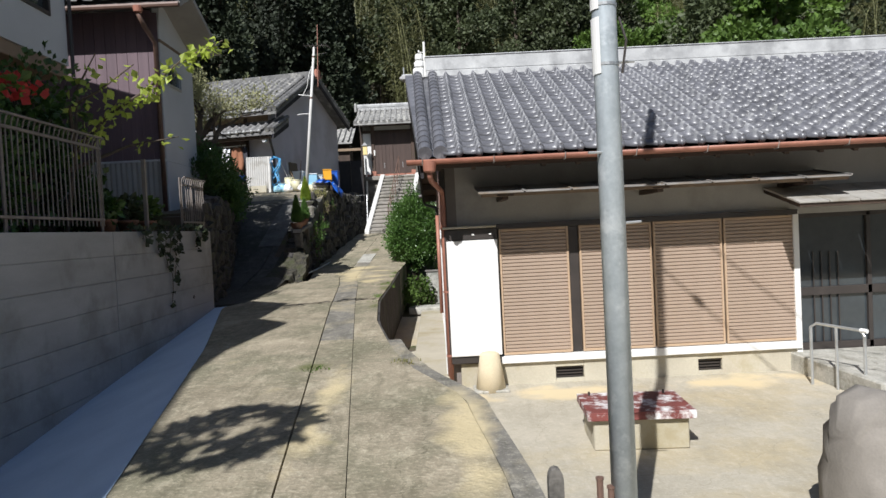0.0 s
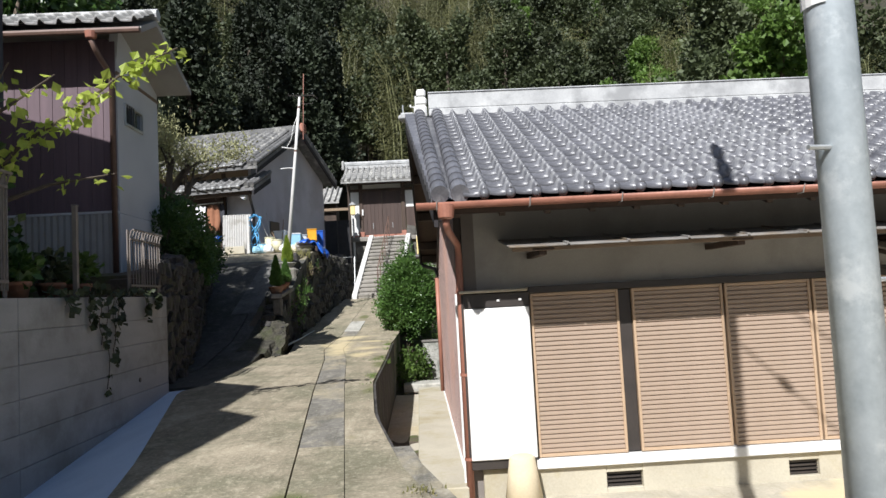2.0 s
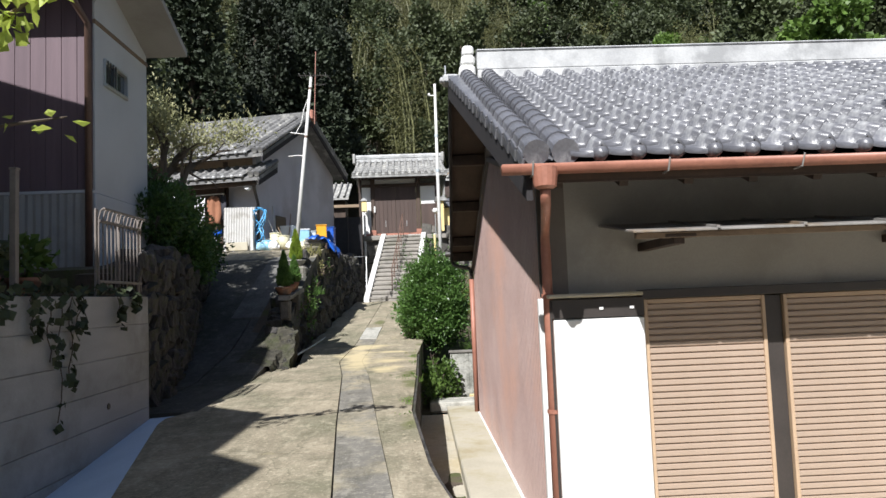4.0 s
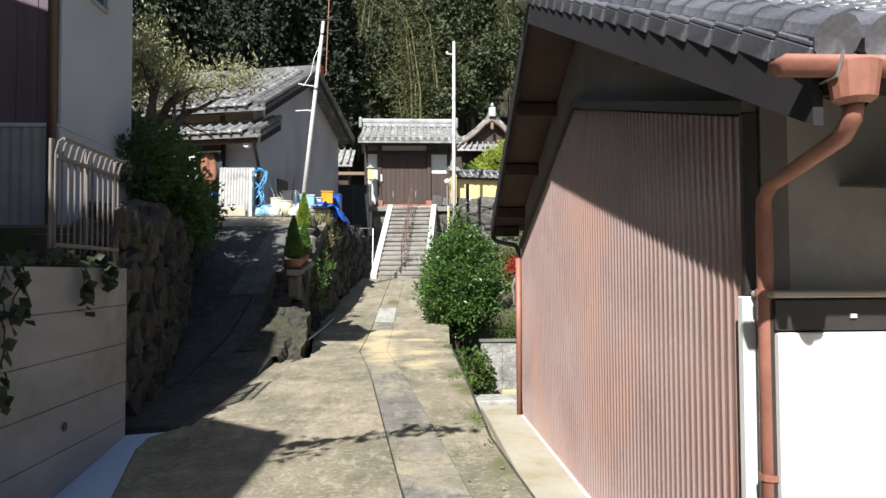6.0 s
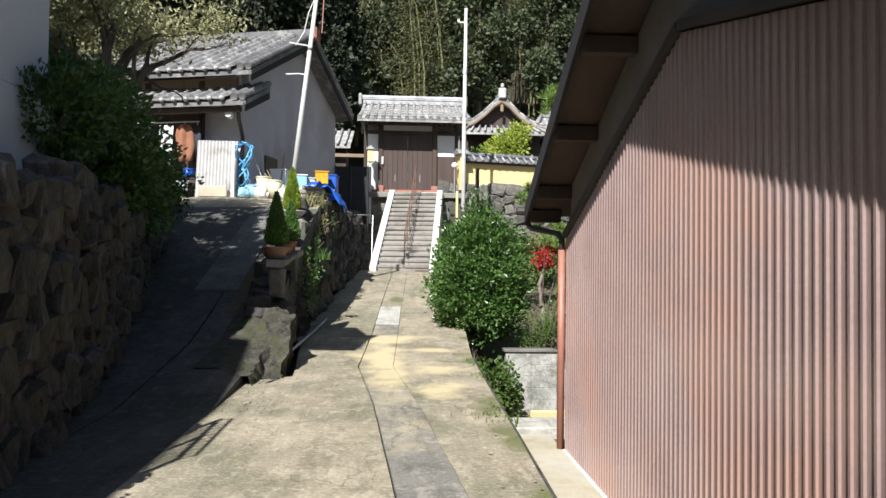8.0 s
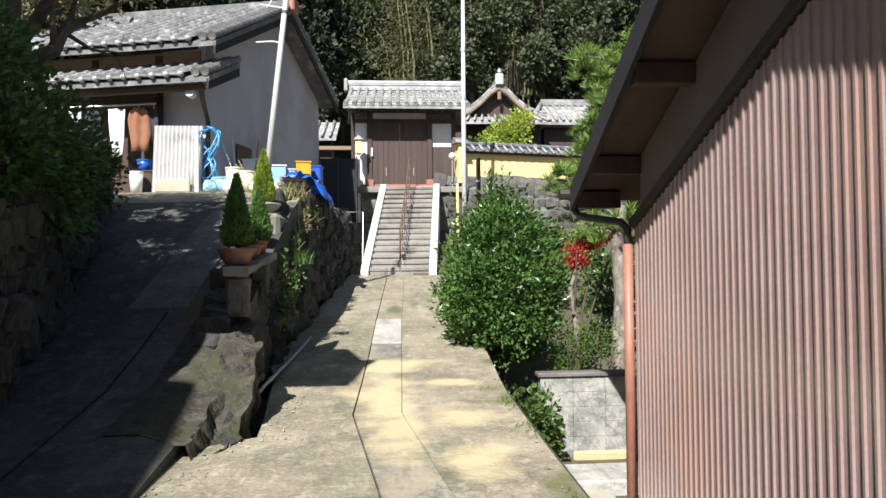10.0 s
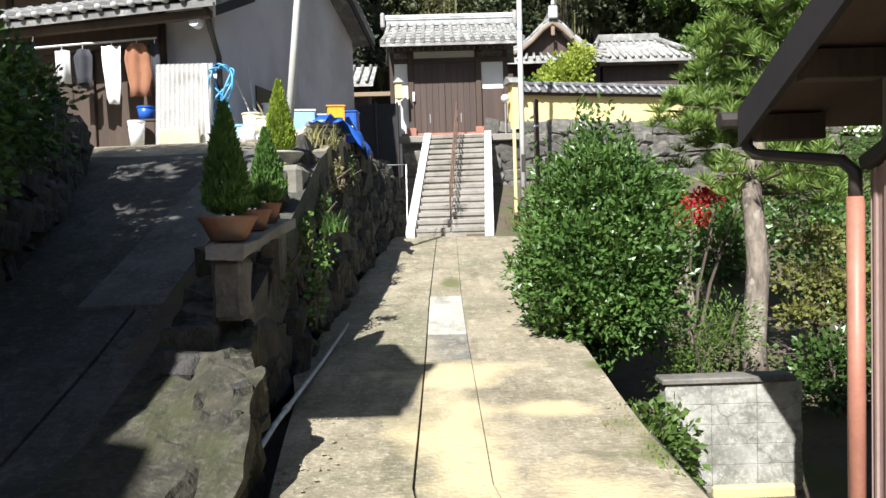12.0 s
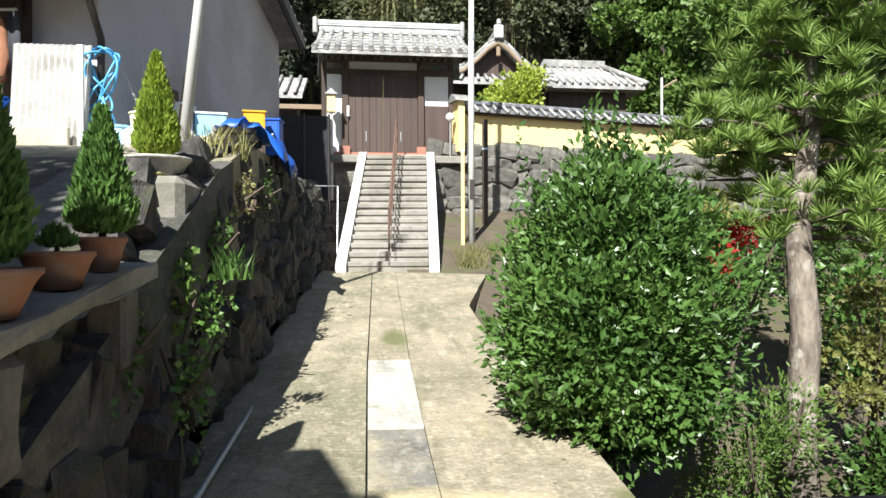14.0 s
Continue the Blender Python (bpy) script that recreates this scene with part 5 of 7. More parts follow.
# ochre precinct wall
yw = tagged(new("wall_ochre"), "ochre plastered precinct wall with tiled coping", "wall", kind="structure")
yw.matrix_basis = Matrix.Translation((0.06, 31.95, 0)) @ Matrix.Rotation(radians(13.5), 4, "Z") @ Matrix.Translation((-0.06, -31.95, 0))
part("plaster", bx((0.06, 31.95, 4.2), (13, 32.25, 5.18)), M["yellow"], yw)
# Lighter band painting the overexposed sunlight on the wall's lower part.
part("pale_band", bx((0.06, 31.935, 4.2), (13, 31.95, 4.45)), M["paleyellow"], yw)
part("wing", bx((-0.02, 31.55, 4.2), (0.14, 31.93, 5.42)), M["yellow"], yw)
part("wing_cap", prism([(31.45, 5.42), (32.0, 5.42), (31.95, 5.5), (31.74, 5.62), (31.5, 5.5)], (-0.14, 0.26), "x"), M["tile_old"], yw)
part("eave_board", bx((0.15, 31.82, 5.18), (13, 32.38, 5.23)), M["wood"], yw)
part("coping_bed", prism([(31.74, 5.23), (32.46, 5.23), (32.1, 5.46)], (0.15, 13), "x"), M["tile"], yw)
for i in range(46):
    x = 0.3 + i * 0.275
    part("coping_roll", pipe([(x, 31.7, 5.26), (x, 32.08, 5.5)], 0.045, 7), M["tile_old"], yw, "", True)
part("coping_ridge", pipe([(0.15, 32.1, 5.52), (13, 32.1, 5.52)], 0.075, 9), M["tile"], yw)

# halls behind the wall
def hall(name, label, prof, x0, y0, y1, wall, parentless=None):
    """A hall with a swept gable roof that runs back along y. prof: half of the roofline as (offset, height)."""
    h = tagged(new(name), label, "temple hall")
    pts = [(-a, z) for a, z in prof[::-1]] + [(a, z) for a, z in prof[1:]]
    verts, faces = [], []
    n = len(pts)
    for y in (y0, y1):
        verts += [(x0 + a, y, z) for a, z in pts] + [(x0 + a, y, z - 0.12) for a, z in pts]
    for i in range(n - 1):
        faces += [(i, i + 1, 2 * n + i + 1, 2 * n + i), (n + i + 1, n + i, 3 * n + i, 3 * n + i + 1), (i + 1, i, n + i, n + i + 1)]
    r = raw("roof", verts, faces, M["tile_old"], h, "swept grey tiled roof", True)
    for (a, z), (b, q) in zip(pts, pts[1:]):
        for k in range(3):
            part("verge_tile", pipe([(x0 + a, y0 + 0.1 + k * 0.22, z + 0.06), (x0 + b, y0 + 0.1 + k * 0.22, q + 0.06)], 0.06, 7), M["tile_old"], r, "", True)
    for s in (-1, 1):
        line = [(x0 + s * a, y0 + 0.02, z - 0.16) for a, z in prof]
        part("barge_board", pipe(line, 0.06, 6), M["woodpale"], h)
    part("ridge", boxes([((x0 - 0.14, y0 - 0.05, prof[0][1]), (x0 + 0.14, y1, prof[0][1] + 0.3))], 0.03), M["tile_old"], r)
    part("ridge_ornament", boxes([((x0 - 0.17, y0 - 0.14, prof[0][1] - 0.05), (x0 + 0.17, y0 - 0.04, prof[0][1] + 0.42)), ((x0 - 0.07, y0 - 0.14, prof[0][1] + 0.42), (x0 + 0.07, y0 - 0.04, prof[0][1] + 0.62))], 0.04), M["ridge"], r)
    gp = [(x0 + a * 0.92, z - 0.2) for a, z in pts]
    part("gable_wall", prism([(gp[0][0], 4.1)] + gp + [(gp[-1][0], 4.1)], (y0 + 0.45, y0 + 0.6), "y"), M["door"], h)
    part("pendant", boxes([((x0 - 0.07, y0 - 0.02, prof[0][1] - 0.62), (x0 + 0.07, y0 + 0.03, prof[0][1] - 0.28))], 0.03), M["woodpale"], h)
    part("side_wall", boxes([((gp[0][0], y0 + 0.6, 4.06), (gp[0][0] + 0.15, y1, wall)), ((gp[-1][0] - 0.15, y0 + 0.6, 4.06), (gp[-1][0], y1, wall))]), M["white"], h)
    return h


h1 = hall("temple_hall", "temple hall with a swept gabled grey roof", [(0, 8.98), (0.35, 8.75), (0.8, 8.3), (1.2, 8.0), (1.65, 7.82), (1.95, 7.78)], 2.4, 38, 46, 7.6)
sk = [(0.6, 37.2, 7.3), (4.3, 37.2, 7.3), (4.0, 38.4, 7.75), (0.9, 38.4, 7.75)]
sk_ = raw("skirt_roof", sk + [(x, y, z - 0.1) for x, y, z in sk], [(0, 1, 2, 3), (4, 7, 6, 5), (0, 4, 5, 1), (1, 5, 6, 2), (3, 7, 4, 0)], M["tile_old"], h1)
for i in range(13):
    part("roll_tile", pipe([(0.68 + i * 0.295, 37.15, 7.36), (0.98 + i * 0.25, 38.3, 7.8)], 0.055, 7), M["tile_old"], sk_, "", True)
h2 = tagged(new("temple_kitchen"), "lower temple building with a hipped grey tiled roof", "temple building")
hv = [(3.9, 38.6, 7.6), (7.9, 38.6, 7.6), (7.9, 43.4, 7.6), (3.9, 43.4, 7.6), (4.7, 40.6, 8.75), (6.9, 40.6, 8.75)]
hr_ = raw("roof", hv + [(x, y, z - 0.12) for x, y, z in hv[:4]], [(0, 1, 5, 4), (1, 2, 5), (2, 3, 4, 5), (3, 0, 4), (0, 6, 7, 1), (1, 7, 8, 2), (3, 9, 6, 0), (9, 8, 7, 6)], M["tile_old"], h2)
for i in range(14):
    x = 4.05 + i * 0.285
    t = min(1.0, max(0.12, (x - 3.9) / 0.8), (7.9 - x) / 1.0)
    part("roll_tile", pipe([(x, 38.55, 7.66), (x, 38.6 + 1.2 * t, 8.25 if t == 1.0 else 7.66 + 0.62 * t), (x, 38.6 + 2.0 * t, 7.66 + 1.12 * t)], 0.06, 7), M["tile_old"], hr_, "", True)
part("ridge", boxes([((4.65, 40.45, 8.7), (7.1, 40.75, 9.0))], 0.03), M["tile_old"], hr_)
for a, b in (((3.85, 38.55, 7.7), (4.7, 40.6, 8.85)), ((7.95, 38.55, 7.7), (6.9, 40.6, 8.85))):
    part("hip_ridge", pipe([a, b], 0.1, 8), M["tile_old"], hr_, "", True)
part("wall", bx((4.5, 39.2, 4.06), (7.4, 42.8, 7.55)), M["door"], h2)
h3 = tagged(new("side_hall"), "small tiled outbuilding beside the gate", "outbuilding")
sk = [(-8.4, 34.6, 6.15), (-3.9, 34.6, 6.15), (-3.9, 36.6, 7.1), (-8.4, 36.6, 7.1)]
s3r = raw("roof", sk + [(x, y, z - 0.1) for x, y, z in sk], [(0, 1, 2, 3), (4, 7, 6, 5), (0, 4, 5, 1), (1, 5, 6, 2), (2, 6, 7, 3), (3, 7, 4, 0)], M["tile_old"], h3)
for i in range(16):
    part("roll_tile", pipe([(-8.3 + i * 0.28, 34.55, 6.2), (-8.3 + i * 0.28, 36.5, 7.12)], 0.055, 7), M["tile_old"], s3r, "", True)
part("wall", bx((-8.2, 35.1, 4.06), (-4.1, 36.4, 6.1)), M["wood"], h3)
part("beam", bx((-5.2, 33.6, 5.55), (-2.9, 33.72, 5.68), 0.01), M["woodpale"], h3)

lp = thing("post_lantern", "small yellow box lantern on a pale post", "lantern", at=(-2.98, 31.66, 3.0))
part("post", bx((-0.04, -0.04, 0), (0.04, 0.04, 2.1), 0.006), M["white_stone"], lp)
part("box", bx((-0.1, -0.09, 2.1), (0.1, 0.09, 2.52), 0.01), M["yellow"], lp, "yellowed lantern box")
part("roof", prism([(-0.15, 2.52), (0.15, 2.52), (0.0, 2.66)], (-0.14, 0.14), "y"), M["ridge"], lp)
gl = thing("globe_lamp", "white glass globe lamp on a thin post", "lamp", at=(-0.12, 31.62, 4.08))
part("post", pipe([(0, 0, -0.1), (0, 0, 0.85)], 0.022, 8), M["alu"], gl)
bm = bmesh.new()
bmesh.ops.create_uvsphere(bm, u_segments=16, v_segments=10, radius=0.11)
bmesh.ops.translate(bm, verts=bm.verts, vec=(0, 0, 0.95))
part("globe", bm, M["white"], gl, "", True)

pl = thing("service_pole", "slender white metal service pole beside the stair", "pole", at=(-0.05, 28.9, 1.5))
part("pole", pipe([(0, 0, 0), (0, 0, 4), (0.02, 0, 7.9)], [0.07, 0.062, 0.045], 12), M["white_stone"], pl, "", True)
for z in (4.6, 5.9):
    part("joint_band", pipe([(0.005, 0, z), (0.005, 0, z + 0.12)], 0.068, 12), M["galv"], pl)
part("insulator", boxes([((-0.22, -0.02, 7.45), (-0.02, 0.02, 7.49)), ((-0.24, -0.035, 7.47), (-0.17, 0.035, 7.56))], 0.008), M["white"], pl)
part("tag_plate", bx((-0.045, -0.075, 1.35), (0.045, -0.066, 1.75), 0.002), M["bronze"], pl)
ym = thing("yellow_marker", "thin yellow plastic guard tube", "marker post", at=(-0.25, 28.75, 1.5))
part("tube", pipe([(0, 0, 0), (0, 0, 2.3)], 0.04, 10), M["yellow"], ym)
part("cap", pipe([(0, 0, 2.3), (0, 0, 2.33)], 0.043, 10), M["white"], ym)
wp = thing("weathered_post", "dark weathered timber post by the wall", "post", at=(0.55, 30.6, 2.2))
part("post", bx((-0.06, -0.06, 0), (0.06, 0.06, 2.6), 0.012), M["wood"], wp)
part("strap", bx((-0.066, -0.066, 1.9), (0.066, 0.066, 1.95)), M["galv"], wp)
gp_ = thing("garden_pole", "thin white pole behind the wall", "pole", at=(6.2, 33.6, 4.05))
part("pole", pipe([(0, 0, 0), (0, 0, 2.6)], 0.035, 8), M["white_stone"], gp_)
part("arm", pipe([(0.0, 0, 2.3), (0.45, 0, 2.55)], 0.03, 6), M["woodpale"], gp_)

# ---- outbuilding on the terrace ----
shed = tagged(new("outbuilding"), "old grey mortar outbuilding with weathered tiled roofs", "outbuilding")
shed.matrix_basis = pose(-5.5, 24.0, 3.04, 0, 0, -13.9)
part("gable_wall", prism([(0, -0.2), (6.2, -0.2), (6.2, 3.2), (3.1, 4.55), (0, 2.95)], (-0.15, 0), "x"), M["shedwall"], shed, "grey lilac mortar gable")
part("front_wall", bx((-7.5, 0.0, -0.2), (-0.9, 0.12, 2.8)), M["wood"], shed, "dark timber front wall")
part("front_plaster", bx((-0.9, 0.0, -0.2), (-0.15, 0.12, 2.8)), M["shedwall"], shed)
part("rear_wall", bx((-7.5, 6.1, -0.2), (-0.15, 6.2, 2.95)), M["shedwall"], shed)
for x in (-0.95, -2.3, -3.8, -5.4):
    part("pillar", bx((x - 0.07, -0.06, -0.1), (x + 0.07, 0.07, 2.7), 0.008), M["wood"], shed)
part("clerestory", bx((-7.5, -0.03, 2.55), (-0.1, -0.002, 2.76)), M["woodpale"], shed)
part("window_dark", bx((0.002, 1.2, 0.45), (0.03, 1.9, 1.2), 0.004), M["bronze"], shed)
ev, rg, ne = (-0.55, 2.76), (3.1, 4.68), (6.45, 3.22)
for (a, b), nm in (((ev, rg), "main_roof"), ((rg, ne), "rear_roof"), (((-0.8, 2.04), (0.4, 2.62)), "lower_roof")):
    xr = 0.5 if nm == "lower_roof" else 0.5
    q = [(-7.8, a[0], a[1]), (xr, a[0], a[1]), (xr, b[0], b[1]), (-7.8, b[0], b[1])]
    r = raw(nm, q + [(x, y, z - 0.1) for x, y, z in q], [(0, 1, 2, 3), (4, 7, 6, 5), (0, 4, 5, 1), (1, 5, 6, 2), (2, 6, 7, 3), (3, 7, 4, 0)], M["tile_shed"], shed, "weathered grey tiles")
    d = Vector((0, b[0] - a[0], b[1] - a[1]))
    if nm != "rear_roof":
        rows = max(2, round(d.length / 0.25))
        tiled_roof(r, (-7.8, a[0] - 0.03, a[1] + 0.02), (1, 0, 0), d, int((xr + 7.6) / 0.28), rows, 0.28, d.length / rows, M["tile_shed"], 120)
        for dx in (0.06, 0.24):
            roll_row(r, [(xr - dx, a[0] - 0.05, a[1] + 0.07), (xr - dx, b[0], b[1] + 0.07)], 0.075, 0.25, M["tile_shed"], "verge_tile")
        kb = mesh_of("eave_knob", lathe([(0.0, 0.06), (0.035, 0.05), (0.055, 0.02), (0.05, -0.04)], 10), M["ridge"], True)
        for c in range(int((xr + 7.6) / 0.28)):
            ob = new("eave_knob", kb)
            ob.parent, ob.matrix_basis = r, pose(-7.8 + (c + 0.79) * 0.28, a[0] - 0.05, a[1] + 0.05, 90, 0, 0)
    else:
        for dx in (0.06, 0.24):
            roll_row(r, [(xr - dx, b[0], b[1] + 0.07), (xr - dx, a[0], a[1] + 0.07)], 0.075, 0.25, M["tile_shed"], "verge_tile")
    bm = prism([(a[0], a[1] - 0.05), (b[0], b[1] - 0.05), (b[0], b[1] - 0.27), (a[0], a[1] - 0.25)], (xr - 0.05, xr - 0.01), "x")
    part("bargeboard", bm, M["blackwood"], shed)
part("ridge", boxes([((-7.8, 2.98, 4.65), (0.5, 3.22, 4.88))], 0.03), M["tile_shed"], shed)
part("ridge_end_tile", boxes([((0.46, 2.92, 4.58), (0.6, 3.28, 4.92))], 0.04), M["copper"], shed, "reddish end tile")
part("eave_beam", bx((-7.6, -0.66, 1.84), (0.3, -0.56, 1.96), 0.01), M["wood"], shed)
part("gutter_pipe", pipe([(0.28, -0.72, 1.96), (0.1, -0.3, 1.75), (0.07, -0.05, 1.4), (0.07, -0.05, 0.0)], 0.045, 8), M["bronze"], shed, "", True)
part("vent_disc", pipe([(0.02, -0.5, 1.80), (0.02, -0.62, 1.82)], 0.09, 16), M["housegrey"], shed)
part("lintel_board", bx((-7.5, -0.12, 1.7), (-0.95, -0.02, 2.2)), M["door"], shed, "dark red-brown board")

# terrace clutter
M["blue"] = mat("blue plastic", (0.02, 0.12, 0.55), (0.015, 0.08, 0.40), 4, 0.4, 0.1, 20)
M["paleblue"] = mat("pale blue plastic", (0.35, 0.60, 0.75), (0.27, 0.50, 0.65), 4, 0.4, 0.05, 20)
M["hose"] = mat("blue hose", (0.12, 0.42, 0.72), (0.09, 0.34, 0.62), 4, 0.4, 0.02, 20)
M["orange"] = mat("yellow orange plastic", (0.85, 0.42, 0.03), (0.72, 0.34, 0.02), 4, 0.4, 0.02, 20)
M["cream"] = mat("cream plastic", (0.70, 0.66, 0.46), (0.6, 0.56, 0.38), 4, 0.5, 0.05, 20)
M["clothbrown"] = mat("brown cloth", (0.33, 0.15, 0.085), (0.25, 0.11, 0.06), 6, 0.9, 0.2, 80)
M["clothdark"] = mat("dark cloth", (0.05, 0.05, 0.06), (0.03, 0.03, 0.04), 6, 0.9, 0.2, 80)
M["clothwhite"] = mat("white cloth", (0.82, 0.82, 0.82), (0.74, 0.74, 0.74), 6, 0.9, 0.2, 80)
M["black"] = mat("black netting", (0.03, 0.03, 0.033), (0.018, 0.018, 0.02), 6, 0.9, 0.2, 60)

before_clutter = set(scene.objects)
rod = thing("laundry_rod", "pale metal laundry rod under the eave", "laundry rod", at=(-7.3, 21.78, 4.13))
part("rod", pipe([(0, 0, 0), (1.65, -0.02, 0.09)], 0.016, 8), M["alu"], rod)
for x in (0.05, 1.6):
    part("hanger", pipe([(x, 0, x * 0.05), (x, 0.08, 0.25 + x * 0.05)], 0.008, 6), M["bronze"], rod)


def garment(name, label, x, z, outline, material, y=21.76, fold=0.025):
    """Cloth hung by its top edge: an outline of (height fraction, left, right) rows, with folds and thickness."""
    g = thing(name, label, "laundry", "laundry on the rod", (x, y, z))
    verts, faces = [], []
    nc = 12
    for h, a, b in outline:
        for i in range(nc + 1):
            xx = a + (b - a) * i / nc
            verts.append((xx, fold * math.sin(xx * 42 + h) + fold * 0.6 * noise.noise((xx * 9, h * 4, 1)), -h))
    w = nc + 1
    for j in range(len(outline) - 1):
        for i in range(nc):
            faces.append((j * w + i, j * w + i + 1, (j + 1) * w + i + 1, (j + 1) * w + i))
    ob = raw("cloth", verts, faces, material, g, "", True)
    ob.modifiers.new("thick", "SOLIDIFY").thickness = 0.006
    part("clip", pipe([((outline[0][1] + outline[0][2]) / 2, 0, -0.03), ((outline[0][1] + outline[0][2]) / 2, 0, 0.05)], 0.008, 6), M["alu"], g)


garment("trousers", "white trousers hanging on the rod", -6.36, 4.13, [(0, 0, 0.26), (0.2, 0, 0.25), (0.45, 0.02, 0.24), (0.65, 0.04, 0.22), (0.74, 0.08, 0.2)], M["clothwhite"])
garment("jacket", "brown jacket hanging on the rod", -6.05, 4.16, [(0, 0.06, 0.22), (0.06, 0.0, 0.28), (0.2, -0.02, 0.31), (0.4, 0.0, 0.33), (0.55, 0.02, 0.30), (0.68, 0.02, 0.29)], M["clothbrown"])
garment("shirt", "dark shirt hanging on the rod", -6.72, 4.1, [(0, 0.05, 0.2), (0.1, 0, 0.26), (0.35, 0.02, 0.24), (0.5, 0.03, 0.23)], M["clothdark"])
garment("towel", "grey towel hanging on the rod", -6.95, 4.09, [(0, 0.0, 0.18), (0.2, 0, 0.18), (0.42, 0.0, 0.18)], M["housegrey"])
garment("apron_cloth", "dark cloth hanging on the rod", -5.74, 4.18, [(0, 0.0, 0.12), (0.3, 0, 0.13), (0.6, 0.01, 0.12)], M["clothdark"])

ps = thing("corrugated_panel", "white corrugated plastic panel leaning on the wall", "panel", at=(-5.64, 21.55, 2.82))
pv, pf = [], []
for i in range(49):
    x = 0.72 * i / 48
    d = 0.014 * math.sin(i * 1.57)
    pv += [(x, d, 0.0), (x, d + 0.12, 1.04)]
pf = [(2 * i, 2 * i + 2, 2 * i + 3, 2 * i + 1) for i in range(48)]
M["frosted"] = mat("weathered plastic sheet", (0.60, 0.59, 0.57), (0.47, 0.46, 0.44), 3, 0.45, 0.05, 30, stain=(0.38, 0.36, 0.33), stain_scale=3.0)
ob = raw("sheet", pv, pf, M["frosted"], ps)
ob.modifiers.new("thick", "SOLIDIFY").thickness = 0.005
part("edge_post", bx((0.64, -0.05, 0), (0.70, -0.02, 1.0), 0.006), M["white_stone"], ps)
part("foot_board", bx((0.08, -0.1, 0.0), (0.58, -0.05, 0.2), 0.01), M["foundation"], ps, "pale board across its foot")
hs = thing("garden_hose", "pale blue garden hose hung in long loops", "hose", at=(-4.84, 21.70, 3.42))
pts = []
for i in range(330):
    a = i / 330 * 2 * math.pi * 7
    pts.append(((0.13 + 0.035 * math.sin(a * 0.31)) * math.sin(a) + 0.03 * math.sin(i * 0.07), -0.03 + 0.035 * math.sin(i * 0.37), (0.40 + 0.04 * math.sin(a * 0.23)) * math.cos(a * 0.5 + 0.25 * math.sin(i * 0.05))))
part("coil", pipe(pts, 0.012, 6), M["hose"], hs, "", True)
part("hook", pipe([(0, 0.05, 0.40), (0, -0.03, 0.40), (0, -0.03, 0.44)], 0.01, 6), M["bronze"], hs)


def tub(name, label, cat, at, r0, r1, h, m, rim=True):
    t = thing(name, label, cat, at=at)
    part("body", lathe([(0.0, 0.0), (r0, 0.0), (r1, h), (r1 * 0.92, h), (r0 * 0.92, 0.02), (0.0, 0.02)], 16), m, t, "", True)
    if rim:
        part("rim", lathe([(r1 * 0.98, h - 0.02), (r1 * 1.06, h - 0.015), (r1 * 1.06, h + 0.005), (r1 * 0.98, h + 0.008)], 16), m, t)
    return t


def crate(name, label, cat, at, size, m, rz=0, lid=None):
    t = thing(name, label, cat, at=at, rz=rz)
    w, d, h = size
    part("body", boxes([((-w / 2, -d / 2, 0), (w / 2, d / 2, 0.02)), ((-w / 2, -d / 2, 0.02), (-w / 2 + 0.02, d / 2, h)), ((w / 2 - 0.02, -d / 2, 0.02), (w / 2, d / 2, h)), ((-w / 2 + 0.02, -d / 2, 0.02), (w / 2 - 0.02, -d / 2 + 0.02, h)), ((-w / 2 + 0.02, d / 2 - 0.02, 0.02), (w / 2 - 0.02, d / 2, h))], 0.006), m, t)
    part("rim", boxes([((-w / 2 - 0.015, -d / 2 - 0.015, h), (w / 2 + 0.015, -d / 2 + 0.02, h + 0.025)), ((-w / 2 - 0.015, d / 2 - 0.02, h), (w / 2 + 0.015, d / 2 + 0.015, h + 0.025)), ((-w / 2 - 0.015, -d / 2 + 0.02, h), (-w / 2 + 0.02, d / 2 - 0.02, h + 0.025)), ((w / 2 - 0.02, -d / 2 + 0.02, h), (w / 2 + 0.015, d / 2 - 0.02, h + 0.025))], 0.004), lid or m, t)
    return t


TZ = 2.82
tub("bucket", "cream plastic bucket among the terrace clutter", "bucket", (-4.5, 21.9, TZ), 0.1, 0.14, 0.42, M["cream"])
tub("bucket", "pale blue bucket among the terrace clutter", "bucket", (-4.62, 21.55, TZ), 0.09, 0.12, 0.22, M["paleblue"])
tub("bucket", "white bucket before the panel", "bucket", (-5.85, 21.5, TZ), 0.08, 0.1, 0.3, M["clothwhite"])
tub("watering_can", "blue watering can beside the panel", "watering can", (-5.82, 21.75, TZ + 0.36), 0.09, 0.11, 0.16, M["blue"])
crate("stool", "low wooden stool under the can", "stool", (-5.82, 21.78, TZ), (0.3, 0.25, 0.33), M["wood"])
tub("basin", "cream basin turned on its side", "basin", (-4.28, 21.75, TZ + 0.02), 0.1, 0.14, 0.32, M["cream"])
crate("storage_box", "pale blue storage box on the terrace", "box", (-4.0, 22.7, TZ), (0.34, 0.3, 0.55), M["paleblue"], 10, M["clothwhite"])
crate("storage_box", "white storage box on the terrace", "box", (-4.32, 22.5, TZ), (0.3, 0.26, 0.62), M["clothwhite"], -6)
crate("crate", "green grey plastic crate on the terrace", "crate", (-3.8, 22.95, TZ), (0.22, 0.3, 0.52), M["galv"], 4)
crate("crate", "bright orange plastic crate on a dark stand", "crate", (-3.62, 23.4, TZ + 0.42), (0.26, 0.26, 0.3), M["orange"], 8)
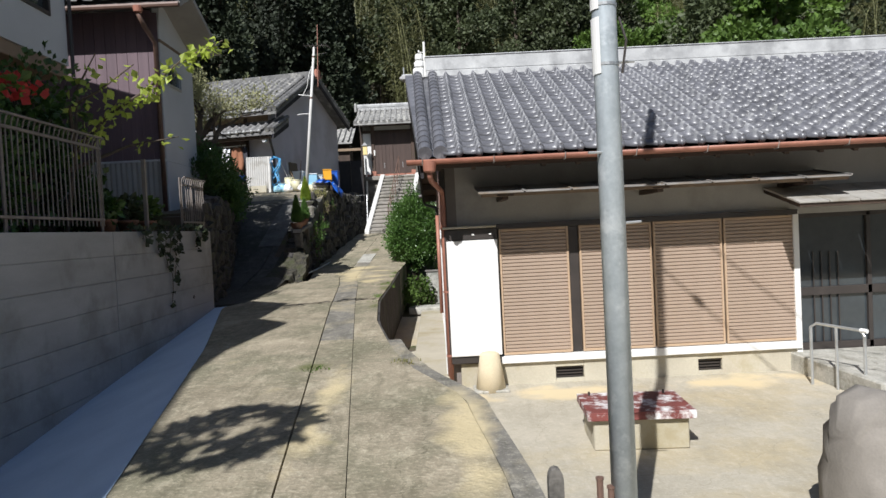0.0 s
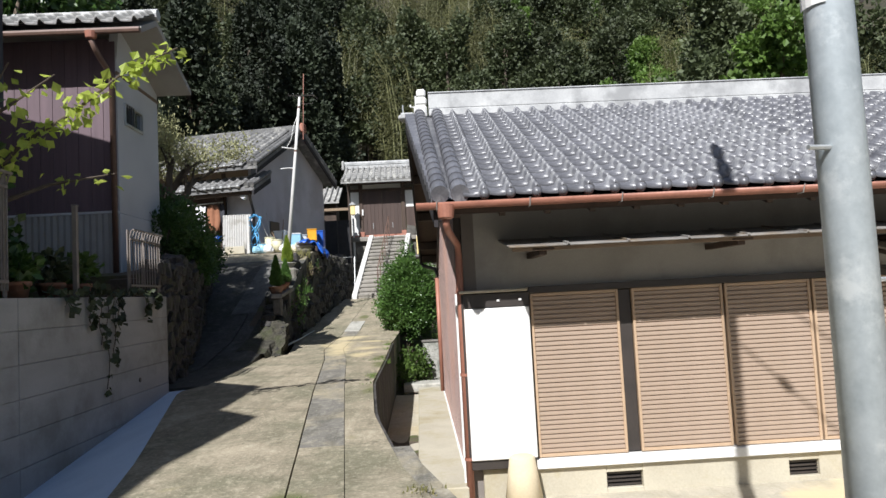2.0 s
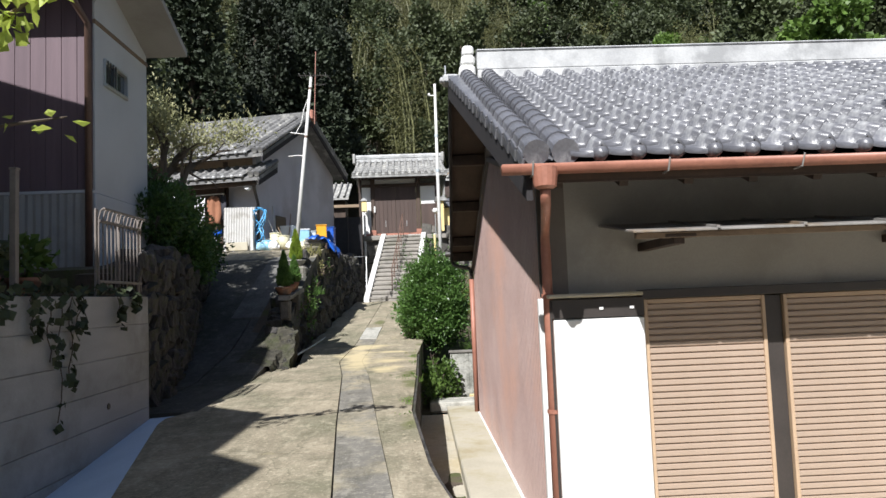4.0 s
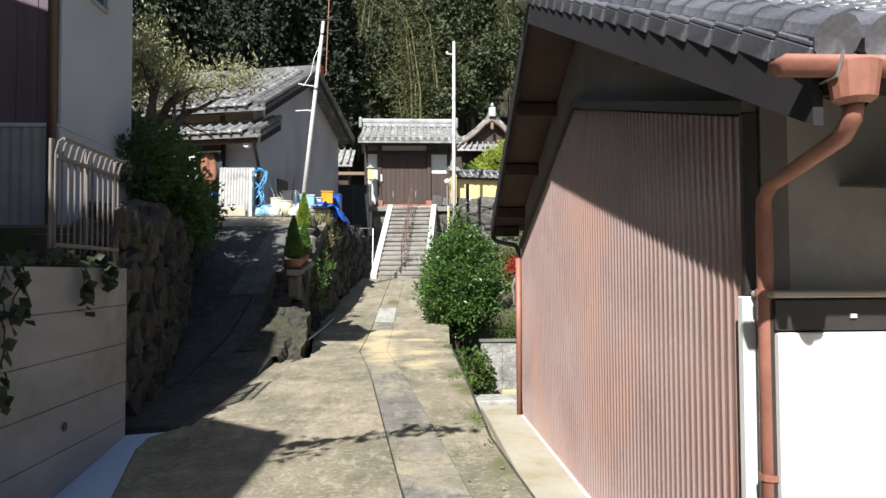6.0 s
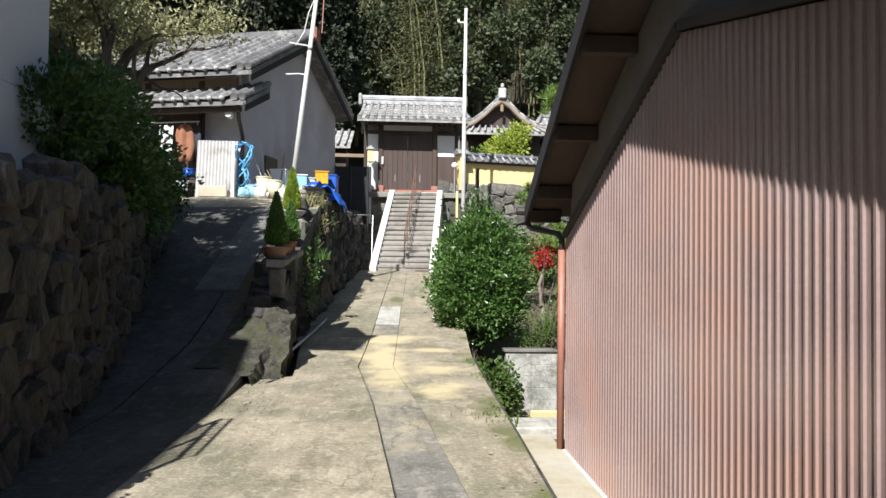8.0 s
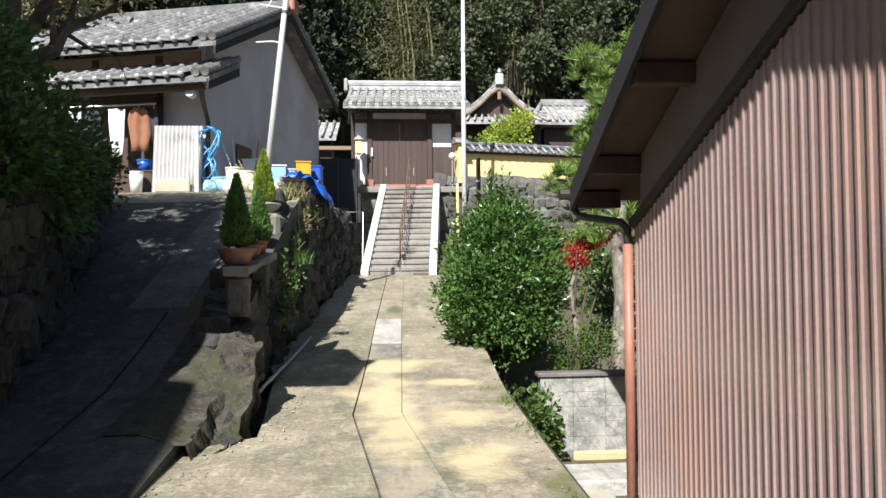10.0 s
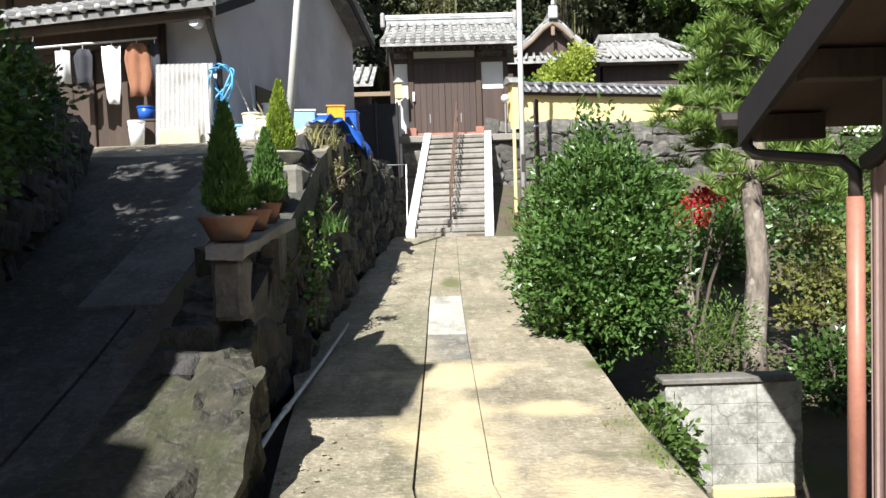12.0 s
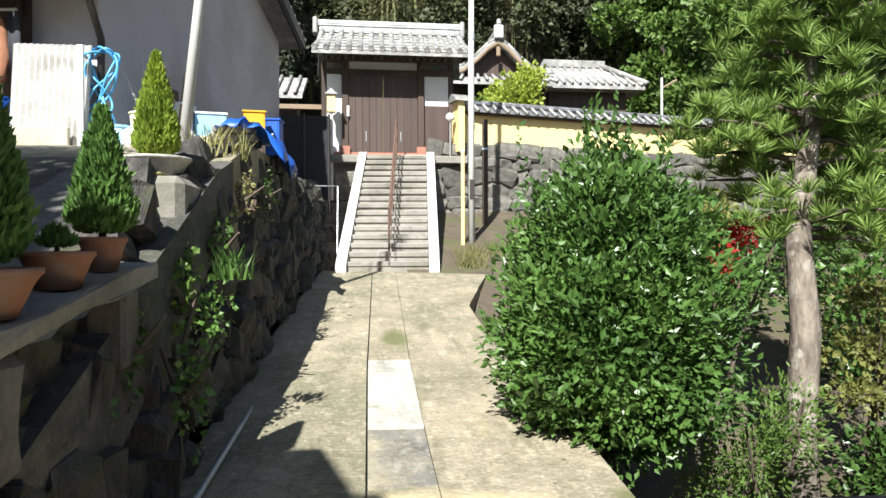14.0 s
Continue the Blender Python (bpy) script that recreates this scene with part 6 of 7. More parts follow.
crate("stand", "dark wooden stand under the crate", "stand", (-3.62, 23.4, TZ), (0.26, 0.26, 0.39), M["wood"], 8)
crate("crate", "blue plastic crate beside the orange one", "crate", (-3.42, 23.8, TZ), (0.18, 0.26, 0.7), M["blue"], -5)
tub("helmet_bowl", "white bowl on a pile", "bowl", (-4.72, 22.1, TZ), 0.1, 0.16, 0.3, M["clothwhite"])
tarp = thing("tarpaulin", "crumpled blue tarpaulin draped over the wall top", "tarpaulin", at=(-3.36, 21.85, 2.86))
tv, tf = [], []
for j in range(12):
    for i in range(15):
        u, v = i / 14, j / 11
        x, y = -0.30 + 0.66 * u, -0.65 + 1.3 * v
        z = 0.16 + 0.10 * noise.noise((u * 5, v * 5, 2)) + 0.06 * noise.noise((u * 13, v * 11, 5)) + 0.05 * math.sin(v * 9)
        if u > 0.62:
            z -= (u - 0.62) * 0.95
        tv.append((x + 0.05 * noise.noise((v * 7, u * 3, 7)), y, z))
tf = [(j * 15 + i, j * 15 + i + 1, (j + 1) * 15 + i + 1, (j + 1) * 15 + i) for j in range(11) for i in range(14)]
ob = raw("sheet", tv, tf, M["blue"], tarp, "", True)
ob.modifiers.new("thick", "SOLIDIFY").thickness = 0.006
part("tie_cord", pipe([(0.2, -0.4, 0.12), (0.24, 0.0, 0.0), (0.22, 0.45, 0.1)], 0.008, 6), M["clothwhite"], tarp)
for i, (x, y, dx, dy, h) in enumerate([(-4.5, 22.2, -0.15, 0.1, 1.15), (-4.3, 22.3, 0.08, 0.1, 0.95), (-4.4, 22.1, -0.35, -0.05, 0.9), (-4.2, 22.1, -0.3, 0.0, 0.62), (-4.1, 22.0, -0.45, 0.1, 0.55)]):
    sk_ = thing("stake", "thin weathered stake leaning in the clutter", "stake", "stakes in the clutter", (x, y, TZ))
    part("stick", pipe([(0, 0, 0), (dx * 0.6, dy * 0.6, h * 0.6), (dx, dy, h)], [0.016, 0.014, 0.01], 6), M["woodpale"] if i % 2 else M["white_stone"], sk_)
def bag(label, at, r, m, seed):
    """A crumpled plastic bag: a lumpy closed skin with a tied neck."""
    t = thing("plastic_bag", label, "bag", "bags in the clutter", at)
    bm = bmesh.new()
    bmesh.ops.create_icosphere(bm, subdivisions=3, radius=r)
    for v in bm.verts:
        k = 1 + 0.35 * noise.noise(v.co * (2.2 / r) * 0.5 + Vector((seed, 0, 0))) + 0.16 * noise.noise(v.co * (6 / r) * 0.5 + Vector((0, seed, 0)))
        v.co = Vector((v.co.x * k * 1.1, v.co.y * k, max(-r * 0.8, v.co.z * k)))
    bmesh.ops.translate(bm, verts=bm.verts, vec=(0, 0, r * 0.8))
    part("skin", bm, m, t)
    part("neck", pipe([(0, 0, r * 1.5), (0.02, 0, r * 1.9), (0.05, 0.02, r * 2.15)], [r * 0.22, r * 0.1, r * 0.3], 7), m, t)


for at, r, k, lb in (((-4.45, 21.5, TZ), 0.11, "clothwhite", "white crumpled plastic bag on the terrace"), ((-4.2, 22.0, TZ), 0.13, "housegrey", "grey crumpled plastic bag on the terrace"), ((-4.05, 21.6, TZ), 0.12, "clothwhite", "white crumpled plastic bag on the terrace"), ((-3.95, 22.2, TZ + 0.02), 0.12, "paleblue", "pale blue crumpled plastic bag on the terrace"), ((-4.75, 21.4, TZ), 0.09, "paleblue", "pale blue crumpled plastic bag on the terrace"), ((-3.85, 21.8, TZ), 0.1, "cream", "cream crumpled bag on the terrace")):
    bag(lb, at, r, M[k], at[0] * 7)
fs = thing("flat_stones", "stack of flat grey stones on the wall", "stone stack", at=(-3.55, 21.6, 2.72))
for k in range(4):
    bm = boxes([((-0.2 + 0.03 * (k % 2), -0.25, k * 0.085), (0.2 + 0.02 * k % 0.05, 0.25, k * 0.085 + 0.075))], 0.015)
    part("flat_stone", bm, M["paving"], fs)

grow = Matrix.Translation((-2.25, 11.9, 1.73)) @ Matrix.Scale(1.22, 4) @ Matrix.Translation((2.25, -11.9, -1.73))
for ob in [o for o in scene.objects if o not in before_clutter and o.parent is None]:
    ob.matrix_basis = grow @ ob.matrix_basis

ap = thing("aerial_pole", "leaning white pole with rust bands and a television aerial", "aerial pole", at=(-4.13, 22.4, 2.7))
ptop = Vector((0.52, 0.1, 4.95))
part("pole", pipe([(0, 0, 0), ptop * 0.5, ptop], [0.06, 0.05, 0.036], 12), M["white_stone"], ap, "", True)
for k, r in ((0.66, 0.047), (0.93, 0.040)):
    part("rust_band", pipe([ptop * k, ptop * (k + 0.012)], r, 12), M["railing"], ap)
for k in (0.56, 0.68):
    p = ptop * k
    part("wire_arm", pipe([p, p + Vector((-0.16, 0, 0.02)), p + Vector((-0.42, 0, 0.0 if k < 0.6 else 0.06))], 0.014, 6), M["white"], ap)
part("cable", pipe([ptop * 0.9, ptop * 0.82 + Vector((-0.12, 0, 0)), ptop * 0.74 + Vector((-0.16, 0, 0)), ptop * 0.69 + Vector((-0.3, 0, -0.04))], 0.01, 6), M["white"], ap)
part("aerial_mast", pipe([ptop + Vector((0.06, 0, -1.3)), ptop + Vector((0.13, 0.1, 0.75))], 0.012, 6), M["copper"], ap)
m0 = ptop + Vector((0.1, 0.05, 0.05))
part("aerial_boom", pipe([m0 + Vector((-0.45, 0, 0.02)), m0 + Vector((0.35, 0, 0.0))], 0.01, 6), M["bronze"], ap)
for k in range(6):
    q = m0 + Vector((-0.4 + 0.14 * k, 0, 0.01))
    part("aerial_rod", pipe([q + Vector((0, -0.22, 0)), q + Vector((0, 0.22, 0))], 0.006, 5), M["alu"], ap)
ring = [m0 + Vector((0.12 + 0.3 * math.cos(t * math.pi / 10), 0.0, -0.12 + 0.14 * math.sin(t * math.pi / 10))) for t in range(18)]
part("aerial_cable", pipe(ring, 0.008, 5), M["bronze"], ap)

bsn = thing("black_screen", "black netting screen between the outbuilding and the gate", "screen", at=(-3.98, 29.9, 2.9))
part("net", bx((0, 0, 0.0), (1.05, 0.03, 1.78), 0.004), M["black"], bsn)
for x in (0.0, 0.5, 1.02):
    part("post", pipe([(x, -0.03, -0.3), (x, -0.03, 1.82)], 0.02, 8), M["bronze"], bsn)
rl = thing("low_rail", "low pale pipe rail at the foot of the stair", "rail", at=(-3.1, 28.3, 2.2))
part("rail", pipe([(-0.1, 0.6, 0.9), (0.35, 0.6, 0.9), (0.35, 0.6, 0.0)], 0.016, 6), M["alu"], rl)
part("post", pipe([(0.35, 0.1, -0.6), (0.35, 0.6, 0.9)], 0.014, 6), M["alu"], rl)
dp = thing("drain_pipe", "grey plastic pipe lying along the wall foot", "pipe", at=(-3.16, 16.5, 0.54))
part("pipe", pipe([(-0.02, 0, 0), (-0.03, 0.75, 0.03), (0.0, 2.3, 0.075), (0.03, 3.95, 0.15)], 0.017, 8), M["galv"], dp, "", True)
part("joint", pipe([(-0.027, 1.0, 0.037), (-0.025, 1.1, 0.04)], 0.023, 8), M["white_stone"], dp)

# ---- houses on the raised garden ----
h2 = tagged(new("neighbour_house"), "two-storey house with maroon boards and grey mortar side", "house")
NX, NY0, NY1 = -5.0, 13.05, 14.75
part("front_wall", bx((-9, NY0, 1.6), (NX - 0.14, NY0 + 0.14, 5.9)), M["maroon"], h2, "maroon boarded wall")
for i in range(20):
    x = -9 + i * 0.199
    part("wall_board", bx((x + 0.003, NY0 - 0.015, 3.1), (x + 0.196, NY0 - 0.002, 5.85), 0.002), M["maroon"], h2)
dado, dado_f = [], []
for i in range(161):
    x, d = -9 + 4.0 * i / 160, 0.012 * math.sin(i * 1.57)
    dado += [(x, NY0 - 0.035 + d, 1.9), (x, NY0 - 0.035 + d, 3.05)]
dado_f = [(2 * i, 2 * i + 2, 2 * i + 3, 2 * i + 1) for i in range(160)]
part("dado_rail", bx((-9, NY0 - 0.05, 3.05), (NX, NY0 - 0.002, 3.09), 0.004), M["housegrey"], h2)
sheet_ob = raw("dado_sheet", dado, dado_f, M["plaster"], h2, "grey corrugated sheet along the wall foot")
sheet_ob.modifiers.new("thick", "SOLIDIFY").thickness = 0.004
part("side_wall", boxes([((NX - 0.14, NY0, 3.06), (NX, NY1, 4.54)), ((NX - 0.14, NY0, 4.91), (NX, NY1, 5.55)), ((NX - 0.14, NY0, 4.54), (NX, 13.29, 4.91)), ((NX - 0.14, 14.02, 4.54), (NX, NY1, 4.91))]), M["housegrey"], h2, "pale grey mortar wall")
part("gable_top", prism([(NY0, 5.55), (NY1, 5.55), (13.15, 6.1)], (NX - 0.14, NX), "x"), M["housegrey"], h2)
part("base_band", bx((NX - 0.16, NY0 - 0.02, 2.0), (NX + 0.02, NY1 + 0.02, 3.05), 0.01), M["housegrey"], h2)
part("wall_band", bx((NX - 0.16, NY0 - 0.01, 5.3), (NX + 0.015, NY1 + 0.02, 5.36), 0.006), M["soffit"], h2)
part("rear_wall", bx((-9, NY1 - 0.1, 1.6), (NX - 0.14, NY1, 5.5)), M["housegrey"], h2)
w1 = part("window_frame", boxes([((NX - 0.06, 13.29, 4.54), (NX + 0.03, 13.32, 4.91)), ((NX - 0.06, 13.99, 4.54), (NX + 0.03, 14.02, 4.91)), ((NX - 0.06, 13.32, 4.54), (NX + 0.04, 13.99, 4.58)), ((NX - 0.06, 13.32, 4.88), (NX + 0.03, 13.99, 4.91)), ((NX - 0.05, 13.63, 4.58), (NX + 0.02, 13.68, 4.88))], 0.004), M["alu"], h2, "silver aluminium window frame")
for a, b in ((13.32, 13.63), (13.68, 13.99)):
    part("pane", bx((NX - 0.03, a, 4.58), (NX - 0.02, b, 4.88)), M["glass"], w1)
for k in range(4):
    part("window_bar", pipe([(NX + 0.035, 13.36 + k * 0.08, 4.56), (NX + 0.035, 13.36 + k * 0.08, 4.90)], 0.008, 6), M["bronze"], w1)
VX, RF, RT, RB = -4.38, (12.5, 5.86), (13.15, 6.22), (14.78, 5.55)
rv = [(-9.2, *RF), (VX, *RF), (VX, *RT), (-9.2, *RT), (VX, *RB), (-9.2, *RB)]
r2 = raw("roof", rv + [(x, y, z - 0.1) for x, y, z in rv], [(0, 1, 2, 3), (3, 2, 4, 5), (6, 9, 8, 7), (9, 11, 10, 8), (0, 6, 7, 1), (5, 4, 10, 11), (1, 7, 8, 2), (2, 8, 10, 4)], M["plaster"], h2, "pale roof with a wide soffit")
tiled_roof(r2, (-9.2, RF[0] - 0.05, RF[1] + 0.05), (1, 0, 0), (0, RT[0] - RF[0], RT[1] - RF[1]), 17, 3, 0.283, 0.245, M["tile_old"], 72)
part("ridge", pipe([(-9.2, RT[0], RT[1] + 0.08), (VX + 0.03, RT[0], RT[1] + 0.08)], 0.1, 10), M["ridge"], r2)
part("gutter", pipe([(-9.2, RF[0] - 0.05, RF[1] - 0.07), (VX, RF[0] - 0.05, RF[1] - 0.07)], 0.05, 8), M["railing"], h2)
hop = lathe([(0.04, 0.0), (0.075, 0.02), (0.09, 0.12), (0.08, 0.125), (0.04, 0.04)], 12)
bmesh.ops.transform(hop, matrix=Matrix.Translation((NX - 0.12, RF[0] - 0.05, RF[1] - 0.2)), verts=hop.verts)
part("rain_hopper", hop, M["copper"], h2)
part("downpipe", pipe([(NX - 0.12, RF[0] - 0.05, RF[1] - 0.2), (NX - 0.10, RF[0] + 0.1, RF[1] - 0.36), (NX - 0.05, NY0 - 0.08, RF[1] - 0.6), (NX - 0.04, NY0 - 0.08, 2.0)], 0.045, 8), M["railing"], h2, "", True)

h1 = tagged(new("upper_house"), "grey mortar house with an overhanging upper storey", "house")
h1.matrix_basis = pose(-5.62, 10.9, 0)
part("upper_wall", boxes([((-0.15, -4.2, 4.36), (0, -1.35, 6.1)), ((-0.15, -0.45, 4.36), (0, 0, 6.1)), ((-0.15, -1.35, 4.36), (0, -0.45, 5.0)), ((-0.15, -1.35, 5.9), (0, -0.45, 6.1))]), M["housegrey"], h1, "grey mortar upper wall")
part("end_wall", boxes([((-6, -0.14, 4.36), (-0.15, 0, 6.1)), ((-6, -4.2, 4.36), (-0.15, -4.06, 6.1))]), M["housegrey"], h1)
part("floor_beam", bx((-6, -4.2, 4.15), (-0.02, -0.02, 4.355), 0.01), M["woodpale"], h1)
part("lower_wall", bx((-6, -4.1, 1.5), (-0.6, -0.4, 4.15)), M["maroon"], h1, "dark boarded lower wall")
wf = part("window_frame", boxes([((-0.1, -1.35, 5.0), (0.02, -1.29, 5.9)), ((-0.1, -0.51, 5.0), (0.02, -0.45, 5.9)), ((-0.1, -1.29, 5.0), (0.02, -0.51, 5.06)), ((-0.1, -1.29, 5.84), (0.02, -0.51, 5.9))], 0.005), M["bronze"], h1)
part("pane", bx((-0.07, -1.29, 5.06), (-0.06, -0.51, 5.84)), M["glass"], wf)
part("downpipe", pipe([(0.05, 0.03, 4.2), (0.05, 0.03, 6.0)], 0.03, 8), M["bronze"], h1)
part("roof", prism([(-6.2, 6.1), (0.12, 6.1), (0.12, 6.17), (-3, 7.2), (-6.2, 6.17)], (-4.3, 0.1), "y"), M["tile_old"], h1)

h0 = tagged(new("corner_house"), "unseen tall plain house behind the wall, eaves shaped for its shadow", "house")
# Out of view; this eave outline is drawn to throw the lane's shadow edge.
eaves = [(-3.54, -9.5), (-4.29, -2.3), (-4.77, 0.6), (-4.75, 1.7), (-4.39, 3.45), (-4.92, 4.0), (-4.81, 5.65), (-5.6, 6.3), (-10, 6.3), (-10, -9.5)]
part("wall", bx((-9.6, -8.6, 1.5), (-5.75, 5.9, 6.4)), M["housegrey"], h0)
ne = len(eaves)
raw("roof", [(x, y, 6.42) for x, y in eaves] + [(x, y, 6.54) for x, y in eaves] + [(-7.3, -4.0, 7.3), (-7.3, 2.5, 7.3)], [tuple(range(ne))[::-1]] + [(k, (k + 1) % ne, ne + (k + 1) % ne, ne + k) for k in range(ne)] + [(ne + k, ne + k + 1, 2 * ne + (0 if k < 1 else 1)) for k in range(0, 8)] + [(ne, 2 * ne, ne + 9), (ne + 1, 2 * ne + 1, 2 * ne), (ne + 8, ne + 9, 2 * ne), (ne + 8, 2 * ne, 2 * ne + 1)], M["tile_old"], h0)


def fence_run(y0, y1, zt):
    f = thing("metal_fence", "brown metal picket fence on the retaining wall", "fence", "garden fences", (-4.0, y0, 1.66))
    n, ln, h = round((y1 - y0) / 0.092), y1 - y0, zt - 1.66
    for z in (0.16, h - 0.12):
        part("rail", bx((-0.015, 0, z - 0.015), (0.015, ln, z + 0.015), 0.003), M["fence"], f)
    me = mesh_of("picket", pipe([(0, 0, 0.08), (0, 0, h - 0.1), (0.02, 0, h - 0.02), (0.05, 0, h)], 0.0085, 6), M["fence"])
    for i in range(n + 1):
        ob = new("picket", me)
        ob.parent, ob.location = f, (0.0, ln * i / n, 0)
    for y in (0.0, ln / 2, ln):
        part("post", bx((-0.035, y - 0.025, 0), (-0.016, y + 0.025, h), 0.004), M["fence"], f)
    part("top_rail", pipe([(0.05, 0, h), (0.05, ln, h)], 0.014, 6), M["fence"], f)


M["fence"] = mat("brown grey fence steel", (0.26, 0.225, 0.20), (0.17, 0.145, 0.13), 4, 0.5, 0.03, 40)
fence_run(4.6, 8.35, 2.80)
fence_run(10.98, 11.98, 2.54)
fp = thing("fence_post", "lone grey fence post on the retaining wall", "fence post", at=(-4.0, 9.58, 1.66))
part("post", bx((-0.025, -0.025, 0), (0.025, 0.025, 1.0), 0.004), M["fence"], fp)
part("cap", bx((-0.03, -0.03, 1.0), (0.03, 0.03, 1.02), 0.004), M["fence"], fp)


# ---- plants ----
R = np.random.default_rng(12)
RP = random.Random(21)


def shrub(name, label, cat, at, blobs, count, size, material, stems=5, inner=0.55, group="", **kw):
    """A shrub: short stems and a crown of many small leaves in several lumps; blobs: (dx, dy, dz, rx, ry, rz)."""
    t = thing(name, label, cat, group, at)
    bm = bmesh.new()
    for k in range(stems):
        b = blobs[k % len(blobs)]
        tube(bm, [(RP.uniform(-0.08, 0.08), RP.uniform(-0.08, 0.08), -0.1), (b[0] * 0.5 + RP.uniform(-0.1, 0.1), b[1] * 0.5, b[2] * 0.5), (b[0] + RP.uniform(-0.2, 0.2), b[1] + RP.uniform(-0.2, 0.2), b[2] + b[5] * 0.5)], [0.03, 0.02, 0.008], 5)
    tagged(part("stem_growth", bm, M["bark"], t), kind="stuff")
    vol = sum(b[3] * b[5] for b in blobs)
    pts = []
    for i, b in enumerate(blobs):
        pts += blob_points(int(count * b[3] * b[5] / vol), b[:3], b[3:], R, inner, 0.22, i * 3.3 + at[0])
    foliage("crown", pts, size, material, t, rnd=R, **kw)
    return t


big = shrub("camellia_bush", "large glossy camellia bush at the lane's edge", "bush", (-0.56, 19.8, -0.1),
            [(0, 0, 1.5, 0.84, 0.84, 0.86), (0.05, 0, 1.05, 0.76, 0.76, 0.55), (0.03, 0.05, 2.05, 0.68, 0.66, 0.62), (-0.1, -0.1, 1.35, 0.76, 0.7, 0.62)], 36000, 0.072, M["leaf_bush"], 7, 0.5, aspect=0.27, spread=0.75, up=0.4)
sh = []
for k in range(46):
    a, r = RP.uniform(0, 6.28), RP.uniform(0, 0.6)
    x, y = r * math.cos(a), r * math.sin(a)
    h0, h1 = 2.1, RP.uniform(2.6, 3.15) - r * 0.45
    for i in range(22):
        z = h0 + (h1 - h0) * i / 22
        sh.append((Vector((x * (1 + 0.15 * i / 22), y, z)), Vector((RP.uniform(-1, 1), RP.uniform(-1, 1), 0.7))))
foliage("shoot_growth", sh, 0.07, M["leaf_bush"], big, rnd=R, aspect=0.24)
shrub("weed_clump", "leafy weeds growing below the lane's edge", "weeds", (-0.5, 18.5, -0.55), [(0, 0, 0.45, 0.42, 0.3, 0.4), (0.15, 0.2, 0.2, 0.3, 0.3, 0.3), (-0.2, -0.5, 0.3, 0.22, 0.4, 0.3)], 1500, 0.075, M["leaf_green"], 4, 0.3)
shrub("garden_shrub", "bright green shrub behind the block wall", "shrub", (0.35, 19.5, -0.45), [(0, 0, 0.9, 0.42, 0.35, 0.5), (0.3, 0.1, 1.1, 0.35, 0.3, 0.4), (-0.1, 0.2, 0.6, 0.4, 0.3, 0.4)], 3200, 0.05, M["leaf_green"], 6, 0.2, aspect=0.2)
shrub("garden_shrub", "dark evergreen shrub beyond the block wall", "shrub", (1.9, 20.0, -0.4), [(0, 0, 0.5, 0.6, 0.4, 0.5), (0.6, 0.2, 0.7, 0.6, 0.5, 0.6), (1.4, 0.4, 0.6, 0.6, 0.5, 0.6)], 3000, 0.07, M["leaf_bush"], 6, 0.3)
shrub("turning_maple", "small maple with yellow-green turning leaves", "maple", (1.95, 20.4, -0.3), [(0.0, 0, 1.35, 0.62, 0.5, 0.22), (0.5, -0.1, 1.1, 0.6, 0.5, 0.2), (0.2, 0.2, 1.75, 0.5, 0.4, 0.2), (-0.25, -0.2, 1.0, 0.35, 0.3, 0.15)], 1900, 0.06, M["yellowgreen"], 7, 0.1, aspect=0.4)
shrub("yellow_shrub", "yellow-green autumn shrub in the garden", "shrub", (0.55, 23.4, 0.5), [(0, 0, 1.0, 0.5, 0.4, 0.55), (0.5, 0.2, 1.4, 0.5, 0.4, 0.5), (-0.3, 0.3, 0.7, 0.4, 0.4, 0.5)], 2600, 0.06, M["yellowgreen"], 6, 0.3)
rm = shrub("red_maple", "small maple with bright red leaves", "maple", (0.72, 20.7, -0.1), [(-0.02, 0, 1.86, 0.22, 0.2, 0.2), (0.2, 0.1, 2.06, 0.24, 0.2, 0.1), (0.5, 0.2, 2.16, 0.25, 0.2, 0.08)], 900, 0.05, M["red"], 3, 0.2, aspect=0.4)
part("trunk", pipe([(-0.05, 0, -0.2), (-0.02, 0, 0.8), (-0.1, 0.02, 1.4), (0.05, 0, 1.9)], [0.06, 0.05, 0.035, 0.015], 8), M["bark_pale"], rm, "pale forked trunk")
for i, (x, y, z, sx, m) in enumerate([(3.6, 22.5, 0.2, 1.2, "leaf_bush"), (2.4, 24.0, 0.6, 1.1, "leaf_bush"), (1.2, 25.5, 1.0, 0.9, "leaf_green"), (4.6, 25.5, 0.8, 1.4, "leaf_bush"), (6.4, 24.0, 0.6, 1.5, "leaf_forest"), (2.6, 27.8, 1.6, 0.8, "leaf_green"), (4.8, 28.6, 1.7, 0.9, "yellowgreen"), (7.5, 28.0, 1.6, 1.4, "leaf_bush")]):
    shrub("garden_evergreen", "dense evergreen shrub in the small garden", "shrub", (x, y, z - 0.2), [(0, 0, sx * 0.7, sx * 0.8, sx * 0.6, sx * 0.75), (0.4, 0.2, sx * 1.1, sx * 0.6, sx * 0.5, sx * 0.6)], 2200, 0.1, M[m], 5, 0.35, "garden shrubs")


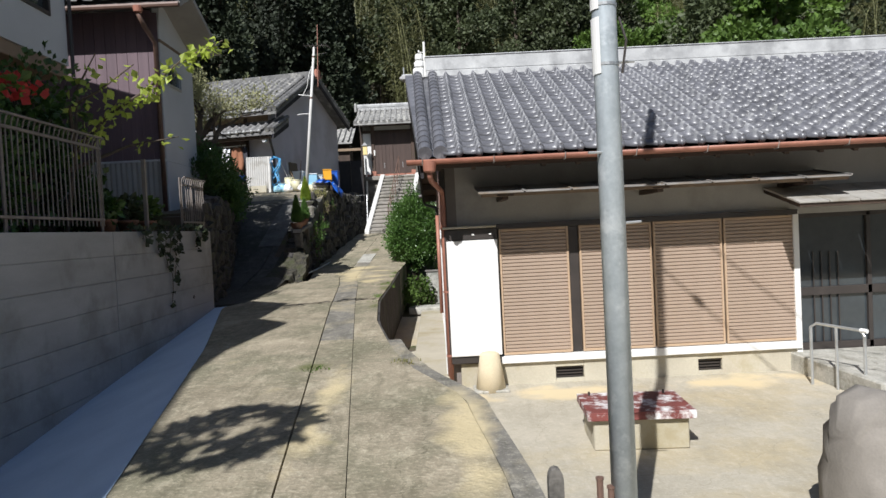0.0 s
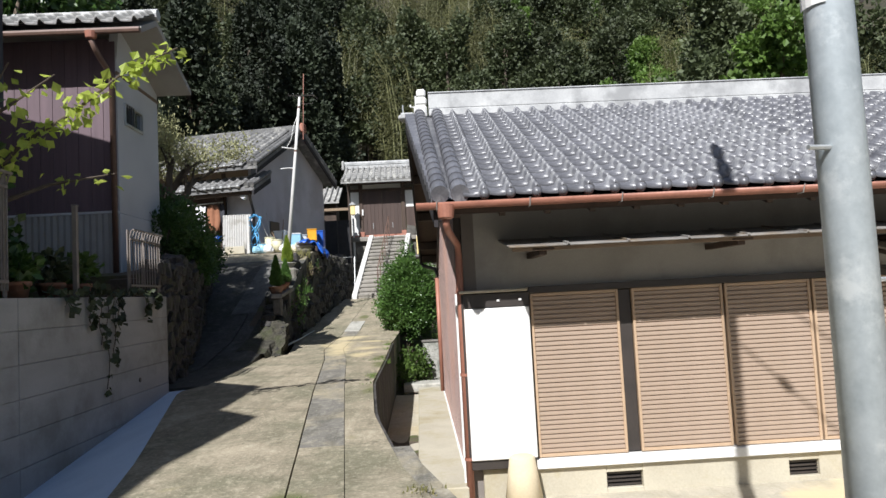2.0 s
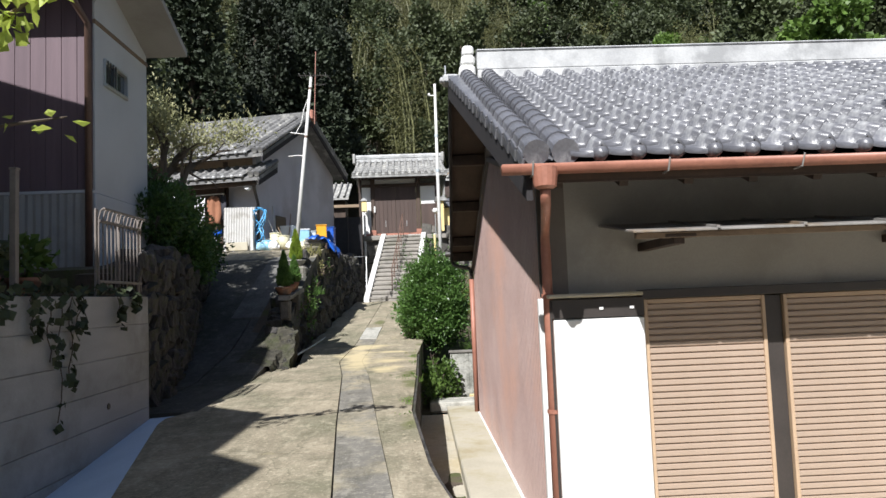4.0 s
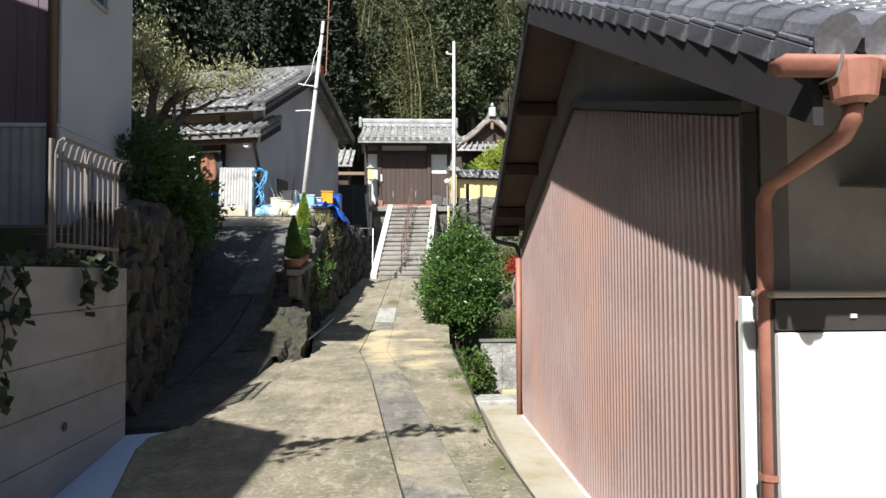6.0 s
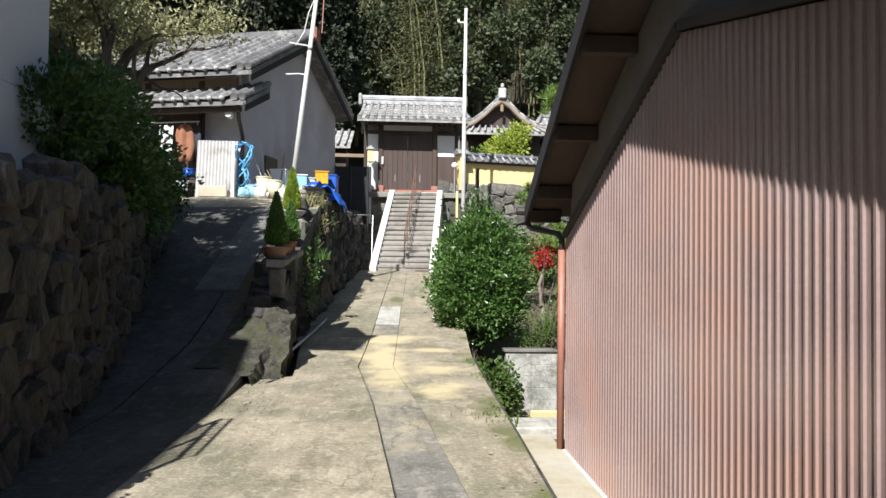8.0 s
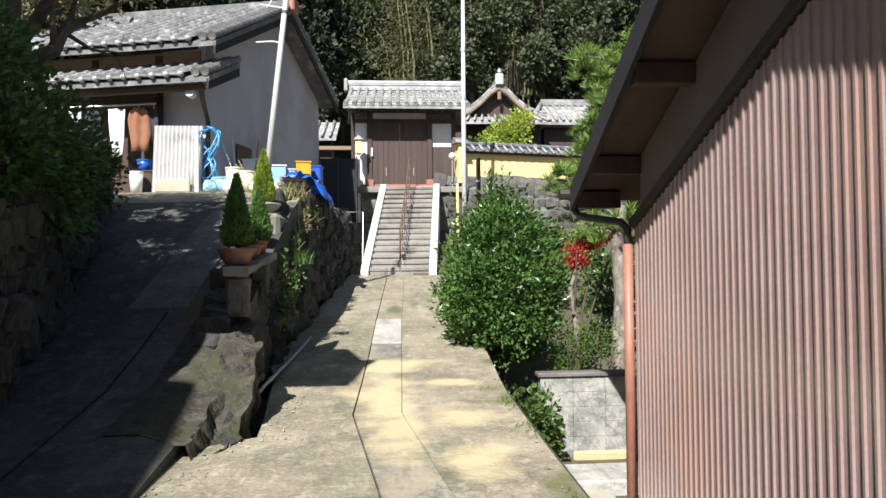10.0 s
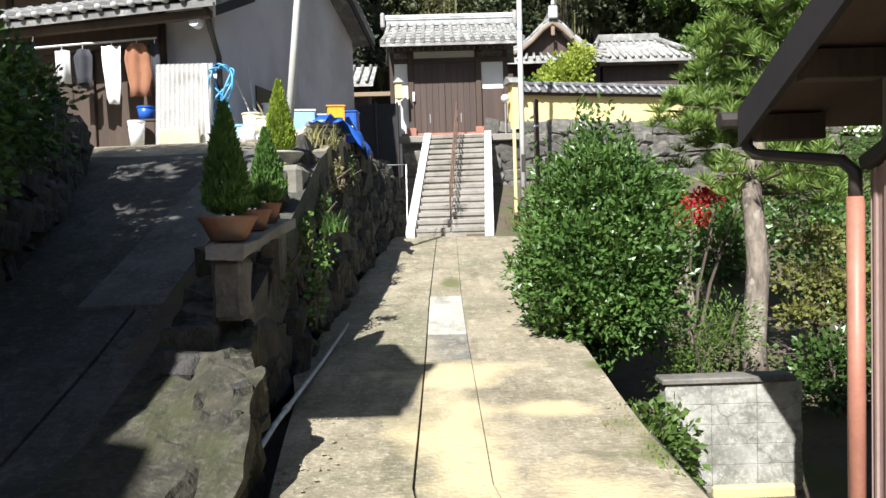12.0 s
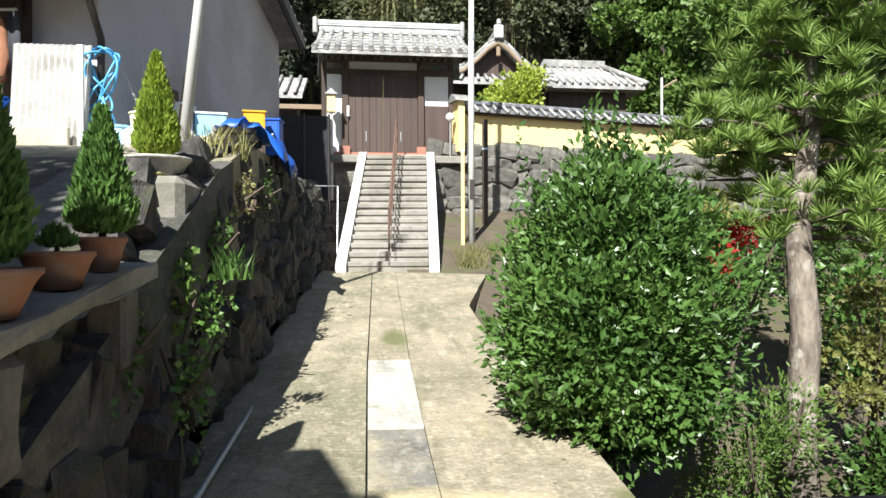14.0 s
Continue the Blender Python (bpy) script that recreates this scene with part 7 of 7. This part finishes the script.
def grass_tuft(at, n, h, material, spread=0.4):
    t = thing("grass_tuft", "dry grass and weeds at the foot of the wall", "grass", at=at, kind="stuff")
    verts, faces = [], []
    for i in range(n):
        a, r = RP.uniform(0, 6.28), RP.uniform(0, spread)
        x, y = r * math.cos(a), r * math.sin(a)
        hh, l = h * RP.uniform(0.5, 1.2), RP.uniform(-0.5, 0.5) * h
        k = len(verts)
        b = RP.uniform(0, 6.28)
        c, s = math.cos(b) * 0.009, math.sin(b) * 0.009
        verts += [(x - c, y - s, 0), (x + c, y + s, 0), (x + l * 0.4 + c * 0.7, y + s, hh * 0.6), (x + l * 0.4 - c * 0.7, y - s, hh * 0.6), (x + l, y + l * 0.3, hh)]
        faces += [(k, k + 1, k + 2, k + 3), (k + 3, k + 2, k + 4)]
    raw("blades", verts, faces, material, t)


for x, y, z, n, h, m, s in ((-0.15, 28.0, 1.5, 260, 0.45, "grass", 0.5), (0.4, 28.4, 1.6, 200, 0.4, "leaf_green", 0.5), (-0.35, 27.2, 1.42, 160, 0.4, "grass", 0.3), (-3.62, 21.6, 2.7, 150, 0.3, "grass", 0.3), (-3.12, 19.6, 1.7, 70, 0.2, "leaf_bush", 0.14), (-0.62, 7.9, -0.1, 60, 0.2, "leaf_green", 0.15), (-0.35, 6.75, 0.17, 60, 0.06, "grass", 0.16), (-1.2, 6.6, 0.19, 60, 0.035, "leaf_green", 0.16), (-1.15, 17.2, 0.4, 120, 0.12, "grass", 0.25), (-1.14, 14.2, 0.33, 120, 0.1, "leaf_green", 0.3)):
    grass_tuft((x, y, z), n, h, M[m], s)
shrub("wall_weed", "sunlit weeds hanging on the stone wall", "weeds", (-3.22, 18.9, 1.2), [(0.02, 0, 0.0, 0.1, 0.3, 0.35), (0.0, 0.6, 0.3, 0.1, 0.25, 0.25)], 300, 0.045, M["leaf_bush"], 3, 0.2)

for y0, dz, n, m in ((18.4, 0.35, 90, "leaf_bush"), (19.3, 0.5, 150, "leaf_green"), (20.2, 0.5, 120, "leaf_bush"), (21.2, 0.3, 90, "grass"), (22.3, 0.4, 80, "leaf_bush")):
    xf, zt = lerp([(b, a) for a, b in RET], y0), ret_top(0, y0)
    shrub("wall_weed", "small weeds rooted in the stone wall", "weeds", (xf - 0.05, y0, zt - dz), [(0.02, 0, 0.0, 0.08, 0.16, 0.22), (0.0, 0.15, 0.15, 0.08, 0.14, 0.16)], n, 0.05, M[m], 3, 0.2, "weeds on the stone wall")

# pine
pine = thing("pine_tree", "garden pine with a pale flaking trunk and bright needle tufts", "pine tree", at=(1.2, 20.25, -0.3))
part("trunk", pipe([(0.02, 0, -0.2), (-0.02, 0, 0.7), (0.05, 0.02, 1.5), (0.0, 0.05, 2.3), (0.12, 0.05, 3.2), (0.1, 0.1, 4.6)], [0.15, 0.125, 0.115, 0.10, 0.075, 0.03], 12), M["bark_flake"], pine, "pale flaking trunk", True)
tuft = []
for k in range(48):
    z = RP.uniform(2.2, 4.8)
    a = RP.uniform(0, 6.28)
    ln = RP.uniform(0.45, 1.25) * (1.15 - (z - 2.0) / 4.5)
    d = Vector((math.cos(a), math.sin(a), RP.uniform(-0.1, 0.35)))
    p0 = Vector((0.05, 0.05, z))
    p1 = p0 + d * ln
    bm = pipe([p0, p0 + d * ln * 0.5 + Vector((0, 0, 0.05)), p1], [0.03, 0.02, 0.008], 5)
    part("branch", bm, M["bark"], pine)
    for q in range(17):
        c = p0 + d * ln * RP.uniform(0.35, 1.05) + Vector((RP.uniform(-0.24, 0.24), RP.uniform(-0.24, 0.24), RP.uniform(-0.2, 0.2)))
        for i in range(60):
            v = Vector(R.normal(0, 1, 3)).normalized()
            v.z = abs(v.z) * 0.8 + 0.1
            tuft.append((c, v))
foliage("needles", tuft, 0.145, M["pine"], pine, rnd=R, aspect=0.036, spread=0.1, fold=0.0)

# old fruit tree by the outbuilding
ft = thing("old_fruit_tree", "gnarled old tree with sparse yellowing leaves", "tree", at=(-6.45, 19.0, 2.5))
bm, ends = bmesh.new(), []
rt = random.Random(5)
tube(bm, [(0, 0, -0.3), (0.08, 0, 0.8), (0.0, 0.05, 1.75)], [0.17, 0.15, 0.13], 8)
for a in range(8):
    t = a * 0.8
    limb(bm, (0, 0.05, 1.45 + 0.12 * (a % 3)), (math.cos(t), math.sin(t) * 0.7, 0.9 if a % 2 else 0.5), 1.15, 0.12, 3, rt, ends, -0.03, 7, 0.55)
part("trunk", bm, M["bark"], ft, "dark contorted limbs")
pts = []
for p, d in ends:
    for i in range(20):
        q = p + Vector(R.normal(0, 0.2, 3))
        if q.z > 2.25 + 0.25 * abs(q.x):
            pts.append((q, d * 0.5 + Vector((0, 0, 0.6)) + Vector(R.normal(0, 0.4, 3))))
foliage("crown", pts, 0.10, M["leaf_pale"], ft, rnd=R, aspect=0.2, spread=1.0)

# clipped hedge above the stone wall
for i, (x, y, z, r) in enumerate([(-5.3, 15.3, 2.35, 0.7), (-5.6, 16.5, 2.55, 0.85), (-6.1, 17.9, 2.75, 0.85), (-5.6, 15.2, 3.1, 0.7), (-5.25, 17.0, 2.35, 0.62), (-6.25, 19.0, 2.9, 0.66), (-5.5, 16.1, 3.2, 0.8), (-4.95, 14.7, 2.85, 0.5), (-5.05, 15.4, 3.0, 0.62), (-5.15, 16.6, 2.75, 0.66), (-5.3, 17.7, 2.6, 0.62), (-4.75, 15.6, 2.45, 0.4)]):
    shrub("hedge_bush", "dark clipped evergreen bush on the stone wall", "hedge", (x, y, z - 0.3), [(0, 0, 0.35, r, r, r * 0.85)], 3600, 0.065, M["leaf_bush"], 5, 0.6, "hedge on the wall", aspect=0.3)
    
# broad unseen trees beside the houses, added so shade falls on ramp and lane
for x, y, bx_, by_, cz, rr, rz_, nn in ((-7.4, 13.4, -7.0, 13.9, 7.0, 1.15, 0.9, 2600), (-8.0, 15.4, -7.3, 15.4, 7.6, 1.05, 0.85, 2200), (-4.0, -0.3, -3.28, 0.15, 4.9, 0.5, 0.4, 420)):
    tt = thing("garden_tree", "unseen broad evergreen tree, added to cast shade", "tree", "garden trees", (x, y, 1.5))
    part("trunk", pipe([(0, 0, -0.2), (0.05, 0, (cz - 1.5) * 0.5), (bx_ - x, by_ - y, cz - 1.5)], [0.11 * rr, 0.09 * rr, 0.03], 8), M["bark"], tt)
    foliage("crown", blob_points(nn, (bx_ - x, by_ - y, cz - 1.5), (rr, rr, rz_), R, 0.75), 0.16, M["leaf_bush"], tt, rnd=R)

# plants behind the fence, in the shade of the houses
for x, y, z, r, m in ((-4.9, 7.2, 2.4, 0.75, "leaf_bush"), (-4.8, 9.0, 2.2, 0.5, "leaf_bush"), (-5.2, 8.6, 3.0, 0.75, "leaf_bush"), (-5.1, 5.8, 2.6, 0.8, "leaf_bush"), (-4.95, 8.4, 3.2, 0.75, "leaf_bush")):
    shrub("garden_bush", "dark garden bush behind the fence", "bush", (x, y, 1.55), [(0, 0, z - 1.55, r, r, r), (0.1, 0.3, z - 1.9, r * 0.7, r * 0.7, r * 0.7)], 1500, 0.09, M[m], 5, 0.3, "bushes behind the fence")
vine = thing("persimmon_tree", "young tree with backlit yellow-green leaves", "tree", at=(-4.5, 8.4, 1.55))
bm, pts = bmesh.new(), []
for path in ([(0, 0, 0), (0.15, 0.05, 1.1), (0.55, 0.1, 1.55), (1.05, 0.1, 1.85), (1.55, 0.05, 2.2), (2.05, 0.0, 2.38)], [(0.15, 0.05, 1.1), (0.3, -0.3, 1.6), (0.7, -0.4, 1.75), (1.1, -0.35, 2.05)], [(0.1, 0.0, 0.9), (0.7, 0.3, 1.2), (1.3, 0.4, 1.3)], [(0.15, 0.05, 1.1), (0.2, 0.1, 1.9), (0.5, 0.0, 2.3)]):
    tube(bm, path, [0.03 - 0.024 * i / (len(path) - 1) for i in range(len(path))], 6)
    for a, b in zip(path[1:], path[2:]):
        for i in range(52 if len(path) == 6 else 14):
            p = Vector(a).lerp(Vector(b), RP.random()) + Vector(R.normal(0, 0.06, 3))
            pts.append((p, Vector((RP.uniform(-1, 1), RP.uniform(-1, 1), RP.uniform(-1.2, 0.4)))))
tagged(part("branch_growth", bm, M["bark"], vine), kind="stuff")
foliage("crown", pts, 0.11, M["leaf_young"], vine, rnd=R, aspect=0.36, spread=0.3, up=-0.2)
fl = shrub("flowering_bush", "bush with red blossoms reaching over the fence", "bush", (-4.35, 6.3, 1.6), [(0.2, 0.2, 1.5, 0.35, 0.6, 0.14), (0, 0, 1.1, 0.3, 0.4, 0.4)], 260, 0.1, M["leaf_green"], 4, 0.2)
foliage("blossoms", blob_points(60, (0.3, 0.35, 1.5), (0.25, 0.65, 0.1), R, 0.2), 0.09, M["red"], fl, rnd=R, aspect=0.5)
for y, col in ((9.55, "leaf_forest"), (10.15, "leaf_green"), (8.9, "leaf_bush")):
    pt = thing("flower_pot", "terracotta pot with a leafy plant behind the wall", "flower pot", "pots behind the wall", (-4.25, y, 1.58))
    part("pot", lathe([(0, 0), (0.09, 0), (0.13, 0.22), (0.145, 0.22), (0.145, 0.26), (0.12, 0.26), (0.1, 0.2), (0, 0.2)], 16), M["terracotta"], pt, "", True)
    foliage("plant", blob_points(150, (0, 0, 0.42), (0.2, 0.2, 0.2), R, 0.2), 0.1, M[col], pt, rnd=R)

ivy = thing("ivy", "trailing ivy hanging down the concrete wall", "ivy", at=(-3.86, 9.9, 1.66))
bm, pts = bmesh.new(), []
for x, ln in ((-0.35, 0.32), (-0.12, 0.55), (0.05, 1.05), (0.22, 0.75), (0.35, 0.3), (1.15, 0.28), (1.5, 0.12), (-0.75, 0.15)):
    p = [(0.02, x + 0.04 * math.sin(k * 1.7 + x * 9), 0.03 - ln * k / 6) for k in range(7)]
    tube(bm, [(-0.15, x, 0.02)] + p, 0.005, 5)
    for q in p:
        for i in range(3):
            pts.append((Vector(q) + Vector((0.012, RP.uniform(-0.07, 0.07), RP.uniform(-0.05, 0.05))), Vector((0.5, RP.uniform(-1, 1), -0.8))))
for i in range(110):
    pts.append((Vector((RP.uniform(-0.25, 0.03), RP.uniform(-1.0, 1.7), RP.uniform(0.0, 0.1))), Vector((0.4, RP.uniform(-1, 1), 0.2))))
tagged(part("vine_growth", bm, M["bark"], ivy), kind="stuff")
foliage("leaves", pts, 0.085, M["leaf_forest"], ivy, rnd=R, aspect=0.48, spread=0.3, up=0)

# potted conifers on the stone bench
bench = thing("stone_bench", "rough granite slab bench on a stone post", "stone bench", at=(-3.42, 17.08, 1.27))
slab_bm = prism([(0.0, 0.32), (0.5, 0.375), (1.0, 0.43), (1.48, 0.49), (1.5, 0.56), (1.0, 0.515), (0.5, 0.455), (0.02, 0.405)], (-0.11, 0.12), "x")
bmesh.ops.subdivide_edges(slab_bm, edges=slab_bm.edges[:], cuts=3, use_grid_fill=True)
for v in slab_bm.verts:
    v.co += Vector((noise.noise(v.co * 7), 0, noise.noise(v.co * 6 + Vector((3, 1, 2))))) * 0.022
part("slab", slab_bm, M["paving"], bench)
post_bm = bx((-0.09, 0.05, -0.05), (0.10, 0.27, 0.318), 0.03)
bmesh.ops.subdivide_edges(post_bm, edges=post_bm.edges[:], cuts=2, use_grid_fill=True)
for v in post_bm.verts:
    v.co += Vector((noise.noise(v.co * 9), noise.noise(v.co * 8 + Vector((5, 0, 0))), 0)) * 0.02
# Darker stone than the slab, so its colour carries the post's shade.
part("post", post_bm, M["rock"], bench)
part("rear_post", bx((-0.09, 1.2, 0.1), (0.08, 1.4, 0.455), 0.02), M["rock"], bench)


def cypress_pot(at, bowl_r, bowl_h, h, r, m, label, potmat, group="potted conifers"):
    t = thing("potted_conifer", label, "potted conifer", group, at)
    part("bowl", lathe([(0, 0), (bowl_r * 0.62, 0), (bowl_r * 0.9, bowl_h * 0.7), (bowl_r, bowl_h * 0.86), (bowl_r * 1.04, bowl_h * 0.88), (bowl_r * 1.04, bowl_h), (bowl_r * 0.93, bowl_h), (bowl_r * 0.8, bowl_h * 0.8), (0, bowl_h * 0.8)], 20), potmat, t, "shallow clay bowl", True)
    part("trunk", pipe([(0, 0, bowl_h * 0.7), (0, 0, bowl_h + h * 0.8)], [0.018, 0.004], 6), M["bark"], t)
    pts = []
    for i in range(int(5200 * (h / 0.6))):
        k = RP.random() ** 1.15
        rr = r * (1 - k ** 1.5) * min(1, k * 5 + 0.55) * RP.uniform(0.55, 1.05) * (1 + 0.15 * noise.noise((k * 9, i % 7, at[1])))
        a = RP.uniform(0, 6.28)
        pts.append((Vector((rr * math.cos(a), rr * math.sin(a), bowl_h + 0.01 + k * h)), Vector((math.cos(a) * 0.45, math.sin(a) * 0.45, 1.0))))
    foliage("crown", pts, 0.045, m, t, rnd=R, aspect=0.2, spread=0.3)


cypress_pot((-3.45, 17.33, 1.695), 0.172, 0.15, 0.66, 0.142, M["cypress"], "dark green cone conifer in a clay bowl", M["terracotta"])
cypress_pot((-3.43, 17.83, 1.752), 0.125, 0.14, 0.05, 0.05, M["cypress"], "clay bowl with a small green sprout", M["terracotta"])
cypress_pot((-3.42, 18.25, 1.80), 0.095, 0.15, 0.52, 0.132, M["cypress"], "small green cone conifer in a clay pot", M["terracotta"])
cypress_pot((-3.69, 20.0, 2.36), 0.22, 0.15, 0.68, 0.15, M["cypress_gold"], "golden green conifer in a pale bowl", M["slab"])
cb = thing("rock_ledge", "pale rough stone ledge under the bowl", "stone ledge", at=(-3.66, 20.0, 2.16))
part("stone", bx((-0.25, -0.4, -0.4), (0.24, 0.35, 0.195), 0.05), M["paving"], cb)
part("moss_cap", bx((-0.2, -0.36, 0.195), (0.1, -0.22, 0.22), 0.01), M["grass"], cb)

# sunlit tree and scrub inside the precinct
shrub("yellow_tree", "sunlit yellow-green tree behind the precinct wall", "tree", (2.1, 34.2, 4.05), [(0, 0, 2.0, 0.85, 0.5, 0.8), (-0.8, 0, 1.6, 0.6, 0.5, 0.6), (0.4, 0, 2.6, 0.5, 0.4, 0.5)], 3000, 0.12, M["leaf_young"], 6, 0.3)
shrub("precinct_shrub", "green shrub behind the precinct wall", "shrub", (0.9, 34.0, 4.05), [(0, 0, 1.4, 0.7, 0.5, 0.6)], 1000, 0.1, M["leaf_green"], 4, 0.3)
shrub("precinct_shrub", "dark shrub beside the gate", "shrub", (-4.4, 33.2, 2.9), [(0, 0, 1.6, 0.9, 0.4, 0.5), (-1.2, 0, 1.6, 0.8, 0.4, 0.5)], 1500, 0.09, M["leaf_green"], 4, 0.3)

# ---- wooded hillside ----
def hill_z(x, y):
    return 3.2 + max(0, y - 42) * 0.74 + max(0, -x - 12) * 0.25 + 1.5 * noise.noise((x * 0.06, y * 0.06, 0))


hv, hf = [], []
nx = 40
for j in range(24):
    for i in range(nx + 1):
        x, y = -80 + 160 * i / nx, 40 + j * 4.0
        hv.append((x, y, hill_z(x, y) if j else 2.0))
hf = [(j * (nx + 1) + i, j * (nx + 1) + i + 1, (j + 1) * (nx + 1) + i + 1, (j + 1) * (nx + 1) + i) for j in range(23) for i in range(nx)]
tagged(raw("hillside", hv, hf, M["hill"]), "steep wooded hillside behind the temple", "hillside", kind="structure")


def woodland_tree(name, label, h, spread, nblob, leaves_n, size, material, seed, kind="broad"):
    t = thing(name, label, "tree", "woodland trees", (0, 0, 0))
    rt = random.Random(seed)
    rn = np.random.default_rng(seed)
    bm = bmesh.new()
    tube(bm, [(0, 0, -1), (rt.uniform(-0.2, 0.2), 0, h * 0.35), (rt.uniform(-0.5, 0.5), rt.uniform(-0.3, 0.3), h * 0.8)], [0.22, 0.17, 0.05], 7)
    pts = []
    for i in range(nblob):
        z = h * (0.28 + 0.66 * (i + 0.5) / nblob)
        w = spread * (0.55 + 0.5 * math.sin(math.pi * (i + 1) / (nblob + 1))) if kind == "broad" else spread * (1.05 - 0.75 * i / nblob)
        a = rt.uniform(0, 6.28)
        off = w * 0.75 * rt.random() ** 0.6
        c = (off * math.cos(a), off * math.sin(a), z)
        tube(bm, [(0, 0, z * 0.8), (c[0] * 0.6, c[1] * 0.6, z * 0.95), c], [0.07, 0.05, 0.02], 5)
        pts += blob_points(leaves_n // nblob, c, (w * 0.42, w * 0.42, h * 0.075), rn, 0.62, 0.35, seed + i * 1.7)
    part("trunk", bm, M["bark"], t)
    foliage("crown", pts, size, material, t, rnd=rn, aspect=0.42, spread=0.6, up=0.1)
    return t


def bamboo(seed):
    t = thing("bamboo_clump", "clump of tall bamboo with feathery tops", "bamboo", "bamboo on the hillside", (0, 0, 0))
    rt = random.Random(seed)
    rn = np.random.default_rng(seed)
    pts = []
    bm = bmesh.new()
    for k in range(15):
        x, y = rt.uniform(-1.6, 1.6), rt.uniform(-1.2, 1.2)
        h, l = rt.uniform(8, 12), rt.uniform(-0.8, 0.8)
        tube(bm, [(x, y, -0.5), (x + l * 0.2, y, h * 0.6), (x + l, y - 0.3, h * 0.9), (x + l * 1.9, y - 0.9, h)], [0.05, 0.045, 0.025, 0.008], 5)
        for i in range(520):
            f = rt.uniform(0.35, 1.0)
            c = Vector((x + l * f * f * 1.5, y - 0.7 * f ** 4, h * f))
            pts.append((c + Vector(rn.normal(0, 0.42, 3)), Vector((rn.normal(), rn.normal() - 0.4, -0.7))))
    tagged(part("stem_growth", bm, M["bamboo"], t), kind="stuff")
    foliage("leaves", pts, 0.21, M["leaf_bamboo"], t, rnd=rn, aspect=0.13, spread=0.5, up=-0.2)
    return t


kinds = [woodland_tree("woodland_tree", "dense dark evergreen tree on the hillside", 11, 2.9, 15, 9000, 0.25, M["leaf_forest"], 31),
         woodland_tree("woodland_tree", "grey-green leafy tree on the hillside", 13, 2.6, 17, 9000, 0.25, M["leaf_forest"], 32),
         woodland_tree("woodland_tree", "bright green leafy tree on the hillside", 9, 3.0, 15, 9000, 0.26, M["leaf_green"], 33),
         woodland_tree("cedar_tree", "tall cedar on the hillside, coloured dark as deep shade", 15, 2.3, 20, 9000, 0.24, M["cedar"], 34, "cone"),
         bamboo(35), bamboo(36)]
rt = random.Random(77)
spots = []
for row, y in enumerate((43.5, 46.5, 50, 54, 58.5, 64, 70)):
    for i in range(17):
        x = -31 + i * 4.1 + (row % 2) * 2 + rt.uniform(-1.2, 1.2)
        spots.append((x + 2, y + rt.uniform(-1.2, 1.2)))
used = set()
for x, y in spots:
    if -1 < x < 9.5 and y < 45.5:
        continue
    # Near-black cedars fill this sector, standing in for its deep shadow.
    if -13 < x < -4.5:
        k = rt.choice((3, 3, 3, 3, 0))
    elif 10 < x:
        k = rt.choice((2, 2, 1, 0, 4, 2))
    else:
        k = rt.choice((0, 1, 1, 4, 5, 4, 5, 0))
    m = Matrix.LocRotScale((x, y, hill_z(x, y) - 0.2), Euler((0, 0, rt.uniform(0, 6.28))), None)
    if k in used:
        copy_thing(kinds[k], m)
    else:
        kinds[k].matrix_basis = m
        used.add(k)
for i, (x, y) in enumerate([(-11, 27), (-13, 31), (-10.5, 34), (-8.0, 38.5), (-15, 24), (-12.5, 36.5), (-17, 30), (-6.3, 40), (11.5, 36), (14, 33), (12.5, 40), (16, 37), (14.5, 28), (18, 31)]):
    k = (3, 0, 3, 3)[i % 4] if x < 0 else (2, 1)[i % 2]
    copy_thing(kinds[k], Matrix.LocRotScale((x, y, 2.6), Euler((0, 0, i * 1.3)), None))


# loose grit and fallen leaves along the lane's edges
rg = random.Random(91)
gv, gf = [], []
for i in range(520):
    if i % 3:
        y = rg.uniform(14.3, 18.6)
        x = lerp(LANE_L, y) + abs(rg.gauss(0, 0.16)) + 0.03
    else:
        y = rg.uniform(9.5, 22.5)
        x = lerp(LANE_R, y) - abs(rg.gauss(0, 0.12)) - 0.03
    s = 0.005 + 0.014 * rg.random() ** 3
    k, z = len(gv), lane_z(x, y) + 0.002
    a = rg.uniform(0, 6.28)
    for q in range(4):
        gv.append((x + s * math.cos(a + q * 1.57) * rg.uniform(0.6, 1.3), y + s * math.sin(a + q * 1.57) * rg.uniform(0.6, 1.3), z))
    gv.append((x + s * rg.uniform(-0.4, 0.4), y + s * rg.uniform(-0.4, 0.4), z + s * rg.uniform(0.5, 1.0)))
    gf += [(k, k + 1, k + 4), (k + 1, k + 2, k + 4), (k + 2, k + 3, k + 4), (k + 3, k, k + 4)]
tagged(raw("grit", gv, gf, M["lane"]), "loose grit along the edges of the lane", "grit", kind="stuff")
moss = []
for i in range(900):
    y = rg.uniform(11.0, 21.5)
    x = lerp(LANE_R, y) - abs(rg.gauss(0, 0.07)) - 0.01
    if noise.noise((y * 1.3, 4.0, 0.0)) < 0.08:
        continue
    moss.append((Vector((x, y, lane_z(x, y) + 0.004)), Vector((rg.uniform(-1, 1), rg.uniform(-1, 1), 0.5))))
ms = thing("edge_moss", "low moss and tiny weeds along the lane's edge", "moss", at=(0, 0, 0), kind="stuff")
foliage("moss_growth", moss, 0.022, M["leaf_green"], ms, rnd=R, aspect=0.4)
